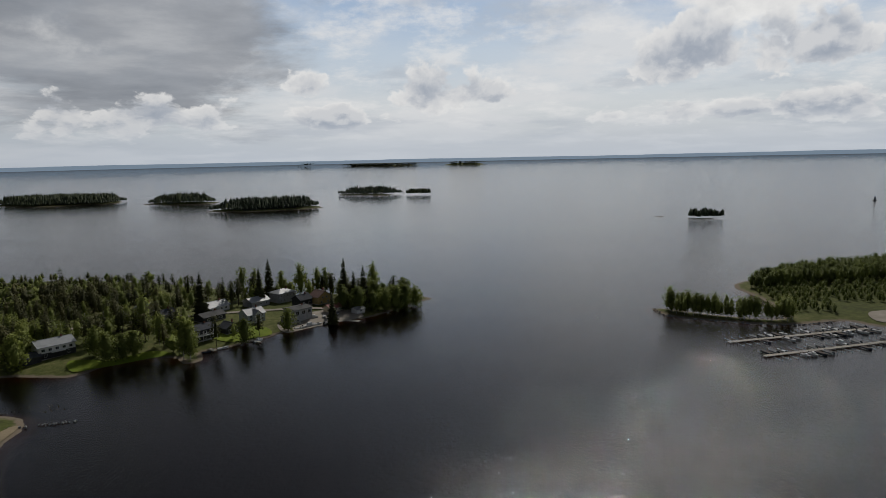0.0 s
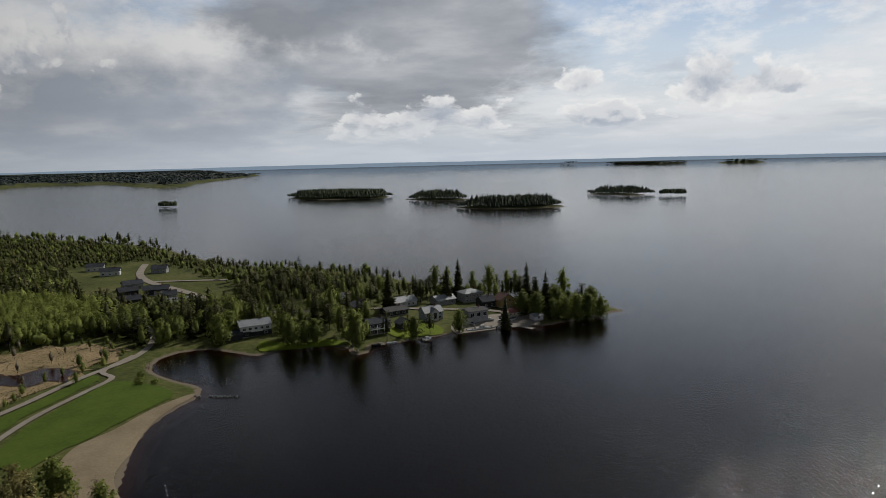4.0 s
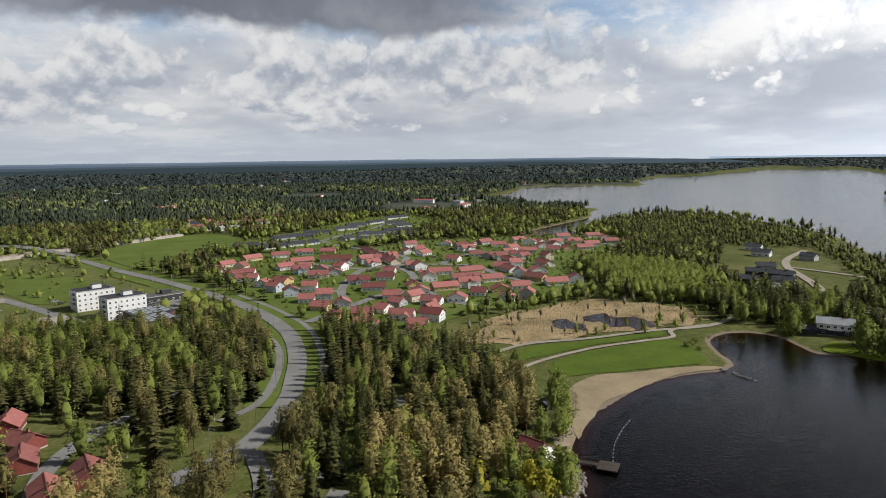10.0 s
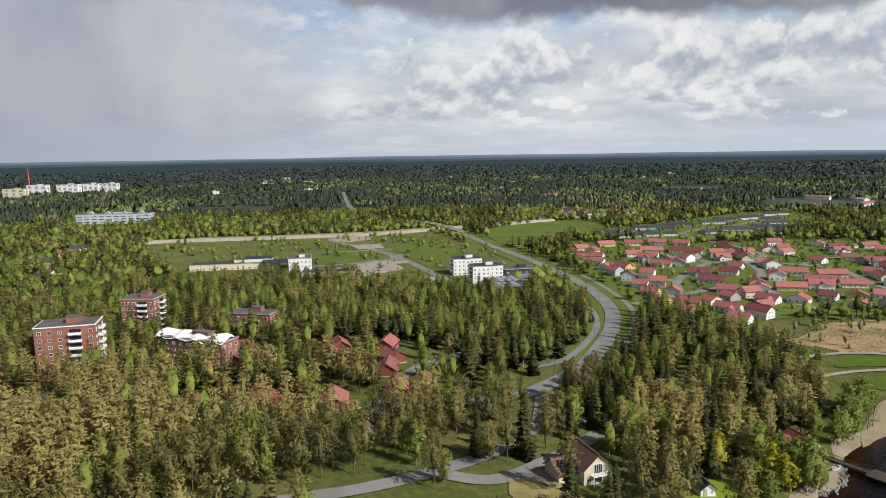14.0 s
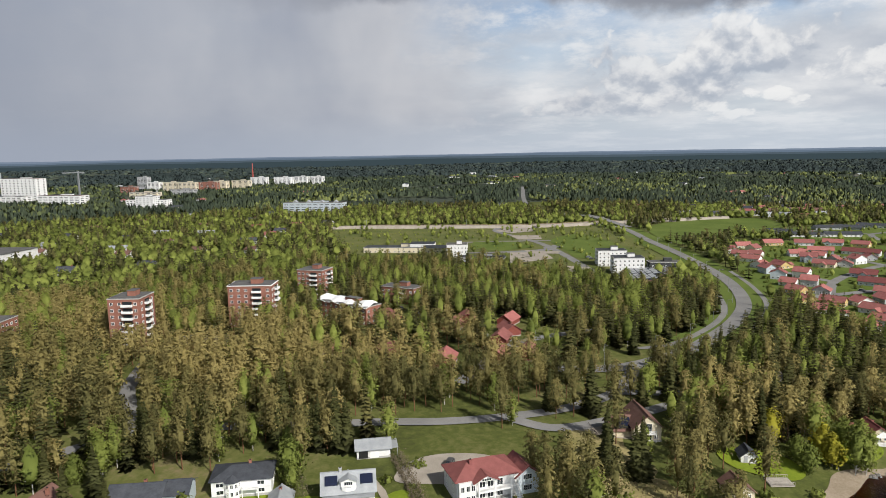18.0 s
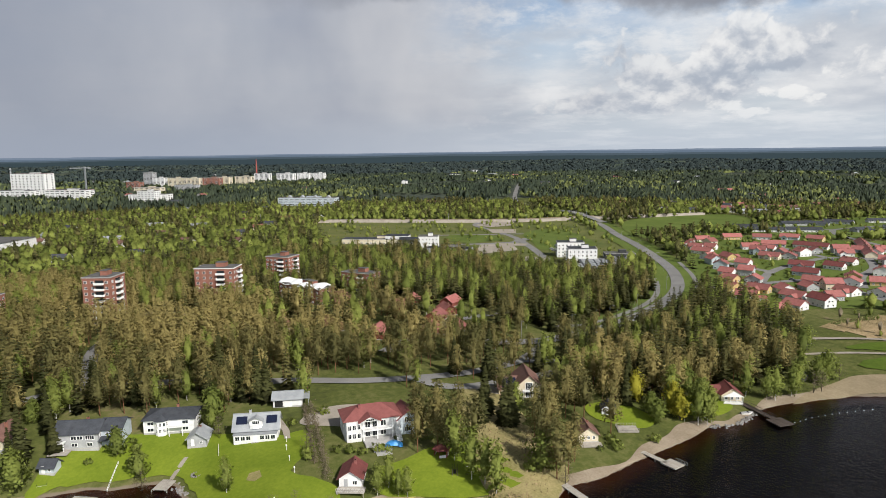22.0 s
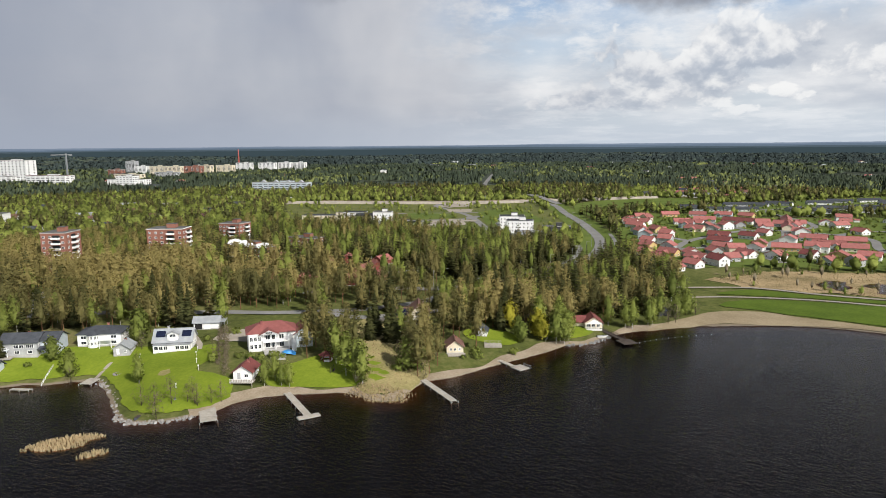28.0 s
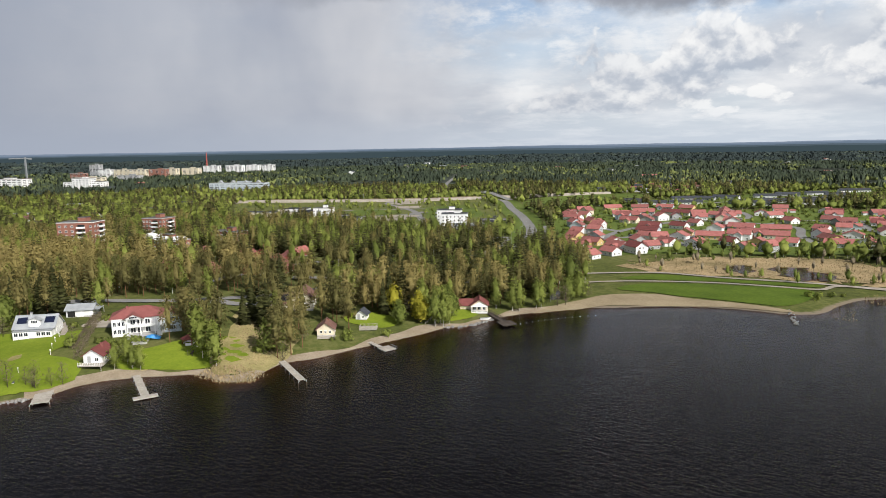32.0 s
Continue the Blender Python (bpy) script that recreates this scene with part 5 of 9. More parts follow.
def wall_place(face, w, d, u, z, gap=0.0):
    """Where a window sits: u along the wall, seen from outside, z its sill."""
    return {"f": pose(u, -d / 2 - gap, z), "b": pose(-u, d / 2 + gap, z, 0, 0, 180), "l": pose(-w / 2 - gap, -u, z, 0, 0, -90), "r": pose(w / 2 + gap, u, z, 0, 0, 90)}[face]


def add_windows(root, w, d, rows, ww=1.3, wh=1.3, frame_mat=None, bars=1):
    """rows: (face, [places along], sill) """
    me = window_mesh(ww, wh, frame_mat, bars)
    for face, us, z in rows:
        for u in us:
            part("window", me, root, place=wall_place(face, w, d, u, z))


def gable_body(w, d, h, rh, axis="x", m=0):
    s = d if axis == "x" else w
    return prism([(-s / 2, -1.6), (s / 2, -1.6), (s / 2, h), (0, h + rh), (-s / 2, h)], w if axis == "x" else d, axis, m)


def gable_roof(w, d, h, rh, axis="x", over=0.6, thick=0.22):
    s, ln = (d, w) if axis == "x" else (w, d)
    k = rh / (s / 2)
    e, z0 = s / 2 + over, h - over * k
    out = []
    for sg in (-1, 1):
        prof = [(0, h + rh + 0.03), (sg * e, z0 + 0.03), (sg * e, z0 + thick), (0, h + rh + thick + 0.06)]
        out.append(prism(prof if sg > 0 else prof[::-1], ln + 2 * over, axis))
    out.append(box(ln + 2 * over + 0.02, 0.34, 0.12, 0, 0, h + rh + thick) if axis == "x" else box(0.34, ln + 2 * over + 0.02, 0.12, 0, 0, h + rh + thick))
    return out


def hip_roof(w, d, h, rh, over=0.6, ridge=None):
    a, b = w / 2 + over, d / 2 + over
    r = (w - d) / 2 + 0.01 if ridge is None else ridge
    v = [(-a, -b, h - 0.15), (a, -b, h - 0.15), (a, b, h - 0.15), (-a, b, h - 0.15), (-a, -b, h + 0.05), (a, -b, h + 0.05), (a, b, h + 0.05), (-a, b, h + 0.05), (-r, 0, h + rh), (r, 0, h + rh)]
    f = [(3, 2, 1, 0), (0, 1, 5, 4), (1, 2, 6, 5), (2, 3, 7, 6), (3, 0, 4, 7), (4, 5, 9, 8), (6, 7, 8, 9), (5, 6, 9), (7, 4, 8)]
    return [(v, f, 0)]


def chimney(root, x, y, z, h=1.6, mat=None, w=0.7):
    part("chimney", solid("chimney", [box(w, w, h, 0, 0, -0.8), box(w + 0.16, w + 0.16, 0.14, 0, 0, h - 0.8), box(w * 0.6, w * 0.6, 0.14, 0, 0, h - 0.66, 1)], [mat or M_BRICK, M_TYRE]), root, place=pose(x, y, z))


def railing(root, w, x, y, z, rz=0.0, mat=None, h=1.0, gap=0.5, name="railing"):
    n = max(2, int(w / gap) + 1)
    p = [box(w, 0.09, 0.08, 0, 0, h - 0.08), box(w, 0.05, 0.06, 0, 0, 0.12)]
    p += [box(0.07, 0.06, h - 0.08, -w / 2 + 0.04 + (w - 0.08) * i / (n - 1), 0, 0) for i in range(n)]
    for c in root.children:
        if c.name.split(".")[0] in ("balcony", "deck", "porch") and not c.children:
            return part(name, solid(name, p, [mat or M_FRAME]), c, place=c.matrix_basis.inverted() @ pose(x, y, z, 0, 0, rz))
    return part(name, solid(name, p, [mat or M_FRAME]), root, place=pose(x, y, z, 0, 0, rz))


def steps(root, n, w, x, y, z, rz=0.0, mat=None):
    part("steps", solid("steps", [box(w, 0.32, 0.18 * (n - i), 0, -0.32 * i, 0) for i in range(n)], [mat or M_STONE]), root, place=pose(x, y, z, 0, 0, rz))


TRIM = {}
SHORE = "villas along the shore"


def house(name, x, y, rz, w, d, h, rh, axis, wall, roof, label, group="", rows=(), ww=1.3, wh=1.3, hip=False, stack=(0.25, 0.0), clear_r=None, category="house", door=None, stack_mat=None, over=0.6):
    """A house with plinth, walls, roof, chimney, door and windows; local -y is its front."""
    root = thing(name, x, y, rz, label, category, group)
    TAKEN.append((x, y, (clear_r or math.hypot(w, d) * 0.5 + 1.2)))
    key = (w, d, h, rh, axis, wall.name, roof.name, hip, over)
    if key not in TRIM:
        body = solid("body", [box(w, d, h + 1.6, 0, 0, -1.6)] if hip else [gable_body(w, d, h, rh, axis)], [wall])
        top = solid("roof", hip_roof(w, d, h, rh, over) if hip else gable_roof(w, d, h, rh, axis, over), [roof])
        base = solid("plinth", [box(w + 0.12, d + 0.12, 2.0, 0, 0, -1.65)], [M_CONCRETE])
        TRIM[key] = body, top, base
    body, top, base = TRIM[key]
    part("body", body, root)
    part("roof", top, root)
    part("plinth", base, root)
    if stack:
        chimney(root, stack[0] * w, stack[1] * d, h + rh * (1 - 2 * abs(stack[1])) + 0.3, mat=stack_mat)
    add_windows(root, w, d, rows, ww, wh)
    if door:
        leaf = part("door", solid("door", [box(1.0, 0.1, 2.1, 0, -0.05, 0)], [M_FRAME if wall is not M_WHITE else M_GREYWALL]), root, place=wall_place(door[0], w, d, door[1], 0.3))
        if group == SHORE:
            part("handle", solid("handle", [box(0.05, 0.06, 0.2, 0.38, -0.12, 1.0)], [M_METAL]), leaf, "steel door handle")
    return root


# ---- villas on the shore ----
h1 = house("villa", 88.5, -17.5, 135, 12.5, 9.5, 5.7, 2.6, "x", M_GREYWALL, M_GREYTILE, "pale grey two-storey wooden villa with dark grey roof", SHORE,
           [("f", (-0.6, 1.2), 3.4), ("f", (-0.4, 3.9), 0.9), ("l", (-2, 2), 3.3), ("l", (-2, 2), 0.9), ("r", (-2.5,), 3.3), ("b", (-4, 0, 4), 3.3)], 1.7, 1.35, door=("b", 2), stack=(0.1, 0.18))
part("gable_window", window_mesh(2.6, 1.6, None, 3), h1, place=pose(4.0, -4.75, 3.3))
part("side_wing", solid("side_wing", [moved(gable_body(6, 8, 5.7, 2.2, "x"), 0, 0, 0)], [M_BLUEGREY]), h1, "pale blue side wing", pose(9.2, 1.6, 0))
part("wing_roof", solid("wing_roof", gable_roof(6, 8, 5.7, 2.2, "x"), [M_GREYTILE]), h1, place=pose(9.2, 1.6, 0))
for u in (8.0, 9.6):
    part("window", window_mesh(0.9, 1.3), h1, place=pose(u, -2.4, 3.4))
part("porch_roof", solid("porch_roof", [moved(prism([(-1.4, 2.4), (1.4, 3.2), (1.4, 3.4), (-1.4, 2.6)], 3.0, "x"), 0, 0, 0)], [M_GREYTILE]), h1, place=pose(7.6, -3.4, 0))
part("balcony", solid("balcony", [box(3.4, 2.2, 0.22, 0, 0, 2.9), box(0.2, 0.2, 4.6, -1.55, -0.95, -1.5), box(0.2, 0.2, 4.6, 1.55, -0.95, -1.5)], [M_FRAME]), h1, place=pose(-4.5, -5.3, 0))
railing(h1, 3.4, -4.5, -6.35, 3.1)
part("terrace", solid("terrace", [box(5.5, 3.4, 0.4, 0, 0, -0.3)], [M_DOCK]), h1, place=pose(-4.0, -6.6, 0))

h2 = house("villa", 66.0, -6.0, 137, 15, 9.5, 5.5, 2.5, "x", M_WHITE, M_GREYTILE, "white two-storey villa with hipped dark grey roof", SHORE,
           [("f", (-5.4, 4.9), 3.3), ("f", (-5.4, 4.9), 0.8), ("l", (-2.5, 1.5), 3.3), ("r", (-2.5, 1.5), 3.3), ("r", (0,), 0.8)], 1.9, 1.4, hip=True, stack=(0.12, 0.05))
oct_p = [(1.9 * math.cos(radians(a)), 1.5 * math.sin(radians(a))) for a in (180, 215, 250, 290, 325, 360)]
n_ = len(oct_p)
bayv = [(a, b, -1.5) for a, b in oct_p] + [(a, b, 5.2) for a, b in oct_p]
part("bay", solid("bay", [(bayv, [(i, i + 1, n_ + i + 1, n_ + i) for i in range(n_ - 1)], 0)], [M_FRAME]), h2, "white projecting bay", pose(-2.2, -4.7, 0))
part("bay_roof", solid("bay_roof", [([(a * 1.2, b * 1.3, 5.2) for a, b in oct_p] + [(0, 0.6, 6.9)], [(i, i + 1, n_) for i in range(n_ - 1)], 0)], [M_GREYTILE]), h2, place=pose(-2.2, -4.7, 0))
for lvl in (0.7, 3.2):
    for a0, a1 in zip(oct_p[:-1], oct_p[1:]):
        mx_, my_ = (a0[0] + a1[0]) / 2, (a0[1] + a1[1]) / 2
        part("window", window_mesh(0.8, 1.5), h2, place=pose(-2.2 + mx_ * 1.01, -4.7 + my_ * 1.01, lvl, 0, 0, math.degrees(math.atan2(a1[1] - a0[1], a1[0] - a0[0]))))
part("balcony", solid("balcony", [box(4.4, 2.0, 0.22, 0, 0, 2.8), box(0.2, 0.2, 4.3, -2, -0.85, -1.5), box(0.2, 0.2, 4.3, 2, -0.85, -1.5)], [M_FRAME]), h2, place=pose(2.4, -5.6, 0))
railing(h2, 4.4, 2.4, -6.5, 3.0)

h1.scale, h2.scale = (1, 1, 0.84), (1, 1, 0.80)
h3 = house("villa", 52.0, 19.0, 137, 13, 8, 3.2, 3.4, "x", M_WHITE, M_LIGHTROOF, "white villa with pale grey roof and solar panels", SHORE, [("l", (-1.5, 1.5), 1.0), ("r", (-1.5, 1.5), 1.0), ("b", (-4, 0, 4), 1.0)], 1.4, 1.3, stack=(-0.15, 0.0), stack_mat=M_GREYWALL)
slope = math.degrees(math.atan(3.4 / 4))
for u in (-4.3, 4.6):
    p = [box(3.2, 2.6, 0.08, 0, 0, 0)]
    part("solar_panel", solid("solar_panel", p, [M_SOLAR, M_METAL]), h3, "dark blue solar panel", pose(u, -1.9, 5.35, slope, 0, 0))
part("dormer", solid("dormer", [moved(prism([(-1.9, 3.6), (1.9, 3.6), (1.9, 5.6), (0, 6.3), (-1.9, 5.6)], 4.2, "y"), 0, -1.2, 0)], [M_WHITE]), h3)
part("dormer_roof", solid("dormer_roof", [moved(q, 0, -1.2, 0) for q in gable_roof(3.8, 4.2, 5.6, 0.75, "y", 0.4, 0.15)], [M_LIGHTROOF]), h3)
part("window", window_mesh(2.2, 1.1, None, 3), h3, place=pose(0, -3.32, 4.5))
part("balcony", solid("balcony", [([(2.0 * math.cos(radians(a)), -3.3 + 1.3 * math.sin(radians(a)), z) for z in (3.5, 4.5) for a in (180, 216, 252, 288, 324, 360)],
                                   [(i, i + 1, 7 + i, 6 + i) for i in range(5)] + [(5, 4, 3, 2, 1, 0)], 0)], [M_FRAME]), h3, "round white balcony")
part("veranda", solid("veranda", [box(12.6, 2.0, 2.7, 0, -4.9, -0.6), box(13, 2.4, 0.16, 0, -4.9, 2.35, 1)], [M_WHITE, M_LIGHTROOF]), h3, "white glazed veranda")
for u in (-5.2, -3.6, -2.0, 2.0, 3.6, 5.2):
    part("window", window_mesh(1.4, 1.4), h3, place=pose(u, -5.9, 0.6))
part("door", solid("door", [box(1.1, 0.1, 2.1, 0, -0.05, 0)], [M_FRAME]), h3, place=pose(0, -5.9, -0.1))
steps(h3, 3, 2.2, 0, -6.1, -0.6)

gar = house("garage", 32.0, 8.0, 138, 9.5, 6.5, 2.7, 1.5, "x", M_WHITE, M_LIGHTROOF, "white garage with pale grey roof and open bay", SHORE, [("r", (0,), 1.0)], 1.2, 1.0, stack=None, category="garage")
part("garage_door", solid("garage_door", [box(2.6, 0.08, 2.2, 0, -0.04, 0)] + [box(2.5, 0.02, 0.04, 0, -0.09, 0.5 * i + 0.3) for i in range(4)], [M_FRAME]), gar, place=pose(0.2, -3.26, 0))
# black sheet on the wall stands for the shaded inside of the bay
part("open_bay", solid("open_bay", [box(2.6, 0.06, 2.2, 0, -0.03, 0)], [M_TYRE]), gar, "black panel painted as the shade inside the open garage bay", pose(-2.9, -3.26, 0))
part("canopy", solid("canopy", [box(2.4, 6.4, 0.16, 0, 0, 2.5), box(0.14, 0.14, 2.6, 1.0, -3, 0), box(0.14, 0.14, 2.6, 1.0, 3, 0)], [M_LIGHTROOF]), gar, place=pose(5.9, 0, 0))
sh = house("garden_shed", 65.5, 8.5, 135, 5.5, 6.5, 2.5, 1.8, "y", M_GREYWALL, M_LIGHTROOF, "grey wooden garden cabin with pale roof", SHORE, [("f", (1.3,), 0.9), ("r", (-1.2, 1.2), 0.9)], 0.9, 0.9, stack=(0.0, 0.2), category="shed", door=("f", -1.2))
sh = house("garden_shed", 100.5, -10.5, 128, 4.2, 3.6, 2.2, 1.4, "x", M_BLUEGREY, M_GREYTILE, "small pale blue shed with dark roof", SHORE, [("f", (0.8,), 0.8)], 0.8, 0.9, stack=None, category="shed", door=("f", -0.9))
bh = house("cottage", 105.0, -34.0, 120, 9, 8, 3.2, 2.8, "y", M_CREAM, M_BROWNTILE, "cream cottage with brown roof under tall pines", SHORE, [("f", (-2.2, 2.2), 0.9), ("r", (-2, 2), 0.9)], 1.2, 1.2)

# the large red-roofed villa
v = house("villa", 28.5, 44.0, 147, 17, 10, 6.0, 3.0, "x", M_WHITE, M_VILLATILE, "large white two-storey villa with red roof", SHORE,
          [("l", (-2.5, 2.5), 3.5), ("l", (-2.5, 2.5), 0.9), ("r", (3,), 3.5), ("b", (-6, -2, 2, 6), 3.5), ("f", (-7.2, -5.9, -4.6), 3.5), ("f", (-7.2, -5.9, -4.6), 0.8)], 1.0, 1.6, hip=True, stack=(-0.2, -0.12), stack_mat=M_VILLATILE)
part("corner_bay", solid("corner_bay", [box(4.6, 1.3, 7.4, 0, 0, -1.5)], [M_WHITE]), v, place=pose(-5.9, -5.6, 0))
for u in (-7.3, -5.9, -4.5):
    for z in (0.8, 3.5):
        part("window", window_mesh(1.05, 1.6), v, place=pose(u, -6.26, z))
part("balcony", solid("balcony", [box(9.2, 2.3, 0.25, 0, 0, 2.9)] + [box(0.32, 0.32, 7.0, q, -0.95, -1.2) for q in (-4.4, -0.2, 4.4)], [M_FRAME]), v, place=pose(1.2, -6.0, 0))
railing(v, 9.2, 1.2, -7.05, 3.15, gap=0.28)
part("pediment", solid("pediment", [moved(prism([(-3.2, 5.9), (3.2, 5.9), (0, 7.5)], 3.2, "y"), 0, 0, 0)], [M_WHITE]), v, place=pose(-1.2, -5.4, 0))
part("pediment_roof", solid("pediment_roof", [q for q in gable_roof(6.4, 3.4, 5.9, 1.6, "y", 0.4, 0.15)], [M_VILLATILE]), v, place=pose(-1.2, -5.4, 0))
part("arched_window", window_mesh(2.6, 0.8, None, 3), v, place=pose(-1.2, -7.02, 6.0))
for u in (-1.6, 0.6, 3.2):
    for z in (0.5, 3.3):
        part("window", window_mesh(1.7, 1.9), v, place=pose(u, -5.02, z))
part("side_wing", solid("side_wing", [gable_body(6.5, 9, 4.6, 2.4, "y")], [M_BLUEGREY]), v, "pale blue gabled side wing", pose(11.0, -0.5, 0))
part("wing_roof", solid("wing_roof", gable_roof(6.5, 9, 4.6, 2.4, "y"), [M_VILLATILE]), v, place=pose(11.0, -0.5, 0))
for z in (0.5, 3.4):
    part("window", window_mesh(2.4, 1.6, None, 3), v, place=pose(11.0, -5.02, z))
stair_v = [box(1.6, 0.5, 0.2, 0, -4.4 + 0.45 * i, 0.32 * i) for i in range(10)] + [prism([(-4.8, -0.2), (0.2, 3.0), (0.2, 3.9), (-4.8, 0.7)], 0.12, "x")]
stair = part("outside_stair", solid("outside_stair", stair_v[10:], [M_FRAME]), v, "white outside stair", pose(7.2, -5.6, 0))
for piece in stair_v[:10]:
    part("step", solid("step", [piece], [M_FRAME]), stair)
part("stair_terrace", solid("stair_terrace", [box(9, 5.5, 0.5, 0, 0, -0.6), box(5.5, 3.0, 0.4, 0, -4.0, -1.0), box(4.5, 2.4, 0.4, 0, -6.2, -1.4)], [M_CONCRETE]), v, "broad grey garden steps", pose(1.2, -8.6, 0.25))
tp_ = thing("tarpaulin", 30.6, 56.0, 140, "bright blue tarpaulin over a heap in the garden", "tarpaulin")
rt = np.random.default_rng(4)
tv, tf = [], []
for i in range(7):
    for j in range(5):
        e = max(0.0, 1 - ((i - 3) / 3.2) ** 2 - ((j - 2) / 2.3) ** 2)
        tv.append(((i - 3) * 0.95 + rt.normal(0, 0.1), (j - 2) * 0.8 + rt.normal(0, 0.1), 0.05 + 1.5 * e ** 0.7 + rt.uniform(0, 0.2)))
for i in range(6):
    for j in range(4):
        tf.append((i * 5 + j, i * 5 + j + 5, i * 5 + j + 6, i * 5 + j + 1))
part("sheet", solid("sheet", [(tv, tf, 0)], [M_BLUETARP]), tp_)

s2 = house("sauna", 51.0, 60.5, 128, 6, 8, 2.7, 2.0, "y", M_WHITE, M_DARKTILE, "white sauna cabin with wine-red roof by the landing", SHORE, [("f", (1.2,), 0.8), ("l", (-2, 1.5), 0.9), ("r", (-2, 1.5), 0.9)], 1.3, 1.2, stack=(0.12, 0.1), stack_mat=M_TILE, category="sauna", door=("f", -1.2))
part("deck", solid("deck", [box(7.4, 3.2, 0.3, 0, 0, 0), box(0.16, 0.16, 2.4, -3.4, -1.4, -2.2), box(0.16, 0.16, 2.4, 3.4, -1.4, -2.2)], [M_DOCK]), s2, place=pose(0.4, -5.6, 0))
railing(s2, 7.4, 0.4, -7.1, 0.3)
g = thing("gazebo", 25.5, 70.5, 20, "small wine-red hexagonal gazebo in the garden", "gazebo")
TAKEN.append((25.5, 70.5, 3))
hx = [(2.1 * math.cos(radians(a)), 2.1 * math.sin(radians(a))) for a in range(0, 360, 60)]
for a, b in hx:
    part("post", solid("post", [box(0.16, 0.16, 2.3, 0, 0, 0)], [M_REDWALL]), g, place=pose(a, b, 0))
part("roof", solid("roof", [([(a * 1.35, b * 1.35, 2.25) for a, b in hx] + [(0, 0, 3.7)], [(i, (i + 1) % 6, 6) for i in range(6)] + [(5, 4, 3, 2, 1, 0)], 0)], [M_DARKTILE]), g)
part("parapet", solid("parapet", [([(a, b, z) for z in (0, 0.9) for a, b in hx], [(i, (i + 1) % 6, 6 + (i + 1) % 6, 6 + i) for i in range(5)], 0)], [M_WHITE]), g)

b4 = house("villa", -33.0, 61.5, 132, 8.5, 13, 4.6, 3.6, "y", M_CREAM, M_BROWNTILE, "cream house with steep brown roof and glazed gable", SHORE, [("f", (-2.6, 2.6), 0.7), ("r", (-4, 0, 4), 0.9), ("r", (-4, 0, 4), 3.0), ("l", (-4, 0), 3.0)], 1.2, 1.3, stack=(0.05, 0.25))
part("gable_window", window_mesh(2.6, 5.4, None, 3), b4, "tall glazed gable window", pose(0, -6.5, 0.3))
part("garage_wing", solid("garage_wing", [gable_body(7.5, 8, 2.8, 3.0, "x")], [M_CREAM]), b4, place=pose(-6.5, 0.5, 0))
part("garage_roof", solid("garage_roof", gable_roof(7.5, 8, 2.8, 3.0, "x"), [M_BROWNTILE]), b4, place=pose(-6.5, 0.5, 0))
for i in range(5):
    for j in range(3):
        part("solar_panel", solid("solar_panel", [box(0.95, 1.2, 0.06)], [M_SOLAR, M_FRAME]), b4, place=pose(-8.7 + 1.05 * i, -3.2 + 1.02 * j, 3.75 + 0.77 * j, math.degrees(math.atan(3.0 / 4)), 0, 0))
part("balcony", solid("balcony", [box(4.4, 1.6, 0.2, 0, 0, 2.7)] + [box(0.16, 0.16, 2.9, q, -0.7, 0) for q in (-2.1, 2.1)], [M_FRAME]), b4, place=pose(0, -7.3, 0))
railing(b4, 4.4, 0, -8.0, 2.9)
s3 = house("sauna", -13.5, 96.0, 132, 6, 7, 2.6, 2.2, "y", M_CREAM, M_BROWNTILE, "cream sauna cabin with brown roof near the shore", SHORE, [("f", (-1.6, 0, 1.6), 1.0), ("r", (-1.5, 1.5), 1.0)], 0.9, 1.1, stack=(0.1, 0.2), category="sauna")
part("terrace", solid("terrace", [box(6.5, 3, 0.3, 0, 0, -0.2)], [M_DOCK]), s3, place=pose(0.5, -5.0, 0))
s4 = house("garden_shed", -35.5, 92.5, 120, 4.2, 4.6, 2.3, 1.6, "y", M_WHITE, M_GREYTILE, "small white shed among trees", SHORE, [("f", (0.9,), 0.9)], 0.8, 0.9, stack=None, category="shed", door=("f", -0.8))
dk_ = thing("terrace", -28.0, 103.0, 128, "grey wooden sun terrace with rails", "terrace")
part("deck", solid("deck", [box(6.5, 4.5, 0.35, 0, 0, 0.1)], [M_DOCK]), dk_)
for a, b, c, e in ((6.5, 0, -2.2, 0), (6.5, 0, 2.2, 0), (4.5, -3.2, 0, 90)):
    railing(dk_, a, b, c, 0.45, e, M_DOCK)
s5 = house("sauna", -78.0, 118.5, 125, 7, 8, 2.8, 2.3, "y", M_CREAM, M_DARKTILE, "cream sauna cabin with wine-red roof and white porch", SHORE, [("f", (-2, 0, 2), 0.9), ("l", (-2, 1), 0.9)], 1.3, 1.5, stack=(0.1, 0.2), category="sauna")
part("porch", solid("porch", [box(6.6, 2.2, 0.3, 0, -5.0, -0.1)] + [box(0.16, 0.16, 2.6, q, -6.0, 0) for q in (-3.2, -1.1, 1.1, 3.2)] + [moved(prism([(-3.6, 2.6), (3.6, 2.6), (0, 4.6)], 0.3, "y"), 0, -6.0, 0)], [M_FRAME]), s5)
railing(s5, 6.6, 0, -6.05, 0.2)
part("side_wing", solid("side_wing", [gable_body(5, 6, 2.4, 1.8, "x")], [M_CREAM]), s5, place=pose(-5.5, 1.5, 0))
part("wing_roof", solid("wing_roof", gable_roof(5, 6, 2.4, 1.8, "x"), [M_DARKTILE]), s5, place=pose(-5.5, 1.5, 0))
kb = thing("beach_kiosk", -114, 134, 140, "small black beach cabin", "cabin")
part("body", solid("body", [gable_body(4, 3, 2.3, 0.9, "x")], [M_BLACKWALL]), kb)
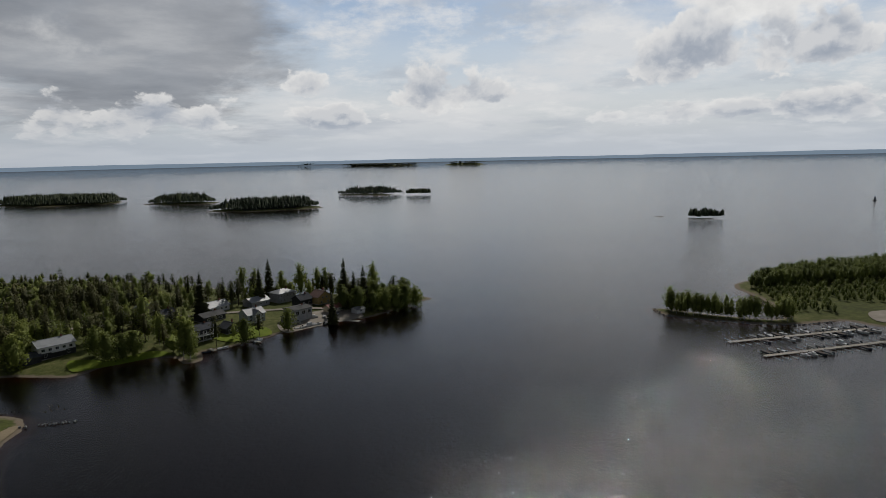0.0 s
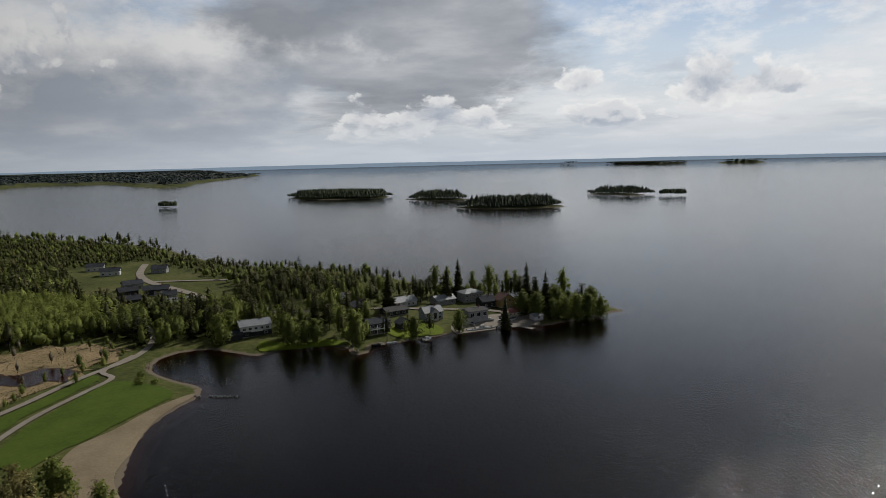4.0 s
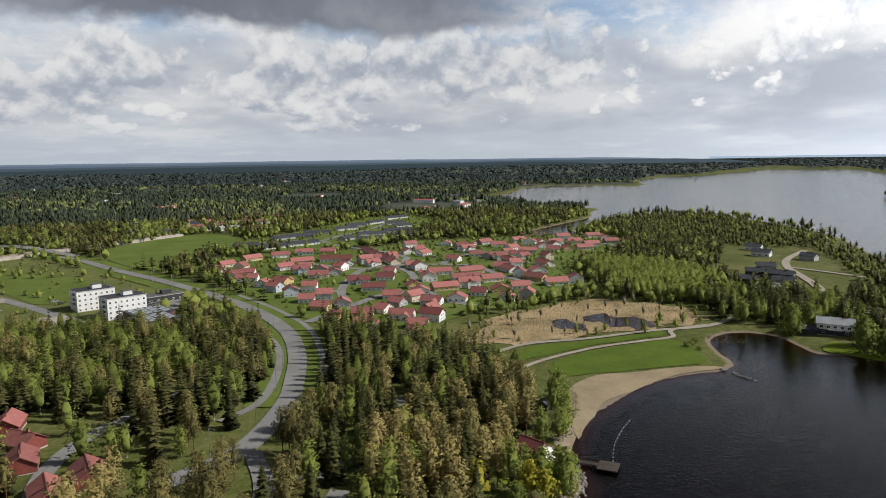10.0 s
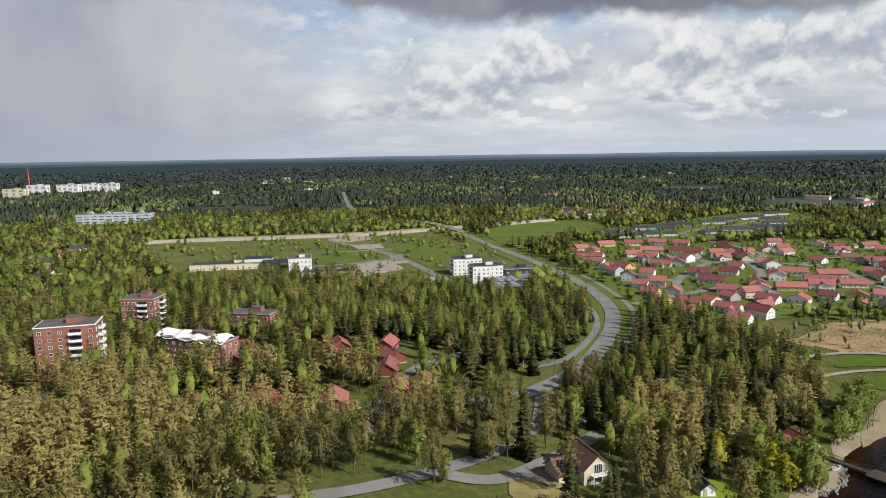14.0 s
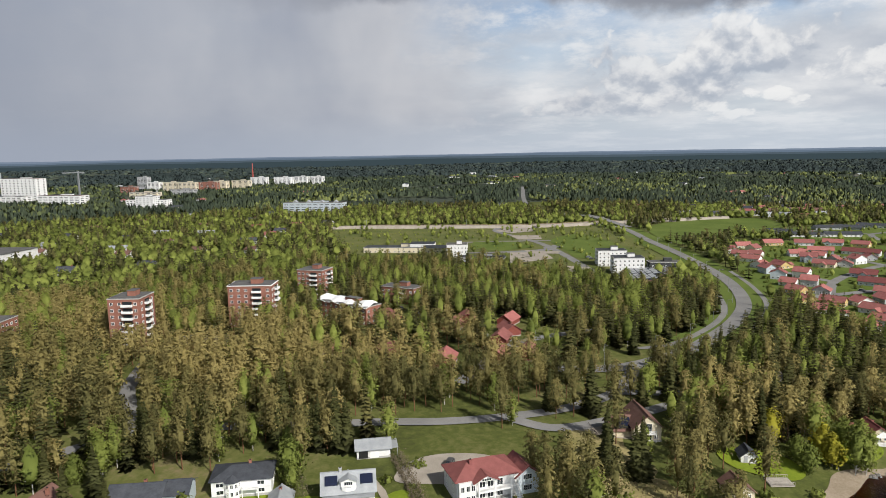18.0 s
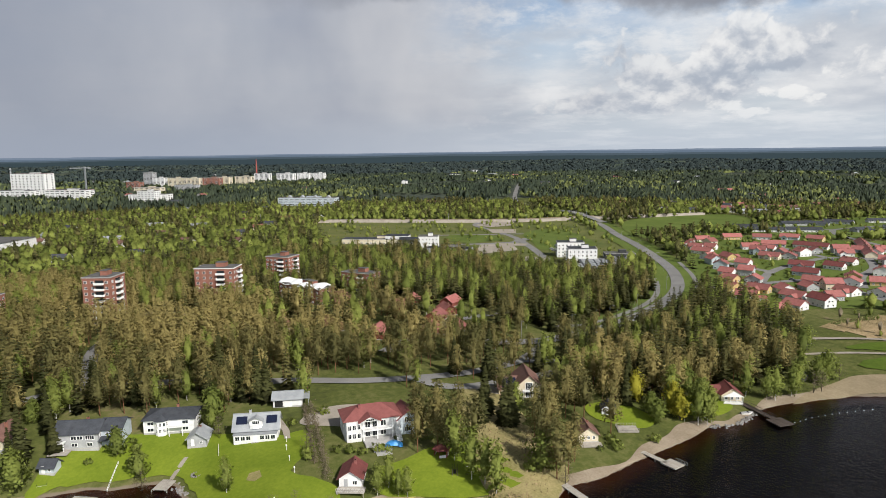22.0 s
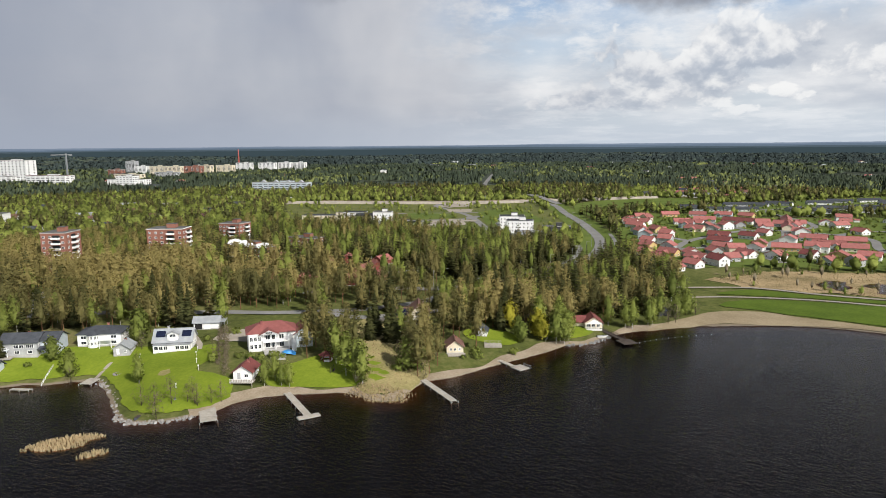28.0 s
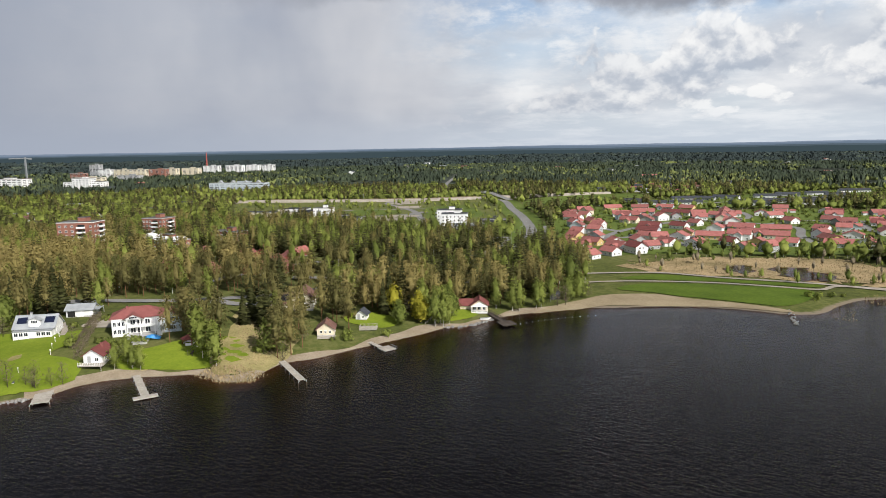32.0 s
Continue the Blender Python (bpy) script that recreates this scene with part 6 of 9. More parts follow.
part("roof", solid("roof", gable_roof(4, 3, 2.3, 0.9, "x", 0.3), [M_GREYTILE]), kb)
TAKEN.append((-114, 134, 4))

# ---- red-roofed village: x, y, length, turn of the ridge ----
ROW_1 = [(-473, -28, 12, 130), (-437, -26, 10, 120), (-422, -16, 11, 94), (-402, -3, 15, 84), (-377, 11, 11, 68), (-504, -11, 17, 130), (-450, -13, 9, 67), (-428, -5, 9, 83),
         (-517, 13, 15, 106), (-531, 34, 16, 93), (-531, 56, 13, 82), (-479, 63, 27, 86), (-474, 34, 19, 104), (-447, 22, 13, 119), (-423, 35, 11, 96), (-444, 38, 9, 84)]
ROW_2 = [(-428, 51, 9, 85), (-404, 49, 14, 87), (-412, 61, 10, 95), (-340, 32, 9, 99), (-353, 44, 9, 80), (-319, 43, 9, 82), (-325, 54, 9, 91), (-296, 52, 10, 68), (-303, 65, 9, 91),
         (-274, 76, 12, 83), (-251, 75, 10, 102), (-265, 98, 13, 69), (-256, 114, 12, 56), (-241, 104, 10, 68), (-223, 99, 9, 77), (-319, 97, 11, 87)]
ROW_3 = [(-552, 136, 12, 109), (-525, 142, 9, 101), (-396, 141, 18, 92), (-396, 165, 20, 106), (-371, 129, 10, 93), (-368, 156, 21, 93), (-348, 115, 9, 99), (-328, 117, 11, 88), (-338, 135, 18, 101),
         (-301, 137, 11, 68), (-296, 120, 12, 61), (-344, 153, 14, 94), (-360, 173, 16, 102), (-315, 154, 9, 68), (-321, 170, 11, 88), (-296, 168, 9, 68), (-329, 186, 12, 89), (-298, 182, 8, 68)]
ROW_4 = [(-337, 214, 15, 93), (-339, 229, 9, 84), (-358, 206, 15, 39), (-396, 196, 16, 16), (-373, 198, 8, 67), (-386, 216, 12, 94), (-412, 193, 10, 67), (-418, 232, 18, 12), (-562, 174, 12, 66),
         (-511, 186, 12, 107), (-566, 215, 16, 122), (-481, 188, 11, 85), (-467, 197, 10, 47), (-542, 224, 14, 83), (-517, 231, 13, 128), (-577, 254, 14, 108), (-548, 258, 12, 65), (-525, 264, 10, 94)]
ROW_5 = [(-494, 240, 15, 80), (-499, 266, 11, 66), (-552, 286, 14, 106), (-585, 306, 13, 89), (-504, 282, 9, 94), (-556, 308, 13, 89), (-506, 300, 15, 94), (-529, 316, 15, 97), (-599, 345, 17, 102),
         (-576, 350, 11, 95), (-548, 345, 13, 89), (-531, 356, 10, 65), (-457, 163, 11, 50), (-496, 142, 13, 140)]
DARK_RED = [(-375, 78, 15, 92), (-347, 87, 16, 89), (-383, 98, 12, 78), (-530, 184, 12, 107)]
rv = random.Random(12)
WALLS = [M_WHITE] * 7 + [M_CREAM, M_GREYWALL, M_BLUEGREY, M_YELLOWWALL]


def village_house(x, y, ln, turn, roof, k):
    wall = rv.choice(WALLS)
    ln = float(ln)
    ln = ln + 0.8 if ln < 16 else ln
    d = 8.2 if ln < 13 else 9.0
    tall = rv.random() < 0.25 and ln < 15
    h, rh = (4.7, 2.6) if tall else (3.1, 2.5)
    cross = ln < 13.5 and rv.random() < 0.5
    n = max(2, int(ln / 3.2))
    us = [(-ln / 2) + ln * (i + 0.5) / n for i in range(n)]
    rows = [("f", us, 0.9), ("b", us[:-1], 0.9), ("l", (-1.8, 1.8), 0.9), ("r", (-1.8, 1.8), 0.9)]
    if tall:
        rows += [("l", (-1.2, 1.2), 3.3), ("r", (-1.2, 1.2), 3.3)]
    names = {M_WHITE: "white", M_CREAM: "cream", M_GREYWALL: "grey", M_BLUEGREY: "pale blue", M_YELLOWWALL: "ochre yellow"}
    tone = "red" if roof is M_TILE else "wine-red"
    size = "two-storey" if tall else ("long single-storey" if ln > 15 else "small single-storey")
    root = house("village_house", x, y, turn, ln, d, h, rh, "y" if cross else "x", wall, roof, f"{size} {names[wall]} house with {tone} tiled roof", "village houses", rows, 1.2, 1.2,
                 stack=(rv.uniform(-0.3, 0.3), 0.08), door=("b", us[-1]))
    if ln >= 11 and not cross and rv.random() < 0.75:
        side, s = rv.choice((-1, 1)), rv.choice((-0.22, 0.0, 0.22)) * ln
        key = ("wing", h, rh, wall.name, roof.name, d)
        if key not in TRIM:
            TRIM[key] = (solid("wing", [gable_body(5, 5, h - 0.3, rh * 0.62, "y")], [wall]), solid("wing_roof", gable_roof(5, 5, h - 0.3, rh * 0.62, "y", 0.5), [roof]))
        part("wing", TRIM[key][0], root, place=pose(s, side * (d / 2 + 0.6), 0))
        part("wing_roof", TRIM[key][1], root, place=pose(s, side * (d / 2 + 0.6), 0))
        part("window", window_mesh(1.8, 1.4), root, place=pose(s, side * (d / 2 + 3.1), 0.8, 0, 0, 0 if side < 0 else 180))
    return root


k = 0
for row in (ROW_1, ROW_2, ROW_3, ROW_4, ROW_5):
    for q in row:
        village_house(*q, M_DARKTILE if k % 17 == 11 else M_TILE, k)
        k += 1
for q in DARK_RED:
    village_house(*q, M_DARKTILE, k)
# further small houses along the lanes
rf = random.Random(44)
lanes = [resample(s, 12.0) for s in VILLAGE_ST]
for _ in range(900):
    lane = rf.choice(lanes)
    i = rf.randrange(len(lane) - 1)
    dx, dy = lane[i + 1] - lane[i]
    a, side = math.atan2(dy, dx), rf.choice((-1, 1))
    off = rf.choice((11.0, 11.5, 26.0, 27.5))
    x, y = lane[i][0] - math.sin(a) * off * side, lane[i][1] + math.cos(a) * off * side
    ln = rf.choice((9, 10, 11))
    if not inside(VILLAGE, x, y)[0] or float(off_line(VILLAGE, x, y, True)[0]) < 9:
        continue
    if min(math.dist((x, y), t[:2]) - t[2] for t in TAKEN) < 5.6 or min(float(off_line(l, x, y)[0]) - w / 2 for ls in ROADS.values() for l, w in ls) < 6:
        continue
    village_house(x, y, ln, math.degrees(a) + rf.choice((0, 90)) + rf.uniform(-8, 8), M_DARKTILE if rf.random() < 0.08 else M_TILE, k)
    k += 1
    if k > 108:
        break
# two long terraces climbing the lane
for x, y in ((-513, 96), (-467, 107)):
    for j in range(3):
        a = radians(14)
        house("terrace_house", x + (j - 1) * 14 * math.cos(a), y + (j - 1) * 14 * math.sin(a), 14, 13.9, 9, 3.0, 2.6, "x", M_CREAM, M_TILE, "cream terraced house with red tiled roof", "terraced houses",
              [("f", (-4.5, -1.5, 1.5, 4.5), 0.9), ("b", (-4, 0, 4), 0.9)], 1.2, 1.2)
# sheds and carports between the houses
me_shed = solid("body", [gable_body(4.5, 3.5, 2.2, 1.0, "x")], [M_WHITE])
me_sroof = solid("roof", gable_roof(4.5, 3.5, 2.2, 1.0, "x", 0.35), [M_TILE])
shed0 = None
for i, q in enumerate(ROW_1[::2] + ROW_2[::2] + ROW_3[::2] + ROW_4[::2] + ROW_5[::2]):
    a = radians(q[3])
    u, w_ = rv.choice((-1, 1)) * (q[2] / 2 + 4.5), rv.uniform(-4, 4)
    x, y = q[0] + math.cos(a) * u - math.sin(a) * w_, q[1] + math.sin(a) * u + math.cos(a) * w_
    if min(math.dist((x, y), t[:2]) - t[2] for t in TAKEN) < 2 or min(float(off_line(l, x, y)[0]) - w for ls in ROADS.values() for l, w in ls) < 0:
        continue
    s = thing("garden_shed", x, y, q[3], "small white shed with red roof", "shed", "village sheds")
    part("body", me_shed, s)
    part("roof", me_sroof, s)
    TAKEN.append((x, y, 3.5))

# ---- dark-roofed terraces ----
DARK_ROWS = [(-602, -27, 24, 107), (-585, 0, 30, 115), (-605, 30, 34, 120), (-670, 5, 27, 128), (-684, 27, 23, 91), (-719, 42, 30, 86), (-640, 76, 18, 142), (-629, 102, 30, 104), (-683, 107, 34, 103),
             (-719, 140, 36, 104), (-762, 78, 30, 120), (-804, 93, 28, 109), (-836, 120, 30, 134), (-898, 155, 40, 128), (-776, 151, 26, 118), (-667, 144, 34, 115), (-817, 146, 25, 107)]
for x, y, ln, turn in DARK_ROWS:
    n = max(2, int(ln / 4))
    us = [(-ln / 2) + ln * (i + 0.5) / n for i in range(n)]
    house("terrace_house", x, y, turn, float(ln), 10, 3.0, 2.2, "x", rv.choice((M_WHITE, M_GREYWALL, M_WHITE)), M_GREYTILE, "long terraced house with dark grey roof", "dark terraces", [("f", us, 0.8), ("b", us, 0.8)], 1.5, 1.3)

# ---- houses on the wooded point ----
PT = "lakeside houses on the point"
p1 = house("villa", -181, 306, 50, 16, 10, 5.6, 2.2, "x", M_WHITE, M_LIGHTROOF, "white two-storey villa with pale grey roof on the point", PT, [("f", (-6, -3, 0, 3, 6), 3.3), ("f", (-5, 5), 0.8), ("r", (-2.5, 2.5), 3.3), ("r", (-2.5, 2.5), 0.8)], 1.6, 1.4)
part("dark_base", solid("dark_base", [box(16.2, 10.2, 2.6, 0, 0, 0)], [M_BLACKWALL]), p1, "dark stained lower storey")
part("side_wing", solid("side_wing", [gable_body(9, 7, 2.8, 1.4, "x")], [M_BLACKWALL]), p1, "low dark annexe", pose(-12, -3, -0.5))
part("wing_roof", solid("wing_roof", gable_roof(9, 7, 2.8, 1.4, "x"), [M_GREYTILE]), p1, place=pose(-12, -3, -0.5))
part("balcony", solid("balcony", [box(6, 2, 0.25, 0, 0, 2.7)], [M_FRAME]), p1, place=pose(0, -6, 0))
railing(p1, 6, 0, -7, 2.95)
house("garage", -202, 340, 50, 10, 7, 2.8, 1.5, "x", M_WHITE, M_LIGHTROOF, "pale garage with light grey roof", PT, [("f", (-2, 2), 1)], 1.0, 1.0, stack=None, category="garage")
house("cottage", -172, 386, 60, 9, 8, 3.2, 2.5, "y", M_CREAM, M_LIGHTROOF, "cream cottage with pale roof among trees", PT, [("f", (-2, 2), 1), ("r", (-2, 2), 1)])
house("cottage", -155, 370, 55, 11, 8, 3.0, 2.2, "x", M_GREYWALL, M_GREYTILE, "grey cottage with dark roof among trees", PT, [("f", (-3, 0, 3), 1)])
pb = house("villa", -121, 330, 52, 12, 9, 5.6, 1.8, "x", M_BLACKWALL, M_GREYTILE, "black two-storey villa by the water", PT, [("f", (-4, 0, 4), 3.3), ("f", (-4, 0, 4), 0.8), ("r", (-2, 2), 3.3)], 2.0, 1.5)
part("balcony", solid("balcony", [box(12, 2.2, 0.22, 0, 0, 2.8)] + [box(0.2, 0.2, 5.5, q, -0.9, -0.2) for q in (-5.8, -2, 2, 5.8)], [M_FRAME]), pb, place=pose(0, -5.6, 0))
railing(pb, 12, 0, -6.6, 3.0)
house("cottage", -110, 342, 52, 8, 7, 3.2, 2.2, "y", M_BLACKWALL, M_GREYTILE, "small black cottage by the water", PT, [("f", (-2, 2), 1)])
house("house", -133, 388, 55, 15, 9, 3.2, 2.4, "x", M_WHITE, M_LIGHTROOF, "white house with pale roof on the point", PT, [("f", (-5, -2, 2, 5), 1)])
house("house", -128, 366, 55, 14, 9, 3.0, 1.6, "x", M_BLACKWALL, M_FELT, "long dark house with low roof", PT, [("f", (-4, 0, 4), 1)], 1.8, 1.2)
bw = house("villa", -104, 364, 50, 11, 8.5, 4.6, 2.6, "x", M_BLUEGREY, M_LIGHTROOF, "pale blue house with grey roof above a lawn", PT, [("f", (-3.6, 3.6), 0.8), ("f", (-3.6, 3.6), 3.0), ("l", (0,), 3.0)], 1.6, 1.4)
part("gable", solid("gable", [gable_body(4.4, 5, 4.6, 2.2, "y")], [M_WHITE]), bw, place=pose(0, -3.4, 0))
part("gable_roof", solid("gable_roof", gable_roof(4.4, 5, 4.6, 2.2, "y", 0.4), [M_LIGHTROOF]), bw, place=pose(0, -3.4, 0))
part("gable_window", window_mesh(2.2, 3.6, None, 2), bw, place=pose(0, -5.91, 1.0))
house("house", -112, 402, 52, 13, 9, 3.2, 2.0, "x", M_GREYWALL, M_LIGHTROOF, "grey house with pale roof", PT, [("f", (-4, 0, 4), 1)])
g2 = house("villa", -99, 415, 52, 13, 10, 6.0, 2.0, "x", M_GREYWALL, M_LIGHTROOF, "tall grey villa with hipped roof", PT, [("f", (-5, -2.5, 0, 2.5, 5), 3.6), ("f", (-5, -2.5, 2.5, 5), 0.8), ("r", (-2.5, 2.5), 3.6)], 1.2, 1.5, hip=True)
g3 = house("boathouse", -80, 370, 50, 12, 10, 6.4, 0.8, "x", M_GREYWALL, M_FELT, "grey modern boathouse with large windows", PT, [("f", (-4, 0, 4), 3.4), ("r", (-2.5, 2.5), 3.4), ("r", (-2.5, 2.5), 0.8)], 2.4, 2.2)
part("annexe", solid("annexe", [box(6, 7, 4.6, 0, 0, -1.2), box(6.4, 7.4, 0.25, 0, 0, 3.4, 1)], [M_CONCRETE, M_FELT]), g3, place=pose(-8, -2.5, 0))
house("house", -84, 402, 50, 9, 8, 4.0, 2.4, "x", M_BLACKWALL, M_GREYTILE, "dark house with dark roof", PT, [("f", (-2, 2), 1)])
oc = house("house", -74, 407, 50, 10, 8.5, 4.8, 3.0, "y", M_YELLOWWALL, M_BROWNTILE, "ochre house with brown roof", PT, [("f", (-2.6, 2.6), 0.9), ("f", (-1.5, 1.5), 3.6), ("r", (-2, 2), 0.9)])
house("boathouse", -63, 386, 50, 9, 6, 2.8, 1.6, "x", M_CREAM, M_TILE, "low cream boathouse with red roof", PT, [("f", (-2.5, 0, 2.5), 1)], stack=None)
house("boathouse", -48, 384, 50, 6, 5, 2.6, 1.0, "x", M_WHITE, M_LIGHTROOF, "small white wooden boathouse on the quay", PT, [("f", (0,), 1)], stack=None)
for x, y, t, ln, wall, roof in ((-330, 362, 60, 12, M_BLACKWALL, M_GREYTILE), (-349, 384, 60, 13, M_GREYWALL, M_GREYTILE), (-314, 372, 40, 16, M_BLACKWALL, M_GREYTILE), (-292, 358, 45, 13, M_GREYWALL, M_GREYTILE),
                                (-268, 342, 45, 14, M_GREYWALL, M_LIGHTROOF), (-304, 340, 50, 12, M_BLACKWALL, M_GREYTILE), (-462, 450, 40, 14, M_WHITE, M_GREYTILE), (-424, 432, 40, 15, M_WHITE, M_GREYTILE), (-390, 452, 30, 12, M_GREYWALL, M_GREYTILE)):
    house("house", x, y, t, float(ln), 9, 4.2, 2.2, "x", wall, roof, ("dark" if wall is M_BLACKWALL else "pale") + " modern house with grey roof on the point", PT, [("f", (-ln / 3, 0, ln / 3), 0.9), ("r", (-2, 2), 2.6)], 1.6, 1.4)


# ---- flats and public buildings ----
def block(name, x, y, rz, w, d, floors, wall, label, cols=5, side_cols=3, fh=2.9, balconies="", group="", roof=None, category="apartment building", ww=1.5, wh=1.35, trim=None, back=False):
    """A flat-roofed block with a window to each bay and storey, and stacks of balconies."""
    root = thing(name, x, y, rz, label, category, group)
    TAKEN.append((x, y, math.hypot(w, d) * 0.5 + 1.5))
    h = floors * fh + 0.8
    part("body", solid("body", [box(w, d, h + 2, 0, 0, -2)], [wall]), root)
    part("roof", solid("roof", [box(w + 0.5, d + 0.5, 0.35, 0, 0, h), box(w - 0.4, d - 0.4, 0.12, 0, 0, h + 0.35, 1)], [trim or M_CONCRETE, roof or M_FELT]), root)
    part("lift_house", solid("lift_house", [box(w * 0.24, d * 0.35, 2.4, w * 0.1, 0, h + 0.4), box(w * 0.26, d * 0.38, 0.2, w * 0.1, 0, h + 2.8, 1)], [wall, M_FELT]), root)
    for fl in range(floors):
        z = 0.9 + fl * fh
        for face, n, ln in (("f", cols, w), ("l", side_cols, d), ("r", side_cols, d)) + ((("b", cols, w),) if back else ()):
            for i in range(n):
                u = -ln / 2 + ln * (i + 0.5) / n
                if face in balconies and i in (n - 2, n - 3 if n > 4 else n - 2):
                    continue
                part("window", window_mesh(ww, wh), root, place=wall_place(face, w, d, u, z))
        for face in balconies:
            n, ln = (cols, w) if face in "fb" else (side_cols, d)
            u = -ln / 2 + ln * (n - 1.5 - (0.5 if n > 4 else 0)) / n
            if fl > 0:
                me = TRIM.setdefault("balcony", solid("balcony", [box(4.6, 1.5, 0.2, 0, -0.75, 0), box(4.6, 0.1, 1.0, 0, -1.5, 0.1), box(0.1, 1.5, 1.0, -2.25, -0.75, 0.1), box(0.1, 1.5, 1.0, 2.25, -0.75, 0.1)], [M_FRAME]))
                b = part("balcony", me, root, place=wall_place(face, w, d, u, fl * fh + 0.4))
                part("glazing", TRIM.setdefault("glazing", solid("glazing", [box(4.2, 0.06, 2.0, 0, -0.08, 0)], [M_GLASS])), root, place=wall_place(face, w, d, u, fl * fh + 0.6))
    return root


BR = "brick flats in the pine wood"
block("apartment_building", 20, -154.7, 128, 14, 15, 8, M_BRICK, "eight-storey red brick flats with grey balconies", 4, 3, balconies="fr", group=BR)
block("apartment_building", -40, -148, 128, 22, 14, 7, M_BRICK, "red brick flats with white balcony stacks", 6, 4, balconies="fr", group=BR, trim=M_FRAME)
block("apartment_building", -108, -180, 110, 17, 14, 6, M_BRICK, "six-storey red brick flats with dark recesses", 6, 4, balconies="fr", group=BR)
block("apartment_building", -130, -128, 100, 23, 11, 3, M_BRICK, "three-storey red brick flats with blue balcony panels", 6, 3, balconies="f", group=BR)
block("apartment_building", 58, -216, 128, 20, 13, 5, M_BRICK, "red brick flats with dark flat roof", 5, 4, balconies="f", group=BR)
tb = block("apartment_building", -76, -116, 90, 36, 11, 3, M_BRICK, "low brick flats under a white roof tarpaulin", 9, 3, group=BR)
rt = np.random.default_rng(8)
tv, tf = [], []
for i in range(19):
    for j in range(5):
        tv.append(((i - 9) * 2.05, (j - 2) * 3.0, 9.9 + (1.9 if j == 2 else 1.0 if j in (1, 3) else -0.6) + rt.uniform(-0.35, 0.35) + 0.6 * math.sin(i * 1.3)))
for i in range(18):
    for j in range(4):
        tf.append((i * 5 + j, i * 5 + j + 5, i * 5 + j + 6, i * 5 + j + 1))
part("roof_tarpaulin", solid("roof_tarpaulin", [(tv, tf, 0)], [M_TARP]), tb, "rumpled white roof tarpaulin")
lg = thing("car_shelter", 2, -128, 128, "low grey-roofed garage row by the flats", "garage", BR)
part("body", solid("body", [box(26, 12, 4, 0, 0, -1)], [M_BRICK]), lg)
part("roof", solid("roof", [box(26.6, 12.6, 0.4, 0, 0, 3)], [M_FELT]), lg)
TAKEN.append((2, -128, 14))
for x, y, t, ln, wd in ((-46, -28, 30, 12, 9), (-95, -62, 20, 11, 8), (-112, -66, 40, 10, 8), (-106, -36, 60, 10, 8), (-90, -30, 20, 11, 8), (-66, -14, 25, 13, 8), (-78, -8, 25, 12, 8), (-40, -52, 70, 11, 8), (-20, -66, 30, 10, 8), (-124, -48, 10, 11, 8)):
    house("cottage", x, y, t, float(ln), wd, 2.9, 2.6, "x", rv.choice((M_REDWALL, M_CREAM, M_REDWALL)), M_TILE, "single-storey cottage with red roof in the pine wood", "cottages in the wood", [("f", (-3, 0, 3), 0.9), ("l", (-2, 2), 0.9)])
house("house", -138, -128, 20, 10.0, 9, 4.4, 3.0, "x", M_CREAM, M_TILE, "cream house with red roof beside the flats", "cottages in the wood", [("f", (-3, 0, 3), 0.9), ("l", (-2, 2), 0.9)])
for x, y, ln in ((-93, -103, 22), (-79, -94, 14)):
    c = thing("car_shelter", x, y, 60, "low red-roofed car shelter", "car shelter")
    part("roof", solid("roof", [box(ln, 6.5, 0.3, 0, 0, 2.6)], [M_TILE]), c)
    part("body", solid("body", [box(ln, 0.2, 2.6, 0, 3, 0), box(0.2, 6, 2.6, -ln / 2 + 0.1, 0, 0), box(0.2, 6, 2.6, ln / 2 - 0.1, 0, 0)], [M_REDWALL]), c)
    for i in range(4):
        part("post", TRIM.setdefault("post", solid("post", [box(0.16, 0.16, 2.6)], [M_REDWALL])), c, place=pose(-ln / 2 + ln * (i + 0.5) / 4, -3, 0))
    TAKEN.append((x, y, ln * 0.5 + 2))

WT = "new white flats"
block("apartment_building", -329, -87, 125, 22, 14, 4, M_WHITE, "four-storey new white flats with grey roof", 7, 4, balconies="l", group=WT, roof=M_GREYTILE, ww=1.2)
block("apartment_building", -303, -62, 125, 22, 14, 4, M_WHITE, "four-storey new white flats beside the car park", 7, 4, balconies="l", group=WT, roof=M_GREYTILE, ww=1.2)
dk = block("low_building", -344, -50, 125, 24, 12, 1, M_BLACKWALL, "low dark service building with flat roof", 5, 2, fh=3.4, category="building")
for x, y in ((-272, -38), (-291, -45)):
    c = thing("supermarket", x, y, 35, "low hall with grey roof and roof panels", "hall")
    part("body", solid("body", [box(20, 22, 6, 0, 0, -1)], [M_BROWNTILE]), c)
    part("roof", solid("roof", [box(20.6, 22.6, 0.4, 0, 0, 5)], [M_GREYTILE]), c)
    for i in range(3):
        for j in range(4):
            part("roof_panel", TRIM.setdefault("roof_panel", solid("roof_panel", [box(4.8, 3.6, 0.2, 0, 0, 0)], [M_LIGHTROOF])), c, place=pose(-6 + 6 * i, -7.5 + 5 * j, 5.5, 8, 0, 0))
    TAKEN.append((x, y, 15))
sc = block("school", -290, -272, 123, 70, 16, 1, M_CREAM, "long low school with dark grey roofs", 16, 3, fh=4.2, category="school", roof=M_GREYTILE)
part("upper_hall", solid("upper_hall", [box(22, 14, 3.0, 0, 0, 5.2), box(22.6, 14.6, 0.4, 0, 0, 8.2, 1)], [M_WHITE, M_GREYTILE]), sc, place=pose(18, 2, 0))
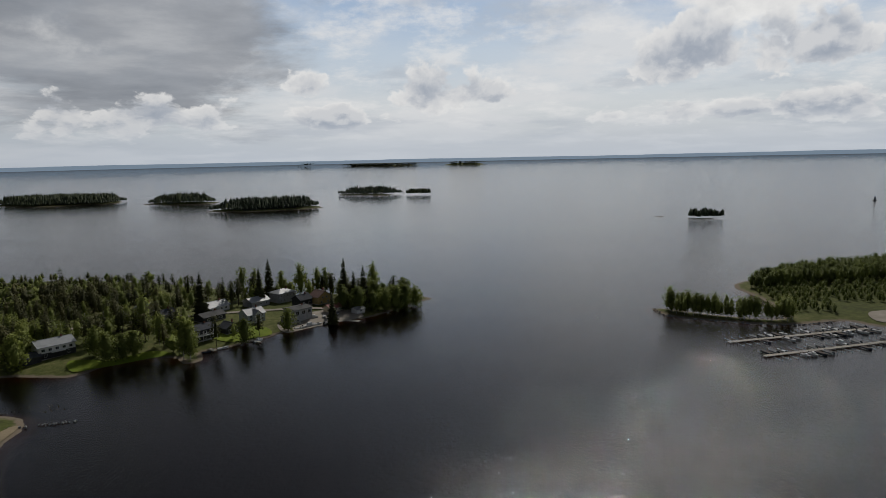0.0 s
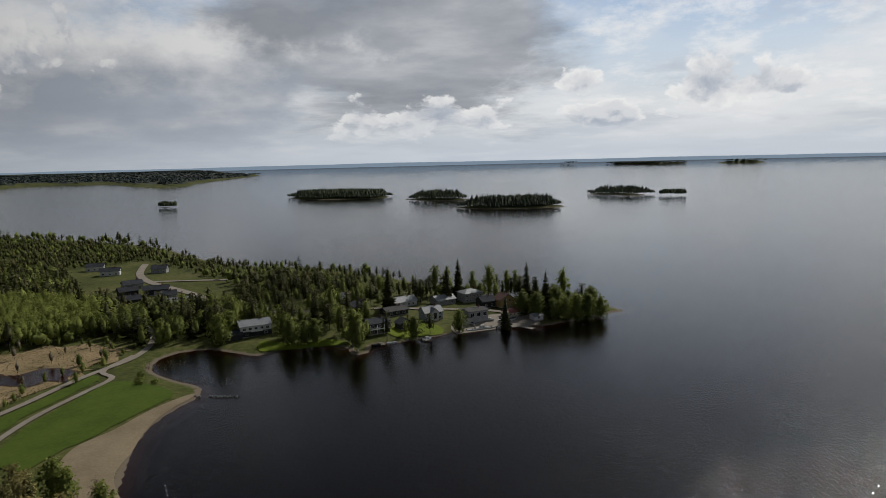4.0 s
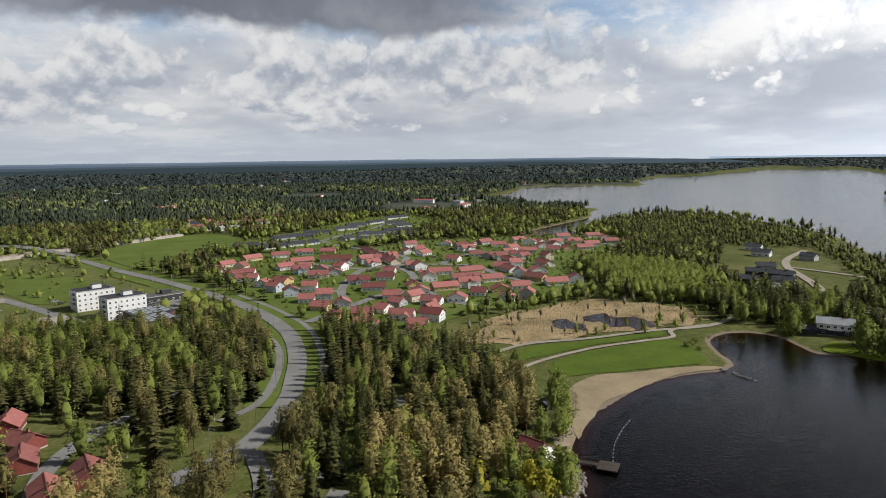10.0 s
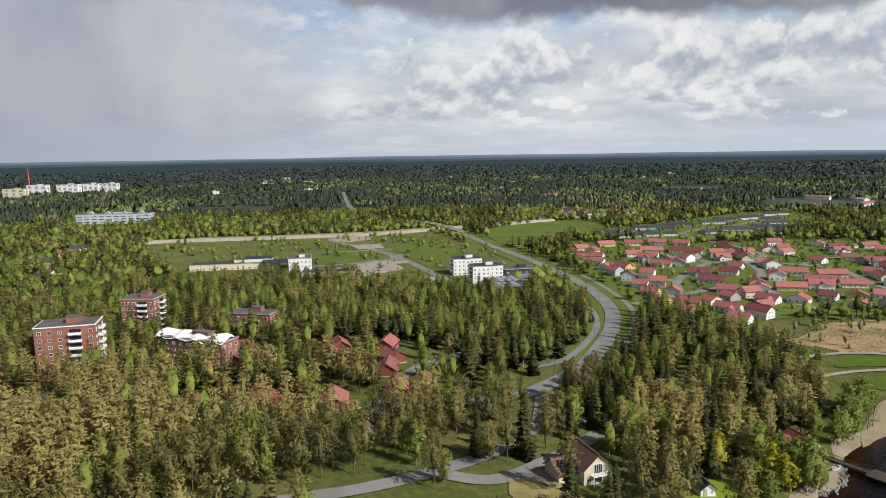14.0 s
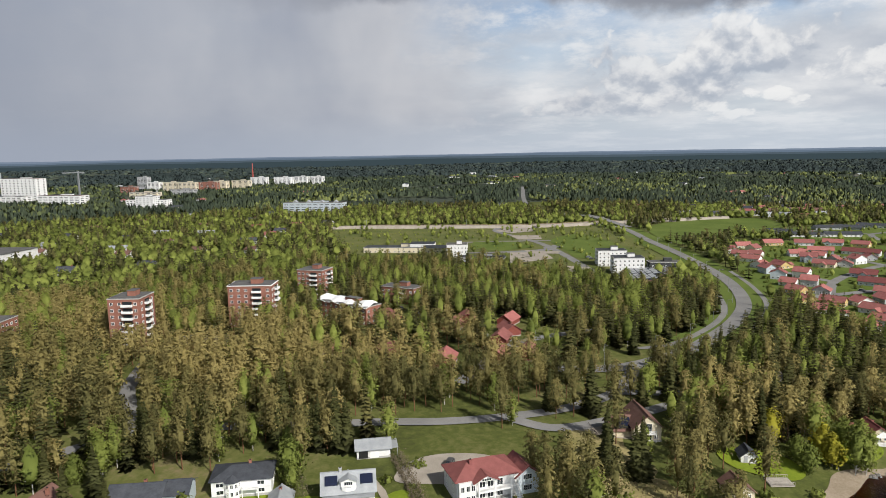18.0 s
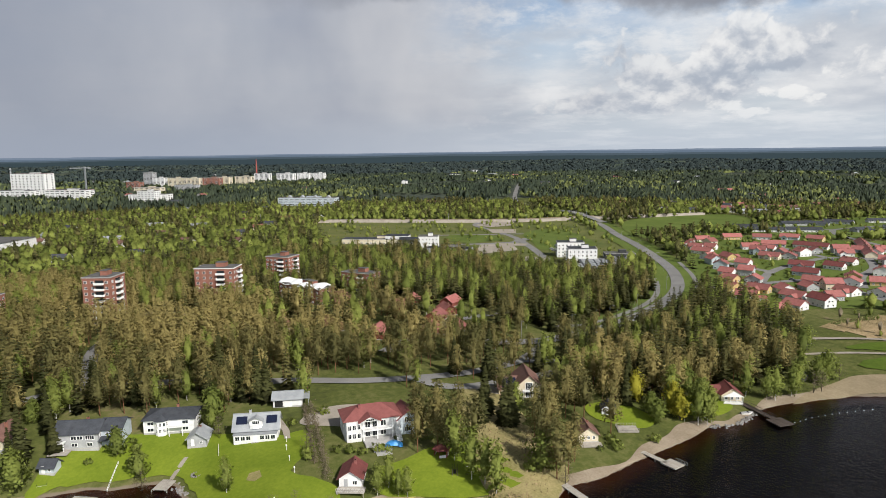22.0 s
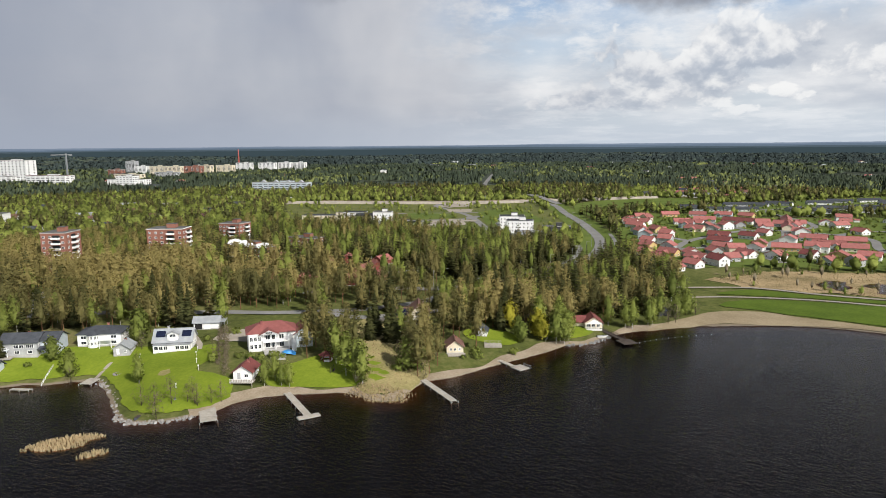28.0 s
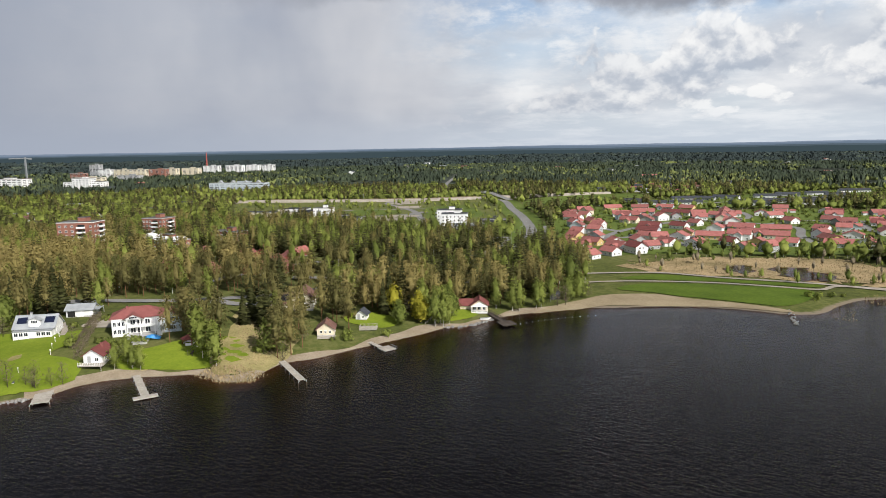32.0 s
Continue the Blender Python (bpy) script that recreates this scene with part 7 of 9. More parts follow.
part("gym_roof", solid("gym_roof", [moved(prism([(-9, 5.4), (9, 5.4), (9, 6.0), (-9, 8.2)], 24, "x"), 34, -4, 0)], [M_GREYTILE]), sc)
cube = block("school_cube", -297, -215, 125, 18, 14, 3, M_WHITE, "white cube-shaped school block with rows of small windows", 6, 4, fh=3.4, category="school", ww=1.0)
part("black_flank", solid("black_flank", [box(1.0, 14.2, 11.2, 0, 0, -0.5)], [M_BLACKWALL]), cube, "black side wall", pose(-9.2, 0, 0))
lowb = block("school_wing", -284, -180, 117, 40, 13, 1, M_GREYWALL, "low school wing with dark roofs", 10, 2, fh=3.6, category="school", roof=M_GREYTILE)
part("roof_ramp", solid("roof_ramp", [prism([(-6.6, 4.4), (6.6, 4.4), (6.6, 5.0), (-6.6, 6.4)], 18, "x")], [M_GREYTILE]), lowb, place=pose(9, 0, 0))
hl = thing("industrial_hall", -30, -560, 124, "large pale industrial hall with flat grey roof", "hall")
part("body", solid("body", [box(110, 44, 12, 0, 0, -1)], [M_WHITE]), hl)
part("roof", solid("roof", [box(111, 45, 0.5, 0, 0, 11), box(60, 12, 2.2, -10, 6, 11.5, 1)], [M_FELT, M_CONCRETE]), hl)
for i in range(12):
    part("window", window_mesh(5.0, 1.6, None, 4), hl, place=pose(-48 + 8.6 * i, -22, 6.5))
TAKEN.append((-30, -560, 66))

# railway bank, its retaining wall and the road bridge
RAIL = np.array([(-150, -880), (-278, -675), (-348, -545), (-420, -450), (-490, -350), (-548, -272), (-612, -222), (-668, -176), (-740, -120)], float)
line = curve(RAIL, False, 8)
d_ = np.gradient(line, axis=0)
nn = np.stack([-d_[:, 1], d_[:, 0]], -1) / np.linalg.norm(d_, axis=1)[:, None]
gz_ = height(line[:, 0], line[:, 1])
prof = [(-7, -1.0), (-4.5, 3.2), (4.5, 3.2), (7, -1.0)]
rv_ = np.concatenate([np.column_stack([line + nn * a, gz_ + b]) for a, b in prof])
L_ = len(line)
bank = new("railway_bank", mesh_of("railway_bank", rv_, [(s * L_ + i, s * L_ + i + 1, (s + 1) * L_ + i + 1, (s + 1) * L_ + i) for s in range(3) for i in range(L_ - 1)], [M_GRAVEL]))
tagged(bank, "pale gravel railway bank crossing under the road", "embankment", kind="structure")
for a in range(24, L_ - 6, 2):
    p, q = line[a], line[a + 2] if a + 2 < L_ else line[-1]
    mid, ln = (p + q) / 2, math.dist(p, q)
    off = nn[a] * 9.0
    sgn = -1 if math.dist(mid + off, (90, 140)) < math.dist(mid - off, (90, 140)) else 1
    w = new("wall_panel", TRIM.setdefault(("wp", round(ln)), solid("wall_panel", [box(ln * 0.97, 0.5, 4.2, 0, 0, -0.8), box(ln * 0.97, 0.62, 0.25, 0, 0, 3.4)], [M_SAND])))
    w.parent = bank
    w.matrix_basis = pose(mid[0] + off[0] * sgn, mid[1] + off[1] * sgn, float(height(mid[0], mid[1])[0]), 0, 0, math.degrees(math.atan2(q[1] - p[1], q[0] - p[0])))
for x, y in RAIL[1:8]:
    ma = thing("catenary_mast", x, y, 0, "grey steel railway mast with arm", "mast", "railway masts", sink=-3.0)
    part("pole", TRIM.setdefault("cpole", solid("pole", [box(0.3, 0.3, 8, 0, 0, 0)], [M_METAL])), ma)
    part("arm", TRIM.setdefault("carm", solid("arm", [box(3.5, 0.15, 0.15, 1.6, 0, 6.8)], [M_METAL])), ma)
br = thing("road_bridge", -636, -256, math.degrees(math.atan2(-131, -95)), "concrete road bridge over the railway", "bridge")
part("deck", solid("deck", [box(46, 12, 1.0, 0, 0, 4.6)], [M_CONCRETE]), br)
part("roadway", solid("roadway", [box(46, 9.5, 0.1, 0, 0, 5.61)], [M_ASPHALT]), br)
for q in (-14, 14):
    part("pier", solid("pier", [box(1.2, 9, 6, 0, 0, -1.2)], [M_CONCRETE]), br, place=pose(q, 0, 0))
for q in (-5.8, 5.8):
    railing(br, 46, 0, q, 5.6, 0, M_METAL, 1.1, 2.0)
for sg in (-1, 1):
    part("ramp", solid("ramp", [prism([(-9, -1), (9, -1), (5, 5.5), (-5, 5.5)], 0.2, "x"), (
        [(sg * 23, -5, 5.55), (sg * 23, 5, 5.55), (sg * 90, 5, 0.4), (sg * 90, -5, 0.4), (sg * 23, -11, -1), (sg * 23, 11, -1), (sg * 90, 6, -1), (sg * 90, -6, -1)],
        [(0, 1, 2, 3), (1, 5, 6, 2), (0, 3, 7, 4), (0, 4, 5, 1)], 0)], [M_ROUGH]), br)
    part("ramp_road", solid("ramp_road", [([(sg * 23, -4.7, 5.72), (sg * 23, 4.7, 5.72), (sg * 90, 4.7, 0.75), (sg * 90, -4.7, 0.75)], [(0, 1, 2, 3)], 0)], [M_ASPHALT]), br)

# ---- town on the skyline ----
CITY = "town buildings on the skyline"
hot = block("hotel", -424, -1519, 116, 92, 30, 13, M_WHITE, "tall white hospital tower with red roof edge", 9, 2, 3.6, group=CITY, trim=M_TILE, ww=4.2, wh=1.6)
block("town_block", -341, -1380, 117, 96, 26, 5, M_WHITE, "broad white town building", 8, 2, 3.4, group=CITY, ww=8.0)
block("town_block", -388, -1230, 117, 92, 26, 6, M_WHITE, "white town building with red roof edge", 8, 2, 3.4, group=CITY, trim=M_TILE, ww=8.0)
block("town_block", -435, -1000, 118, 74, 24, 5, M_WHITE, "stepped white town hall among trees", 10, 3, 3.4, group=CITY, ww=4.0)
block("town_block", -425, -985, 118, 34, 20, 7, M_WHITE, "white upper block of the town hall", 5, 3, 3.4, group=CITY, ww=4.0)
TOWN = [(-733, -1585, 30, 12, M_GREYWALL), (-738, -1540, 38, 8, M_WHITE), (-760, -1495, 46, 8, M_CREAM), (-776, -1445, 52, 8, M_CREAM), (-806, -1400, 50, 8, M_BRICK), (-850, -1420, 46, 8, M_CREAM), (-885, -1375, 50, 8, M_CREAM),
        (-1022, -1486, 50, 8, M_WHITE), (-1049, -1412, 54, 8, M_WHITE), (-1090, -1382, 40, 8, M_WHITE), (-1115, -1345, 36, 8, M_WHITE), (-640, -1480, 40, 6, M_BRICK), (-560, -1250, 70, 5, M_CREAM), (-660, -1270, 60, 5, M_GREYWALL)]
for x, y, ln, fl, wall in TOWN:
    block("town_block", x, y, 112, ln, 16, fl, wall, {M_WHITE: "white", M_CREAM: "cream", M_BRICK: "red brick", M_GREYWALL: "grey"}[wall] + " block of flats on the skyline", max(3, int(ln / 13)), 1, 3.2, group=CITY, ww=8.0)
hp = block("town_block", -533, -677, 118, 96, 22, 4, M_BLUEGREY, "long pale blue institute with glazed roof pods", 10, 2, 3.6, group=CITY, ww=7.0)
for q in (-30, -8, 14, 36):
    part("roof_pod", TRIM.setdefault("pod", solid("roof_pod", [prism([(-4, 0), (4, 0), (0, 4)], 7, "y")], [M_LIGHTROOF])), hp, place=pose(q, -4, 15.6))
ms = thing("lattice_mast", -1063, -1575, 0, "red lattice mast above the roofs", "mast", sink=0)
part("mast", solid("mast", [box(5, 5, 66, 0, 0, 0, 0, 0.3)], [M_RUST]), ms)
cr = thing("tower_crane", -486, -1390, 20, "pale tower crane on the skyline", "crane")
part("tower", solid("tower", [box(3, 3, 62, 0, 0, 0)], [M_METAL]), cr)
part("jib", solid("jib", [box(54, 1.8, 2.2, 12, 0, 58), box(8, 3, 3, -12, 0, 56.5)], [M_METAL]), cr)
cr2 = copy_thing(cr, pose(-420, -1640, 2, 0, 0, 70))
SUBURB_A = [(-209, -386, 14), (-247, -611, 30), (-382, -536, 15), (-118, -604, 24), (-145, -515, 18), (-320, -640, 16), (-420, -600, 16), (-300, -480, 14), (-200, -520, 14), (-250, -450, 16), (-340, -560, 14), (-90, -560, 16), (-170, -680, 18), (-230, -740, 20), (-180, -430, 15), (-130, -470, 14), (-330, -500, 15), (-270, -560, 18), (-60, -640, 16), (-200, -600, 15), (-390, -640, 18), (-460, -690, 16), (-300, -760, 16), (-120, -760, 18), (-380, -780, 18), (-520, -760, 16), (-60, -420, 15), (-110, -390, 14), (-420, -520, 15)]
SUBURB_B = [(-801, -101, 12), (-793, -83, 14), (-803, -65, 14), (-799, -39, 15), (-841, -30, 14), (-829, -116, 16), (-945, -24, 13), (-880, -70, 14), (-900, -140, 14), (-760, -180, 14), (-860, -200, 13), (-980, -110, 14), (-1040, -60, 15), (-930, -230, 14),
            (-1020, -190, 13), (-820, -270, 14), (-1100, -140, 14), (-900, -320, 14), (-1010, -280, 14), (-1120, -260, 15), (-700, -560, 14), (-760, -480, 14), (-640, -620, 15), (-980, 20, 14)]
for x, y, ln in SUBURB_A + SUBURB_B:
    roof = rv.choice((M_GREYTILE, M_TILE, M_GREYTILE, M_LIGHTROOF, M_BROWNTILE))
    wall = rv.choice((M_WHITE, M_WHITE, M_CREAM, M_GREYWALL))
    house("suburb_house", x, y, rv.uniform(90, 150), float(ln), 9, 3.6, 2.6, "x", wall, roof, "pale detached house among garden trees", "suburb houses", [("f", (-ln / 3, 0, ln / 3), 0.9)], 1.6, 1.4, clear_r=19)
rs = random.Random(33)
for i in range(60):
    a, r = rs.uniform(150, 262), rs.uniform(1150, 2600)
    x, y = 90 + r * math.cos(radians(a)), 140 + r * math.sin(radians(a))
    if float(ashore(x, y)[0]) < 60:
        continue
    house("suburb_house", x, y, rs.uniform(0, 180), float(rs.choice((14, 18, 24, 40))), 12, rs.choice((4.0, 6.0, 8.0)), 2.4, "x", rs.choice((M_WHITE, M_WHITE, M_CREAM, M_GREYWALL)), rs.choice((M_LIGHTROOF, M_GREYTILE, M_TILE)), "far pale house between dark woods", "far houses", (), stack=None, clear_r=30)

# pale houses of the suburb beyond the hay field
for i, (x, y) in enumerate(((-857, -125), (-876, -111), (-835, -88), (-852, -75), (-860, -56), (-874, -40), (-988, -29), (-1024, -17), (-986, -57), (-756, -140), (-1024, 220), (-1040, 236), (-905, -90), (-930, -60), (-800, -125), (-920, -25))):
    house("suburb_house", x, y, 95 + (i * 37) % 60, 11, 9, 4.4, 3.2, "x", (M_WHITE, M_CREAM, M_WHITE, M_GREYWALL)[i % 4], (M_GREYTILE, M_TILE, M_BROWNTILE)[i % 3], "pale two-storey suburban house among birches", "suburb houses",
          [("f", (-3, 0, 3), 0.9), ("f", (-3, 3), 3.0), ("b", (-3, 3), 0.9)], 1.3, 1.3)

# ---- docks, boats and garden things ----
def dock(x0, y0, x1, y1, width, label, mat=None, z=0.55, head=None, name="dock"):
    ln = math.dist((x0, y0), (x1, y1))
    root = thing(name, (x0 + x1) / 2, (y0 + y1) / 2, math.degrees(math.atan2(y1 - y0, x1 - x0)), label, "dock", "docks", z=0.0)
    mat = mat or M_DOCK
    n = int(ln / 0.5)
    p = [box(0.46, width, 0.08, -ln / 2 + 0.5 * (i + 0.5), 0, z + 0.01 * ((i * 7) % 3)) for i in range(n)]
    p += [box(ln, 0.16, 0.22, 0, s * width * 0.38, z - 0.22) for s in (-1, 1)]
    part("deck", solid("deck", p, [mat]), root)
    post = TRIM.setdefault(("dpost", mat.name), solid("post", [box(0.18, 0.18, 2.6, 0, 0, -2.0)], [mat]))
    for i in range(max(2, int(ln / 4)) + 1):
        for s in (-1, 1):
            part("post", post, root, place=pose(-ln / 2 + ln * i / max(2, int(ln / 4)), s * (width / 2 + 0.12), 0))
    if head:
        hw, hd, off = head
        hd_ob = part("head", solid("head", [box(hw, hd, 0.25, ln / 2, off, z - 0.28)], [mat]), root)
        plank = solid("plank", [box(0.46, hd, 0.08)], [mat])
        for i in range(int(hw / 0.5)):
            part("plank", plank, hd_ob, place=pose(ln / 2 - hw / 2 + 0.5 * (i + 0.5), off, z + 0.0 + 0.01 * (i % 2)))
    return root


dock(13, 103, 22, 124, 2.2, "long straight grey plank dock")
dB = dock(48.5, 78, 56.5, 98, 2.2, "grey plank dock with a cross head", head=(2.2, 6.5, 0))
dC = dock(-20, 108, -16, 122, 1.8, "narrow plank dock with swimming platform", head=(5, 4.6, 0.8))
railing(dC, 4, 8.6, 3.0, 0.6, 0, M_METAL)
dock(68, 64, 76.5, 79, 4.6, "broad plank landing stage")
dock(101, 5, 97.5, 10.5, 1.4, "small plank dock by a garden")
dock(77, 14.5, 84.5, 19.5, 4.2, "low grey plank platform in a cove")
dP = dock(-80, 119, -67.5, 138.5, 2.4, "dark railed pier with platform", M_DARKDOCK, 0.9, head=(6, 6, 0))
for s in (-1.2, 1.2):
    railing(dP, 20, -1, s, 0.95, 0, M_DARKDOCK)
dock(-52, 369, -45, 366, 3.0, "short plank dock at the quay")
dock(-112, 317, -108, 313, 2.0, "small boat dock on the point")
dock(-96, 331, -90, 327, 2.0, "small boat dock by a lawn")
pr1 = dock(136, 309, 214, 328, 2.6, "long floating marina pier", name="marina_pier")
pr2 = dock(142, 286, 240, 313, 2.6, "long floating marina pier with many berths", name="marina_pier")
pr3 = dock(190, 262, 250, 284, 2.6, "shorter floating marina pier with boats", name="marina_pier")

HULL = [(-2.6, -0.95, 0.75), (-2.6, 0.95, 0.75), (0.9, 1.0, 0.8), (2.3, 0.55, 0.9), (3.1, 0.0, 1.0), (2.3, -0.55, 0.9), (0.9, -1.0, 0.8)]
hull_v = HULL + [(x * 0.9, y * 0.6, -0.25) for x, y, z in HULL]
ME_HULL = solid("hull", [(hull_v, [(i, (i + 1) % 7, 7 + (i + 1) % 7, 7 + i) for i in range(7)] + [tuple(range(13, 6, -1))], 0), (HULL, [tuple(range(7))], 1)], [M_BOATWHITE, M_GREYWALL])
ME_HULL2 = solid("hull", [(hull_v, [(i, (i + 1) % 7, 7 + (i + 1) % 7, 7 + i) for i in range(7)] + [tuple(range(13, 6, -1))], 0), (HULL, [tuple(range(7))], 1)], [M_BOATDARK, M_DARKDOCK])
ME_CABIN = solid("cabin", [box(2.0, 1.4, 0.8, 0.4, 0, 0.8, 0, 0.75)], [M_BOATWHITE])
ME_COVER = solid("cover", [prism([(-0.95, 0.76), (0.95, 0.76), (0, 1.35)], 4.2, "x")], [M_BOATDARK])
ME_SCREEN = solid("windscreen", [box(0.08, 1.5, 0.5, 0.6, 0, 0.8)], [M_GLASS])
ME_MOTOR = solid("outboard_motor", [box(0.35, 0.4, 0.7, -2.75, 0, 0.4), box(0.14, 0.2, 0.9, -2.75, 0, -0.4)], [M_TYRE])


def boat(x, y, rz, style, size=1.0, z=0.0, label=""):
    b = thing("motor_boat", x, y, rz, label or {0: "white open motor boat at its berth", 1: "white cabin motor boat at its berth", 2: "motor boat under a dark cover", 3: "dark open rowing boat at its berth"}[style], "boat", "moored boats", z=z)
    b.scale = (size,) * 3
    part("hull", ME_HULL2 if style == 3 else ME_HULL, b)
    if style == 1:
        part("cabin", ME_CABIN, b)
    if style == 2:
        part("cover", ME_COVER, b)
    if style in (0, 1):
        part("windscreen", ME_SCREEN, b)
    if style != 3:
        part("outboard_motor", ME_MOTOR, b)
    return b


rb = random.Random(5)
ME_SPAR = solid("mooring_boom", [box(6.0, 0.12, 0.12, 0, 0, 0.25), box(0.12, 0.12, 1.4, 2.9, 0, -0.3)], [M_METAL])
for pier, x0, y0, x1, y1, fill in ((pr1, 136, 309, 214, 328, 0.62), (pr2, 142, 286, 240, 313, 0.72), (pr3, 190, 262, 250, 284, 0.7)):
    ln = math.dist((x0, y0), (x1, y1))
    a = math.atan2(y1 - y0, x1 - x0)
    for i in range(int(ln / 4.2)):
        for s in (-1, 1):
            u = 3 + 4.2 * i
            part("mooring_boom", ME_SPAR, pier, place=pose(u - ln / 2, s * 4.4, 0, 0, 0, 90 * s))
            if rb.random() < fill * (0.5 + 0.6 * i / (ln / 4.2)):
                px, py = x0 + math.cos(a) * (u + 2) - math.sin(a) * s * 4.6, y0 + math.sin(a) * (u + 2) + math.cos(a) * s * 4.6
                boat(px, py, math.degrees(a) + 90 * s + 180 * (rb.random() < 0.3) + rb.uniform(-4, 4), rb.choice((0, 0, 1, 2, 2, 3)), rb.uniform(0.85, 1.25))
for x, y, r, st, sz in ((-106, 318, 40, 0, 1.0), (-92, 330, 60, 1, 1.1), (-72, 359, 45, 1, 1.4), (-68, 362, 40, 0, 1.1), (-62, 364, 45, 2, 1.2), (-76, 354, 30, 0, 1.0), (-112, 312, 20, 3, 0.8)):
    boat(x, y, r, st, sz)
for x, y, r, st in ((-72, 372, 20, 1), (-66, 374, 100, 0), (-60, 378, 60, 2), (-78, 362, 140, 0)):
    boat(x, y, r, st, 1.0, z=float(height(x, y)[0]) + 0.3, label="white boat stored on the quay")
rbt = boat(45.5, 75.5, 120, 3, 0.75, z=0.55, label="yellow rowing boat drawn up on the sand")
for c in rbt.children:
    c.data = solid("hull", [(hull_v, [(i, (i + 1) % 7, 7 + (i + 1) % 7, 7 + i) for i in range(7)] + [tuple(range(13, 6, -1))], 0), (HULL, [tuple(range(7))], 1)], [M_YELLOWBOAT, M_YELLOWBOAT])
boat(-69, 127.5, 140, 0, 0.8, z=0.4, label="white dinghy on the stone bank")
boat(75.5, 59.5, 60, 2, 0.6, z=2.1, label="small covered blue dinghy on the garden lawn")
boat(103.5, -6.5, 150, 0, 0.75, z=1.0, label="white dinghy on the garden lawn")
boat(87.5, 60.5, 30, 3, 0.6, z=0.6, label="small dark boat on the stone breakwater")


def stone_bank(pts, label, n, seed):
    r = random.Random(seed)
    root = thing("stone_bank", pts[0][0], pts[0][1], 0, label, "stones", z=0.0)
    shapes = []
    for k in range(4):
        g = random.Random(seed * 10 + k)
        v = [(g.uniform(0.7, 1.15) * sx * 0.5, g.uniform(0.7, 1.15) * sy * 0.42, g.uniform(0.7, 1.1) * sz * 0.32) for sx, sy, sz in ((-1, -1, -1), (1, -1, -1), (1, 1, -1), (-1, 1, -1), (-0.7, -0.7, 1), (0.7, -0.7, 1), (0.7, 0.7, 1), (-0.7, 0.7, 1))]
        shapes.append(solid("stone", [(v, BOX_F, 0)], [M_STONE]))
    c = curve(pts, False, 10)
    for i in range(n):
        p = c[r.randrange(len(c))]
        o = part("stone", r.choice(shapes), root, place=pose(p[0] - pts[0][0] + r.gauss(0, 0.6), p[1] - pts[0][1] + r.gauss(0, 0.6), 0.05 + r.uniform(0, 0.5), r.uniform(-15, 15), r.uniform(-15, 15), r.uniform(0, 360)))
        o.scale = (r.uniform(0.45, 1.15),) * 3


stone_bank([(80, 22), (82, 32), (87, 46), (91, 56), (90, 62), (84, 68), (78, 71)], "low grey stone bank round a garden point", 150, 2)
stone_bank([(-51, 122), (-57, 127), (-64, 129), (-71, 129)], "pale stone bank below a lawn", 70, 3)
stone_bank([(-151, 221.5), (-142, 224.5), (-136, 226), (-129, 228.5)], "half-sunk stones of an old jetty", 34, 6)
stone_bank([(124, 382), (126, 365), (153, 348), (180, 339), (205, 344)], "stone edge of the marina spit", 120, 4)

# garden fences, beds and lamps
def fence(x0, y0, x1, y1, label, mat=M_FRAME, h=0.9):
    ln, a = math.dist((x0, y0), (x1, y1)), math.degrees(math.atan2(y1 - y0, x1 - x0))
    f = thing("fence", (x0 + x1) / 2, (y0 + y1) / 2, a, label, "fence", "garden fences")
    dz = float(height(x1, y1)[0] - height(x0, y0)[0])
    tilt = -math.degrees(math.atan2(dz, ln))
    for z in (0.25, h - 0.15):
        part("rail", solid("rail", [box(ln, 0.06, 0.12, 0, 0, z)], [mat]), f, place=pose(0, 0, 0, 0, tilt, 0))
    n = max(2, int(ln / 1.6))
    post = TRIM.setdefault(("fp", mat.name, h), solid("post", [box(0.12, 0.12, h + 0.4, 0, 0, -0.4)], [mat]))
    for i in range(n + 1):
        part("post", post, f, place=pose(-ln / 2 + ln * i / n, 0, dz * (i / n - 0.5)))


fence(93.3, 8.0, 86.5, 0.5, "low white garden fence between two lawns")
fence(66.5, 20, 63.5, 15.5, "low white garden fence by a cabin")
fence(-28, 46, -20, 54, "brown timber fence along a driveway", M_DARKDOCK)
fence(-48, 114, -60, 110, "low timber terrace rail", M_DOCK)
patch("flower_bed", [(65, 38), (67.5, 36.8), (70, 39), (69.2, 41.6), (66.6, 41.4)], M_STRAW, "brown bark flower bed in the lawn", "flower bed", 0.32, 1.5, smooth=False)
patch("garden_path", [(72.5, 12), (74, 12.6), (80, 16.4), (79.2, 17.4), (73, 13.6), (71.8, 12.8)], M_GRAVEL, "narrow paved garden path to the water", "path", 0.32, 1.5, smooth=False)
patch("garden_path", [(41, 14), (43.4, 14.6), (46.6, 24), (49.6, 29), (48.2, 30), (45, 25.4), (42, 18)], M_GRAVEL, "paved garden path beside a villa", "path", 0.3, 1.5, smooth=False)
fire = thing("fire_pit", 74.9, 22.2, 0, "ring of grey stones round a fire pit", "fire pit")
for i in range(12):
    a = 2 * math.pi * i / 12
    part("stone", TRIM.setdefault("fstone", solid("stone", [box(0.5, 0.4, 0.4, 0, 0, -0.1, 0, 0.7)], [M_STONE])), fire, place=pose(1.3 * math.cos(a), 1.3 * math.sin(a), 0.2, 0, 0, math.degrees(a)))
part("ash", solid("ash", [box(1.8, 1.8, 0.1, 0, 0, 0.1)], [M_TYRE]), fire)
sw = thing("garden_swing", 30.0, 79.0, 40, "dark timber garden swing on the lawn", "swing")
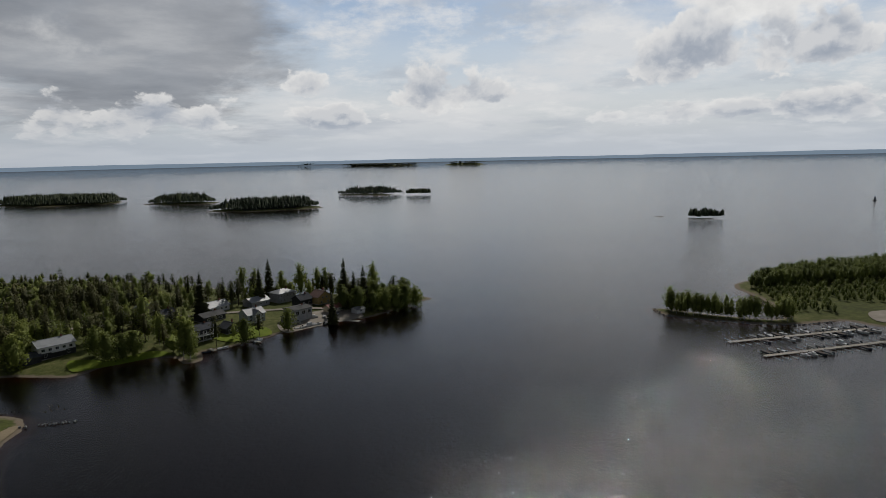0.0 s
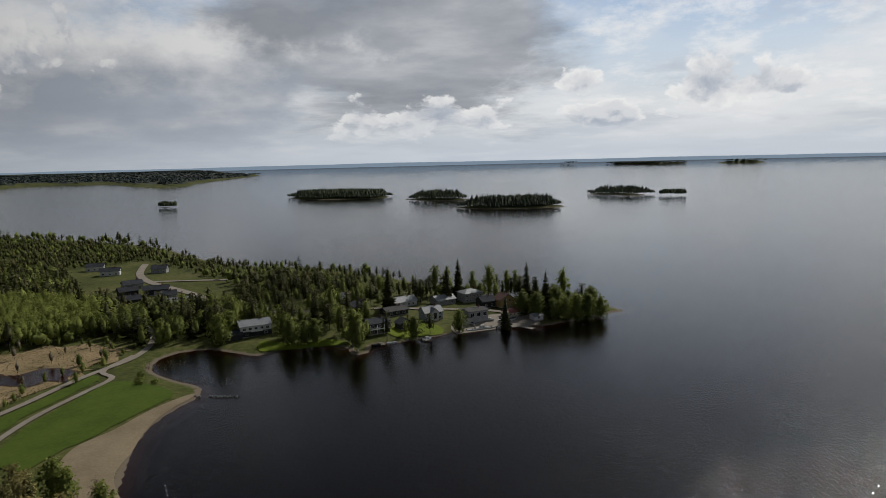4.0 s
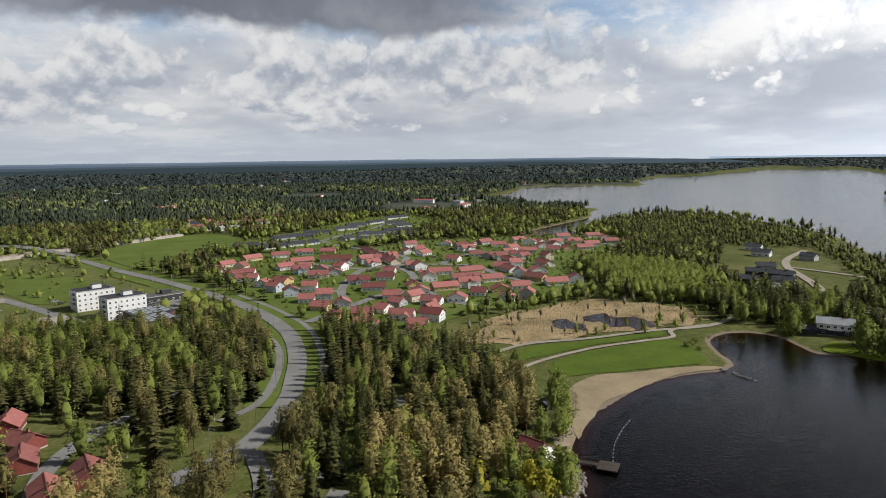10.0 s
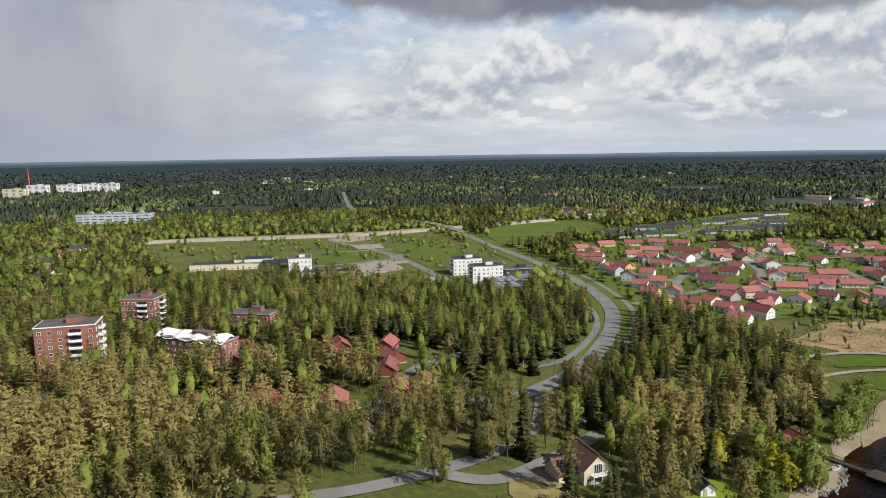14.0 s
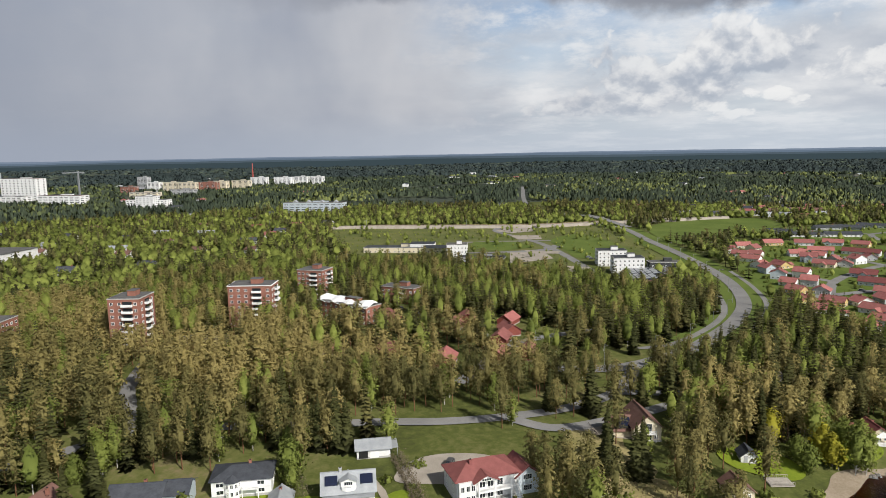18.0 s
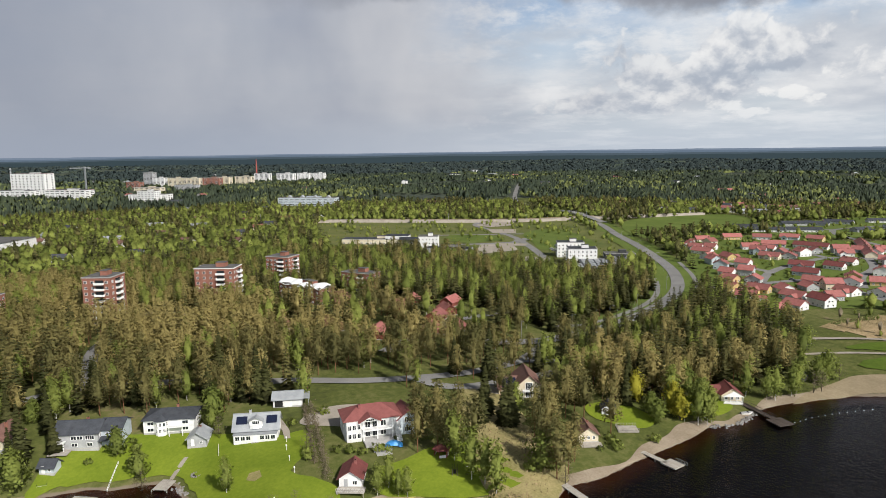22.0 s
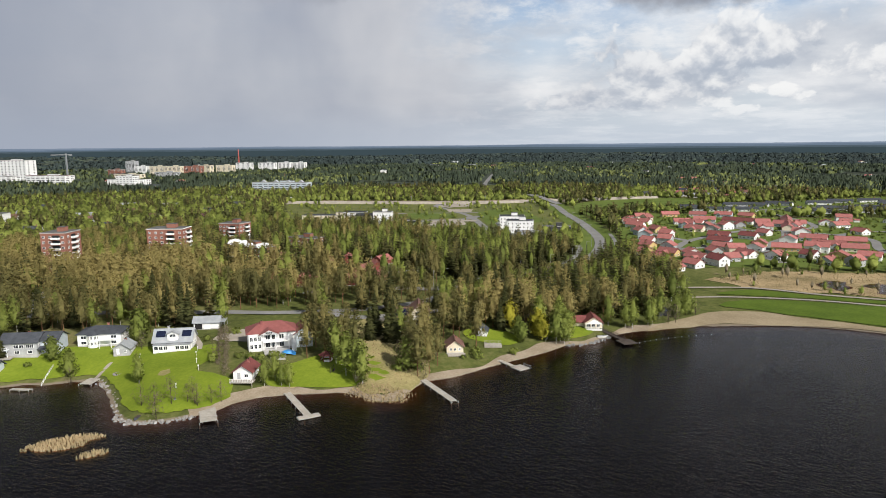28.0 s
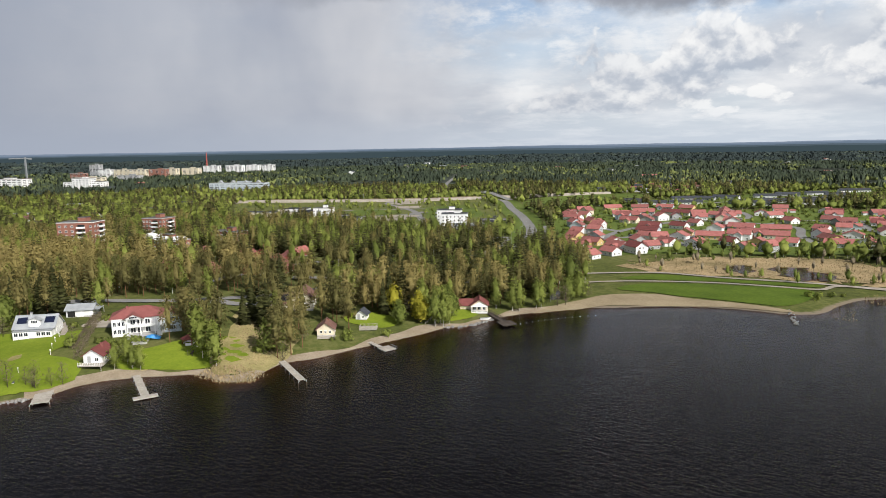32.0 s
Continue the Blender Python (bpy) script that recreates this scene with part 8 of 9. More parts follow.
part("frame", solid("frame", [box(3, 0.12, 0.12, 0, 0, 2.0)] + [box(0.12, 0.12, 2.1, sx * 1.5, sy * 0.7, 0) for sx in (-1, 1) for sy in (-1, 1)], [M_DARKDOCK]), sw)
part("bench", solid("bench", [box(2.2, 0.7, 0.1, 0, 0, 0.5), box(2.2, 0.1, 0.7, 0, 0.35, 0.6)], [M_DARKDOCK]), sw)
for x, y in ((50.4, 30.9), (53.5, 35), (57, 41), (60, 47), (72.5, 55)):
    l = thing("garden_lamp", x, y, 0, "white garden lamp post on the lawn", "lamp", "garden lamps")
    part("post", TRIM.setdefault("glp", solid("post", [box(0.1, 0.1, 1.6)], [M_FRAME])), l)
    part("lantern", TRIM.setdefault("gll", solid("lantern", [box(0.34, 0.34, 0.4, 0, 0, 1.6, 0, 0.8)], [M_FRAME])), l)
ME_FLOAT = solid("float", [box(0.26, 0.26, 0.22, 0, 0, -0.06, 0, 0.7)], [M_BOATWHITE])
fl = thing("float_line", -72, 142, 0, "line of white floats off the bathing beach", "float line", z=0.0)
for i in range(12):
    part("float", ME_FLOAT, fl, place=pose(-2.6 * i, 1.0 * i + 0.06 * i * i, 0))
bk = thing("sea_mark", 741, 1153, 0, "dark beacon on a rock in the lake", "beacon", z=0.4)
part("base", solid("base", [box(7, 4, 1.6, 0, 0, -0.6, 0, 0.6)], [M_STONE]), bk)
part("tower", solid("tower", [box(2.4, 2.4, 6, 0, 0, 0.6, 0, 0.5)], [M_BOATDARK]), bk)

# street lamps, cars
for i in range(8, 150, 11):
    p, q = main_line[i], main_line[i + 1]
    a = math.atan2(q[1] - p[1], q[0] - p[0])
    lamp = thing("street_lamp", p[0] - math.sin(a) * 6.2, p[1] + math.cos(a) * 6.2, math.degrees(a) - 90, "tall grey street lamp beside the main road", "street lamp", "street lamps")
    part("pole", TRIM.setdefault("slp", solid("pole", [box(0.2, 0.2, 9.0, 0, 0, 0, 0, 0.6)], [M_METAL])), lamp)
    part("arm", TRIM.setdefault("sla", solid("arm", [box(2.0, 0.1, 0.1, 1.0, 0, 8.9)], [M_METAL])), lamp)
    part("lamp_head", TRIM.setdefault("slh", solid("lamp_head", [box(0.7, 0.28, 0.14, 2.1, 0, 8.82)], [M_METAL])), lamp)
ME_CAR = solid("body", [box(4.3, 1.75, 0.65, 0, 0, 0.3), box(2.4, 1.6, 0.12, -0.2, 0, 1.42)], [M_CAR])
ME_CABN = solid("cabin_glass", [box(2.9, 1.62, 0.5, -0.2, 0, 0.94, 0, 0.8)], [M_GLASS])
ME_WHEEL = solid("wheel", [prism([(0.32 * math.cos(a), 0.32 * math.sin(a)) for a in np.linspace(0, 6.283, 11)[:-1]], 0.22, "y")], [M_TYRE])


def car(x, y, rz):
    c = thing("car", x, y, rz, "parked car with plain paint", "car", "parked cars", sink=-0.45)
    part("body", ME_CAR, c)
    part("cabin_glass", ME_CABN, c)
    for sx in (-1.35, 1.35):
        for sy in (-0.8, 0.8):
            part("wheel", ME_WHEEL, c, place=pose(sx, sy, 0.32))


for i in range(7):
    car(-318 - 2.9 * i, -58 + 1.7 * i, 120)
for x, y, r in ((-345, -112, 130), (-352, -118, 130), (-395, -168, 130), (24, 30, 20), (-30, 54, 60), (-260, 60, 30), (-322, 84, 80), (-372, 112, 0), (-420, 90, 10), (-300, 118, 140), (-455, 125, 30), (-480, 150, 60), (-120, -100, 60), (-112, -112, 60), (64, -74, 50), (60, -84, 50)):
    car(x, y, r)

# reeds
def reeds(name, label, poly, n, tall, seed):
    r = np.random.default_rng(seed)
    pts = scatter(poly, math.sqrt(abs(0.5 * np.sum(poly[:, 0] * np.roll(poly[:, 1], -1) - poly[:, 1] * np.roll(poly[:, 0], -1))) / n), seed, 0.8)
    for pond in PONDS:
        pts = pts[~inside(curve(pond), pts[:, 0], pts[:, 1])]
    z = np.maximum(height(pts[:, 0], pts[:, 1]), -0.3)
    a, h, w = r.uniform(0, 6.28, len(pts)), tall * r.uniform(0.5, 1.2, len(pts)), r.uniform(0.12, 0.3, len(pts))
    base = np.column_stack([pts, z])
    u = np.stack([np.cos(a), np.sin(a), np.zeros_like(a)], -1) * w[:, None]
    top = base + np.stack([r.normal(0, 0.3, len(pts)), r.normal(0, 0.3, len(pts)), h], -1)
    v = np.stack([base - u, base + u, top + u * 0.5, top - u * 0.5], 1).reshape(-1, 3)
    q = np.arange(len(v)).reshape(-1, 4)
    tagged(new(name, mesh_of(name, v, q, [M_DRYGRASS])), label, "reeds", kind="stuff")


reeds("reed_bed", "pale dry reed island in dark water", island(107.5, 60.5, 7.5, 4.0, -30, 5), 620, 1.25, 1)
reeds("reed_bed", "thin dry reeds beside the reed island", island(112.5, 57.0, 4.2, 1.8, -10, 12), 130, 0.9, 11)
reeds("reed_bed", "thin dry reeds beside the reed island", island(101.0, 62.5, 3.4, 1.6, -50, 13), 110, 0.9, 12)
reeds("reed_bed", "sparse dry reeds in dark water", island(106, 73.5, 3.6, 1.4, -20, 6), 120, 1.3, 2)
reeds("reed_bed", "pale dry reeds along the shore", np.array([(38, 92), (37, 105), (31, 112), (24, 110), (26, 100), (31, 92)], float), 500, 0.8, 3)
reeds("reed_bed", "dry reeds in the shallow inlet", island(-158, 240, 18, 5, 10, 7), 70, 0.6, 4)
reeds("reed_bed", "dry reeds at the head of the inlet", island(-190, 252, 10, 8, 40, 8), 140, 0.8, 5)
reeds("reed_bed", "dry reed tussocks across the wet field", curve(REED), 4200, 0.7, 6)
reeds("reed_bed", "pale tall grass on the rough meadow", np.array([(10, 76), (0, 62), (-8, 54), (-12, 62), (-6, 80), (4, 94), (22, 104), (24, 98), (14, 92)], float), 900, 0.6, 7)
reeds("reed_bed", "broad pale reed bed along the far bay", np.array([(-700, 380), (-660, 345), (-690, 300), (-760, 352), (-800, 330), (-740, 270), (-640, 262), (-600, 300), (-630, 350)], float), 1500, 2.0, 8)

# ---- single trees by the shore ----
TREE_MESH = {}
NAMES = {"pine": ("pine_tree", "tall pine with reddish trunk and olive crown"), "spruce": ("spruce_tree", "narrow dark green spruce"), "birch": ("birch_tree", "slender birch in fresh leaf with white trunk"),
         "alder": ("broadleaf_tree", "spreading broadleaf tree in fresh green leaf"), "maple": ("maple_tree", "round-crowned maple in yellow spring flower"), "bare": ("bare_tree", "leafless brown twiggy tree"), "bush": ("bush", "rounded green garden bush")}


def tree(kind, x, y, size=1.0, seed=0):
    i = seed % len(HIGH[kind])
    if (kind, i) not in TREE_MESH:
        sp = HIGH[kind][i]
        v0, t0 = sp.arrays(0)
        v1, t1 = sp.arrays(1)
        bark, leaf = KINDS[kind]
        TREE_MESH[kind, i] = (mesh_of("trunk", v0, t0, [bark], smooth=True), mesh_of("crown", v1, t1, [leaf], smooth=True, tint=np.full(len(v1), {"birch": 0.62, "bush": 0.5, "alder": 0.4}.get(kind, 0.28)), normals=sp.normals(1)))
    nm, lab = NAMES[kind]
    root = thing(nm, x, y, (seed * 77) % 360, lab, "bush" if kind == "bush" else "tree", "shore trees")
    root.scale = (size,) * 3
    a, b = TREE_MESH[kind, i]
    part("trunk", a, root)
    part("crown", b, root)
    TAKEN.append((x, y, 1.6))


TREES = {
    "pine": [(28.9, 64.3), (25.4, 72.5), (22, 66), (18, 62), (20, 72), (19.6, 58.1), (23, 67), (16.8, 52.3), (12, 66), (17, 76), (2.8, 89.3), (-2.5, 84.4), (-4, 88), (-9, 86), (13, 101.4), (8, 102.2), (10.9, 96.6), (1.7, 100.5),
             (-25.3, 89), (-19.5, 101.4), (-19.7, 59.4), (-22, 84), (-18, 78), (-28, 84), (-30, 76), (75.6, -51.5), (65.9, -54.3), (63, -44.3), (67.8, -19), (56, -20.6), (48, -16.1), (50.1, -2.2), (78, -30), (72, -26), (46, -6), (83, -46), (58, -33),
             (-88.2, 101.3), (-92.7, 107.1), (-91.7, 113.1), (-99.8, 116.3), (-108.1, 119.5), (-112.6, 125.4), (-126.5, 127.6), (-107.8, 86.1), (-66, 92), (-72, 98), (-60, 88)],
    "spruce": [(93.2, -30.7), (96.8, -17), (101, -40.6), (104, -22), (108, -18), (41.3, -7.6), (40.8, -5.2), (37.7, -1.2), (35.9, 1.1), (-3, 72.7), (-4.5, 74), (0, 66), (-6, 63), (-46, 94), (-52, 92), (-58, 94), (-64, 100), (-97.4, 77.9), (-119.4, 88.3),
               (-143.6, 89.9), (-29.9, 30.6), (-35.8, 43), (-77.9, 69.4), (-75.8, 55), (-108.1, 418.8), (-58.1, 400.6), (-52.2, 400), (-46.4, 399.5), (-59.4, 362.3), (-110.7, 405.8), (-135.3, 373.6)],
    "birch": [(50.8, 69.6), (46.7, 69.8), (47.3, 73.9), (45.8, 75.8), (76, 39), (60, 6.5), (25.6, 8.6), (99.9, -47), (-48.7, 118.2), (-51, 120.5), (-54.6, 120.5), (-52.5, 118), (-55.9, 80.5), (-83.8, 123), (-86.3, 129.5), (-88, 132), (-95.9, 135.4), (-98, 136.5), (-108.7, 135.1),
              (-126.9, 124), (-56, 106), (-60, 104), (25.3, 75.1), (29.5, 84.5), (29, 88.6), (30.5, 93.4), (-10.8, 71.7), (-126.8, 424.2), (-120.1, 429.4), (-103.8, 433.7), (-90.4, 428.7), (-80.4, 434.9), (-76.1, 439.4), (-44, 436),
              (-114.5, 298.9), (-118.1, 300.5), (-136.8, 319.3), (-150.7, 334.3), (-116, 303)],
    "alder": [(84.8, 9), (110, -10), (84.8, -3.7), (56.4, 1.2), (12, 96), (9, 98), (-40, 108), (-44, 104), (-66, 112), (-72, 106), (-116, 140), (-122, 142), (-62, 116), (-98, 328), (-151.3, 297), (-147, 302), (-80.9, 349), (-57.7, 389.6), (-48, 386), (-39.6, 389),
              (-32.8, 390), (-26.4, 393), (-21.8, 397), (-15.4, 404), (-40, 398), (-30, 404), (-44, 410), (-22, 410), (-187, 286), (-191, 298.6), (-50, 396), (-36, 412), (-160, 304), (-143, 306)],
    "maple": [(-51, 95.4), (-47.6, 112.5), (-50, 109), (-74, 80)],
    "bare": [(73, 66), (69, 68.5), (50, 40), (66, 69), (87, 15), (74, 64), (73, 67.5), (78, 62), (84, 56), (85, 66), (70, 60), (-107.4, 143), (-104, 141), (-122.7, 146.1), (13, 104), (8, 88), (-50.7, 104.5), (-55.1, 98.5), (82, 60), (61, 11.8), (-3, 96)],
    "bush": [(-27.7, 112.4), (29.9, 23.6), (32, 22), (52.6, 43.8), (51, 41), (44.2, 46.5), (42.3, 22.7), (40, 30), (42, 50), (40, 53), (36, 55), (34, 57), (15, 94), (-16, 104), (-18, 102), (-14, 106), (-10, 103), (-180, 228), (-184, 232), (-177, 224), (-172, 228), (-188, 236), (92, -6),
             (80, -2), (58, 6), (79, -6), (24, 50), (21, 47)],
}
SIZES = {"pine": (0.82, 1.08), "spruce": (0.75, 1.2), "birch": (0.8, 1.15), "alder": (0.75, 1.1), "maple": (0.9, 1.1), "bare": (0.55, 0.95), "bush": (0.8, 1.5)}
rq = random.Random(9)
for kind_, spots_ in TREES.items():
    for i, (x, y) in enumerate(spots_):
        tree(kind_, x, y, rq.uniform(*SIZES[kind_]) * (1.4 if y > 280 and kind_ != "bush" else 0.66 if kind_ == "birch" and x > 40 else 1.0), i)

# a belt of single trees between the villas and the street
belt = clear(scatter([(98, -36), (80, -33), (62, -21), (44, -3), (35, 2), (30, -10), (44, -26), (62, -44), (84, -52), (100, -52)], 6.4, 71), 0.8, 4, open_too=False)
for i, (x, y) in enumerate(belt):
    tree(("pine", "pine", "spruce", "pine", "birch", "alder")[i % 6], float(x), float(y), rq.uniform(0.62, 0.98), i)


def hedge(line, wide, tall, mat, label):
    """A clipped or bare hedge: a ragged row of small sprays along a line."""
    r = np.random.default_rng(int(abs(line[0][0]) * 10))
    c = resample(line, 0.35) if len(line) > 2 else np.linspace(line[0], line[1], int(math.dist(*line) / 0.35))
    shape = Shape()
    for x, y in c:
        z = float(height(x, y)[0])
        shape.add(1, *sprays(r, (x, y, z + tall * 0.5), (wide * 0.3, wide * 0.3, tall * 0.27), 14, 0.22, np.array((x, y, z))))
    v, t = shape.arrays(1)
    tagged(new("hedge", mesh_of("hedge", v, t, [mat], tint=np.full(len(v), 0.15))), label, "hedge")


hedge([(28.3, 14.9), (35.9, 26.1), (44.0, 38.5), (51.4, 49.1), (56, 56)], 2.4, 2.2, M_TWIGS, "leafless brown hedge between two gardens")
hedge([(30.5, 14.5), (38, 25.5), (46, 37), (53, 47)], 1.6, 1.5, M_TWIGS, "leafless brown hedge between two gardens")
hedge([(60.5, 18.4), (51.2, 25.9)], 1.2, 1.1, M_SPRUCE, "low clipped dark green hedge below the veranda")
hedge([(24, 58), (18, 64)], 1.4, 1.4, M_BIRCH, "low green hedge beside the garden")

# ---- woods ----
OPEN_GROUND += [curve(p) for p in (BEACH, LAWN_A, LAWN_B, REED, YARD_A, YARD_B, FIELD, LOT)] + [VILLAGE, DARKVILL]
OPEN_GROUND += [np.array(p, float) for p in (
    [(118, -8), (100, -30), (80, -28), (64, -12), (48, 6), (28, 22), (10, 36), (12, 70), (-8, 44), (-20, 58), (-12, 80), (10, 104), (40, 96), (60, 72), (92, 66)],
    [(-150, 276), (-190, 290), (-178, 308), (-140, 316), (-122, 306)], [(-118, 322), (-132, 350), (-140, 392), (-70, 420), (-44, 384), (-70, 358)],
    [(-258, 328), (-345, 332), (-388, 372), (-492, 436), (-458, 508), (-388, 474), (-332, 442), (-285, 418), (-236, 366)])]

# the pine wood behind the shore villas
NEAR_WOOD = np.array([(150, -100), (112, -52), (70, -50), (40, -24), (10, 12), (-14, 34), (-30, 80), (-70, 112), (-100, 128), (-150, 132), (-190, 118), (-225, 84), (-250, 50),
                      (-262, -70), (-245, -200), (-180, -270), (-60, -300), (80, -300), (180, -220)], float)
pts = np.vstack([clear(scatter(NEAR_WOOD, 6.1, 11), 1.5, 6), clear(scatter([(30, 12), (46, -8), (64, -26), (84, -36), (112, -46), (150, -90), (128, -112), (62, -64), (30, -26), (10, 4)], 7.0, 12), 1.0, 6)])
turn = np.degrees(np.arctan2(pts[:, 1] - 140, pts[:, 0] - 90)) % 360
far_from = (off_line(main_line, pts[:, 0], pts[:, 1]) > 11) & (off_line(np.array(STREETS[0], float), pts[:, 0], pts[:, 1]) > 6)
for tx, ty, r_ in TAKEN:
    if r_ > 4:
        far_from &= (pts[:, 0] - tx - 2.5) ** 2 + (pts[:, 1] - ty - 2.5) ** 2 > (r_ + 3) ** 2
pts, turn = pts[far_from], turn[far_from]
pts = pts[turn < np.where(np.hypot(pts[:, 0] - 90, pts[:, 1] - 140) < 260, 280, 271)]
x, y = pts[:, 0], pts[:, 1]
rnd = np.random.default_rng(5)
u = rnd.random(len(pts))
west = 1 / (1 + np.exp((x + 62 + 0.25 * (y - 20)) / 14))
wet = wave(x, y, 70, 3)
kind = np.where(u < 0.13 + 0.26 * west * wet, 2, np.where(u < 0.22 + 0.52 * west + 0.15 * (x < -105) + 0.4 * (x > 74), 1, 0))
deciduous = (x < -150) & (y < 10) & (u < 0.62) | (x < 60) & (y < -190) & (u < 0.6)
kind = np.where(deciduous, np.where(u < 0.3, 2, 3), kind)
thin = (np.hypot(x + 75, y + 30) < 62) & (rnd.random(len(pts)) < 0.42)
size = rnd.uniform(0.66, 1.04, len(pts)) * np.where(kind == 2, 1.05, 1.0)
# the edge towards the lake stands as single trees
edge_d = off_line(np.array(STREETS[0] + [(-100, 60), (-110, 110), (-160, 128), (-200, 112)], float), x, y)
single = np.where((edge_d < 26) & ~thin & (x > -210) & (y > -40))[0][:110]
for i in single:
    tree(("pine", "spruce", "birch", "alder")[kind[i]], float(x[i]), float(y[i]), float(size[i]), int(i))
thin[single] = True
# tint by place: sunlit mid-wood raised, darker cloud-shaded stands east of x = 45
for k, nm in enumerate(("pine", "spruce", "birch", "alder")):
    m = (kind == k) & ~thin
    grove(nm + "_wood", {"pine": "olive-green pine wood with reddish trunks", "spruce": "dark narrow spruces among the pines", "birch": "fresh green birches among conifers",
                         "alder": "light green broadleaf trees among conifers"}[nm], nm, MID[nm], pts[m], size[m], np.clip(rnd.normal(0.54, 0.15, m.sum()) + 0.34 * (1 - west[m]) * (x[m] < 45) - 0.28 * (x[m] >= 45) - 0.24 * west[m] + (0.28 if k > 1 else 0.0), 0, 1), stretch=np.full(m.sum(), 1.14))

# bright young aspens by the reed field and the wood on the point
ASPEN = np.array([(-262, 268), (-290, 236), (-320, 246), (-365, 250), (-405, 262), (-400, 300), (-360, 322), (-310, 318), (-270, 300)], float)
pts = clear(scatter(ASPEN, 4.2, 21), 1, 3)
grove("aspen_grove", "dense bright green young aspen grove", "birch", MID["birch"], pts, rnd.uniform(0.5, 0.85, len(pts)), rnd.uniform(0.75, 1.0, len(pts)), stretch=np.full(len(pts), 1.35))
edge = [np.array([(-205, 246), (-213, 262), (-206, 288), (-176, 300), (-184, 330), (-240, 345), (-268, 320), (-262, 272), (-228, 274)], float)]
pts = clear(scatter(edge[0], 5.5, 22), 1.5, 3)
m = rnd.random(len(pts)) < 0.7
grove("alder_grove", "light green alders by the inlet", "alder", MID["alder"], pts[m], rnd.uniform(0.7, 1.15, m.sum()), rnd.uniform(0.3, 0.9, m.sum()))
grove("spruce_grove", "dark conifers by the inlet", "spruce", MID["spruce"], pts[~m], rnd.uniform(0.6, 0.95, (~m).sum()), rnd.uniform(0, 0.7, (~m).sum()))
POINT = np.array([(-176, 284), (-140, 312), (-108, 318), (-80, 352), (-50, 374), (-24, 402), (-8, 424), (-40, 442), (-98, 442), (-170, 478), (-265, 514), (-363, 514), (-431, 540), (-515, 588),
                  (-679, 628), (-800, 632), (-846, 580), (-780, 446), (-690, 372), (-600, 378), (-470, 330), (-400, 262), (-310, 300), (-262, 300), (-200, 296)], float)
pts = clear(scatter(POINT, 6.2, 23), 2, 2.5)
pts = pts[~inside(ASPEN, pts[:, 0], pts[:, 1])]
x, y = pts[:, 0], pts[:, 1]
u = rnd.random(len(pts))
tip = 1 / (1 + np.exp(-(x + 60) / 8))
lit = wave(x, y, 130, 9)
kind = np.where(u < 0.30 + 0.34 * lit, np.where(rnd.random(len(pts)) < 0.4, 3, 2), np.where(u < 0.40 + 0.34 * lit, 1, 0))
kind = np.where((tip > 0.5) & (u < 0.75), 3, kind)
back = ashore(x, y) < 30
keep = (rnd.random(len(pts)) < np.where(x > -200, 0.62, 0.8)) & ~(back & (y > 428) & (x < -100) & (rnd.random(len(pts)) < 0.6))
for k, nm in enumerate(("pine", "spruce", "birch", "alder")):
    for near in (True, False):
        m = (kind == k) & keep & ((x > -235) == near)
        grove(nm + "_wood", {"pine": "dark pines on the wooded point", "spruce": "dark spruces on the wooded point", "birch": "light green birches on the wooded point",
                             "alder": "green alders on the wooded point"}[nm], nm, MID[nm] if near else LOW[nm], pts[m], rnd.uniform(0.55, 0.92, m.sum()) * np.where((y[m] > 425) & (x[m] < -120), 0.62, 1.0), rnd.uniform(0.15, 0.75, m.sum()), material=M_SPRUCE if k == 0 else None, stretch=np.full(m.sum(), 1.15 if near else 1.3))

# woods of the middle distance
ring = np.array([(90 + 1050 * math.cos(a), 140 + 1050 * math.sin(a)) for a in np.linspace(0, 2 * math.pi, 40, endpoint=False)])
pts = scatter(ring, 8.0, 31)
pts = pts[~((pts[:, 0] > -262) & (pts[:, 1] > -300) & (pts[:, 1] < 290))]
m = ~inside(NEAR_WOOD, pts[:, 0], pts[:, 1]) & ~inside(POINT, pts[:, 0], pts[:, 1]) & ~inside(ASPEN, pts[:, 0], pts[:, 1]) & ~inside(edge[0], pts[:, 0], pts[:, 1])
m &= (pts[:, 1] - 140) * 1.0 < 520
pts = pts[m]
ang = np.degrees(np.arctan2(pts[:, 1] - 140, pts[:, 0] - 90))
pts = pts[(ang > 95) | (ang < -92)]
pts = clear(pts, 3, 4)
pts = pts[off_line(main_line, pts[:, 0], pts[:, 1]) > 15]
x, y = pts[:, 0], pts[:, 1]
u, lit = rnd.random(len(pts)), wave(x, y, 260, 13)
town = (y < -215) & (x > -640)
kind = np.where(u < np.where(town, 0.66, 0.30 + 0.5 * lit), 2, np.where(u < 0.84, 0, 1))
kind = np.where((kind == 2) & (u < 0.22), 3, kind)
for k, nm in enumerate(("pine", "spruce", "birch", "alder")):
    m = kind == k
    grove(nm + "_wood", {"pine": "distant mixed wood, dark pines", "spruce": "distant mixed wood, dark spruces", "birch": "distant light green birch wood",
                         "alder": "distant light green scrub"}[nm], nm, LOW[nm], pts[m], rnd.uniform(0.6, 0.95, m.sum()), np.clip(rnd.uniform(0.0, 0.7, m.sum()) + (0.12 if k > 1 else 0.1), 0, 1), material=M_SPRUCE if k == 0 else None, stretch=np.full(m.sum(), 1.35))
pts = clear(scatter([(190, 370), (215, 355), (225, 385), (260, 372), (330, 360), (430, 330), (600, 420), (480, 530), (342, 506), (239, 470), (205, 440)], 4.6, 34), 2, 3)
far_side = pts[:, 1] > 430 + 0.12 * (pts[:, 0] - 240)
low = np.where(far_side, 1.0, 0.45)
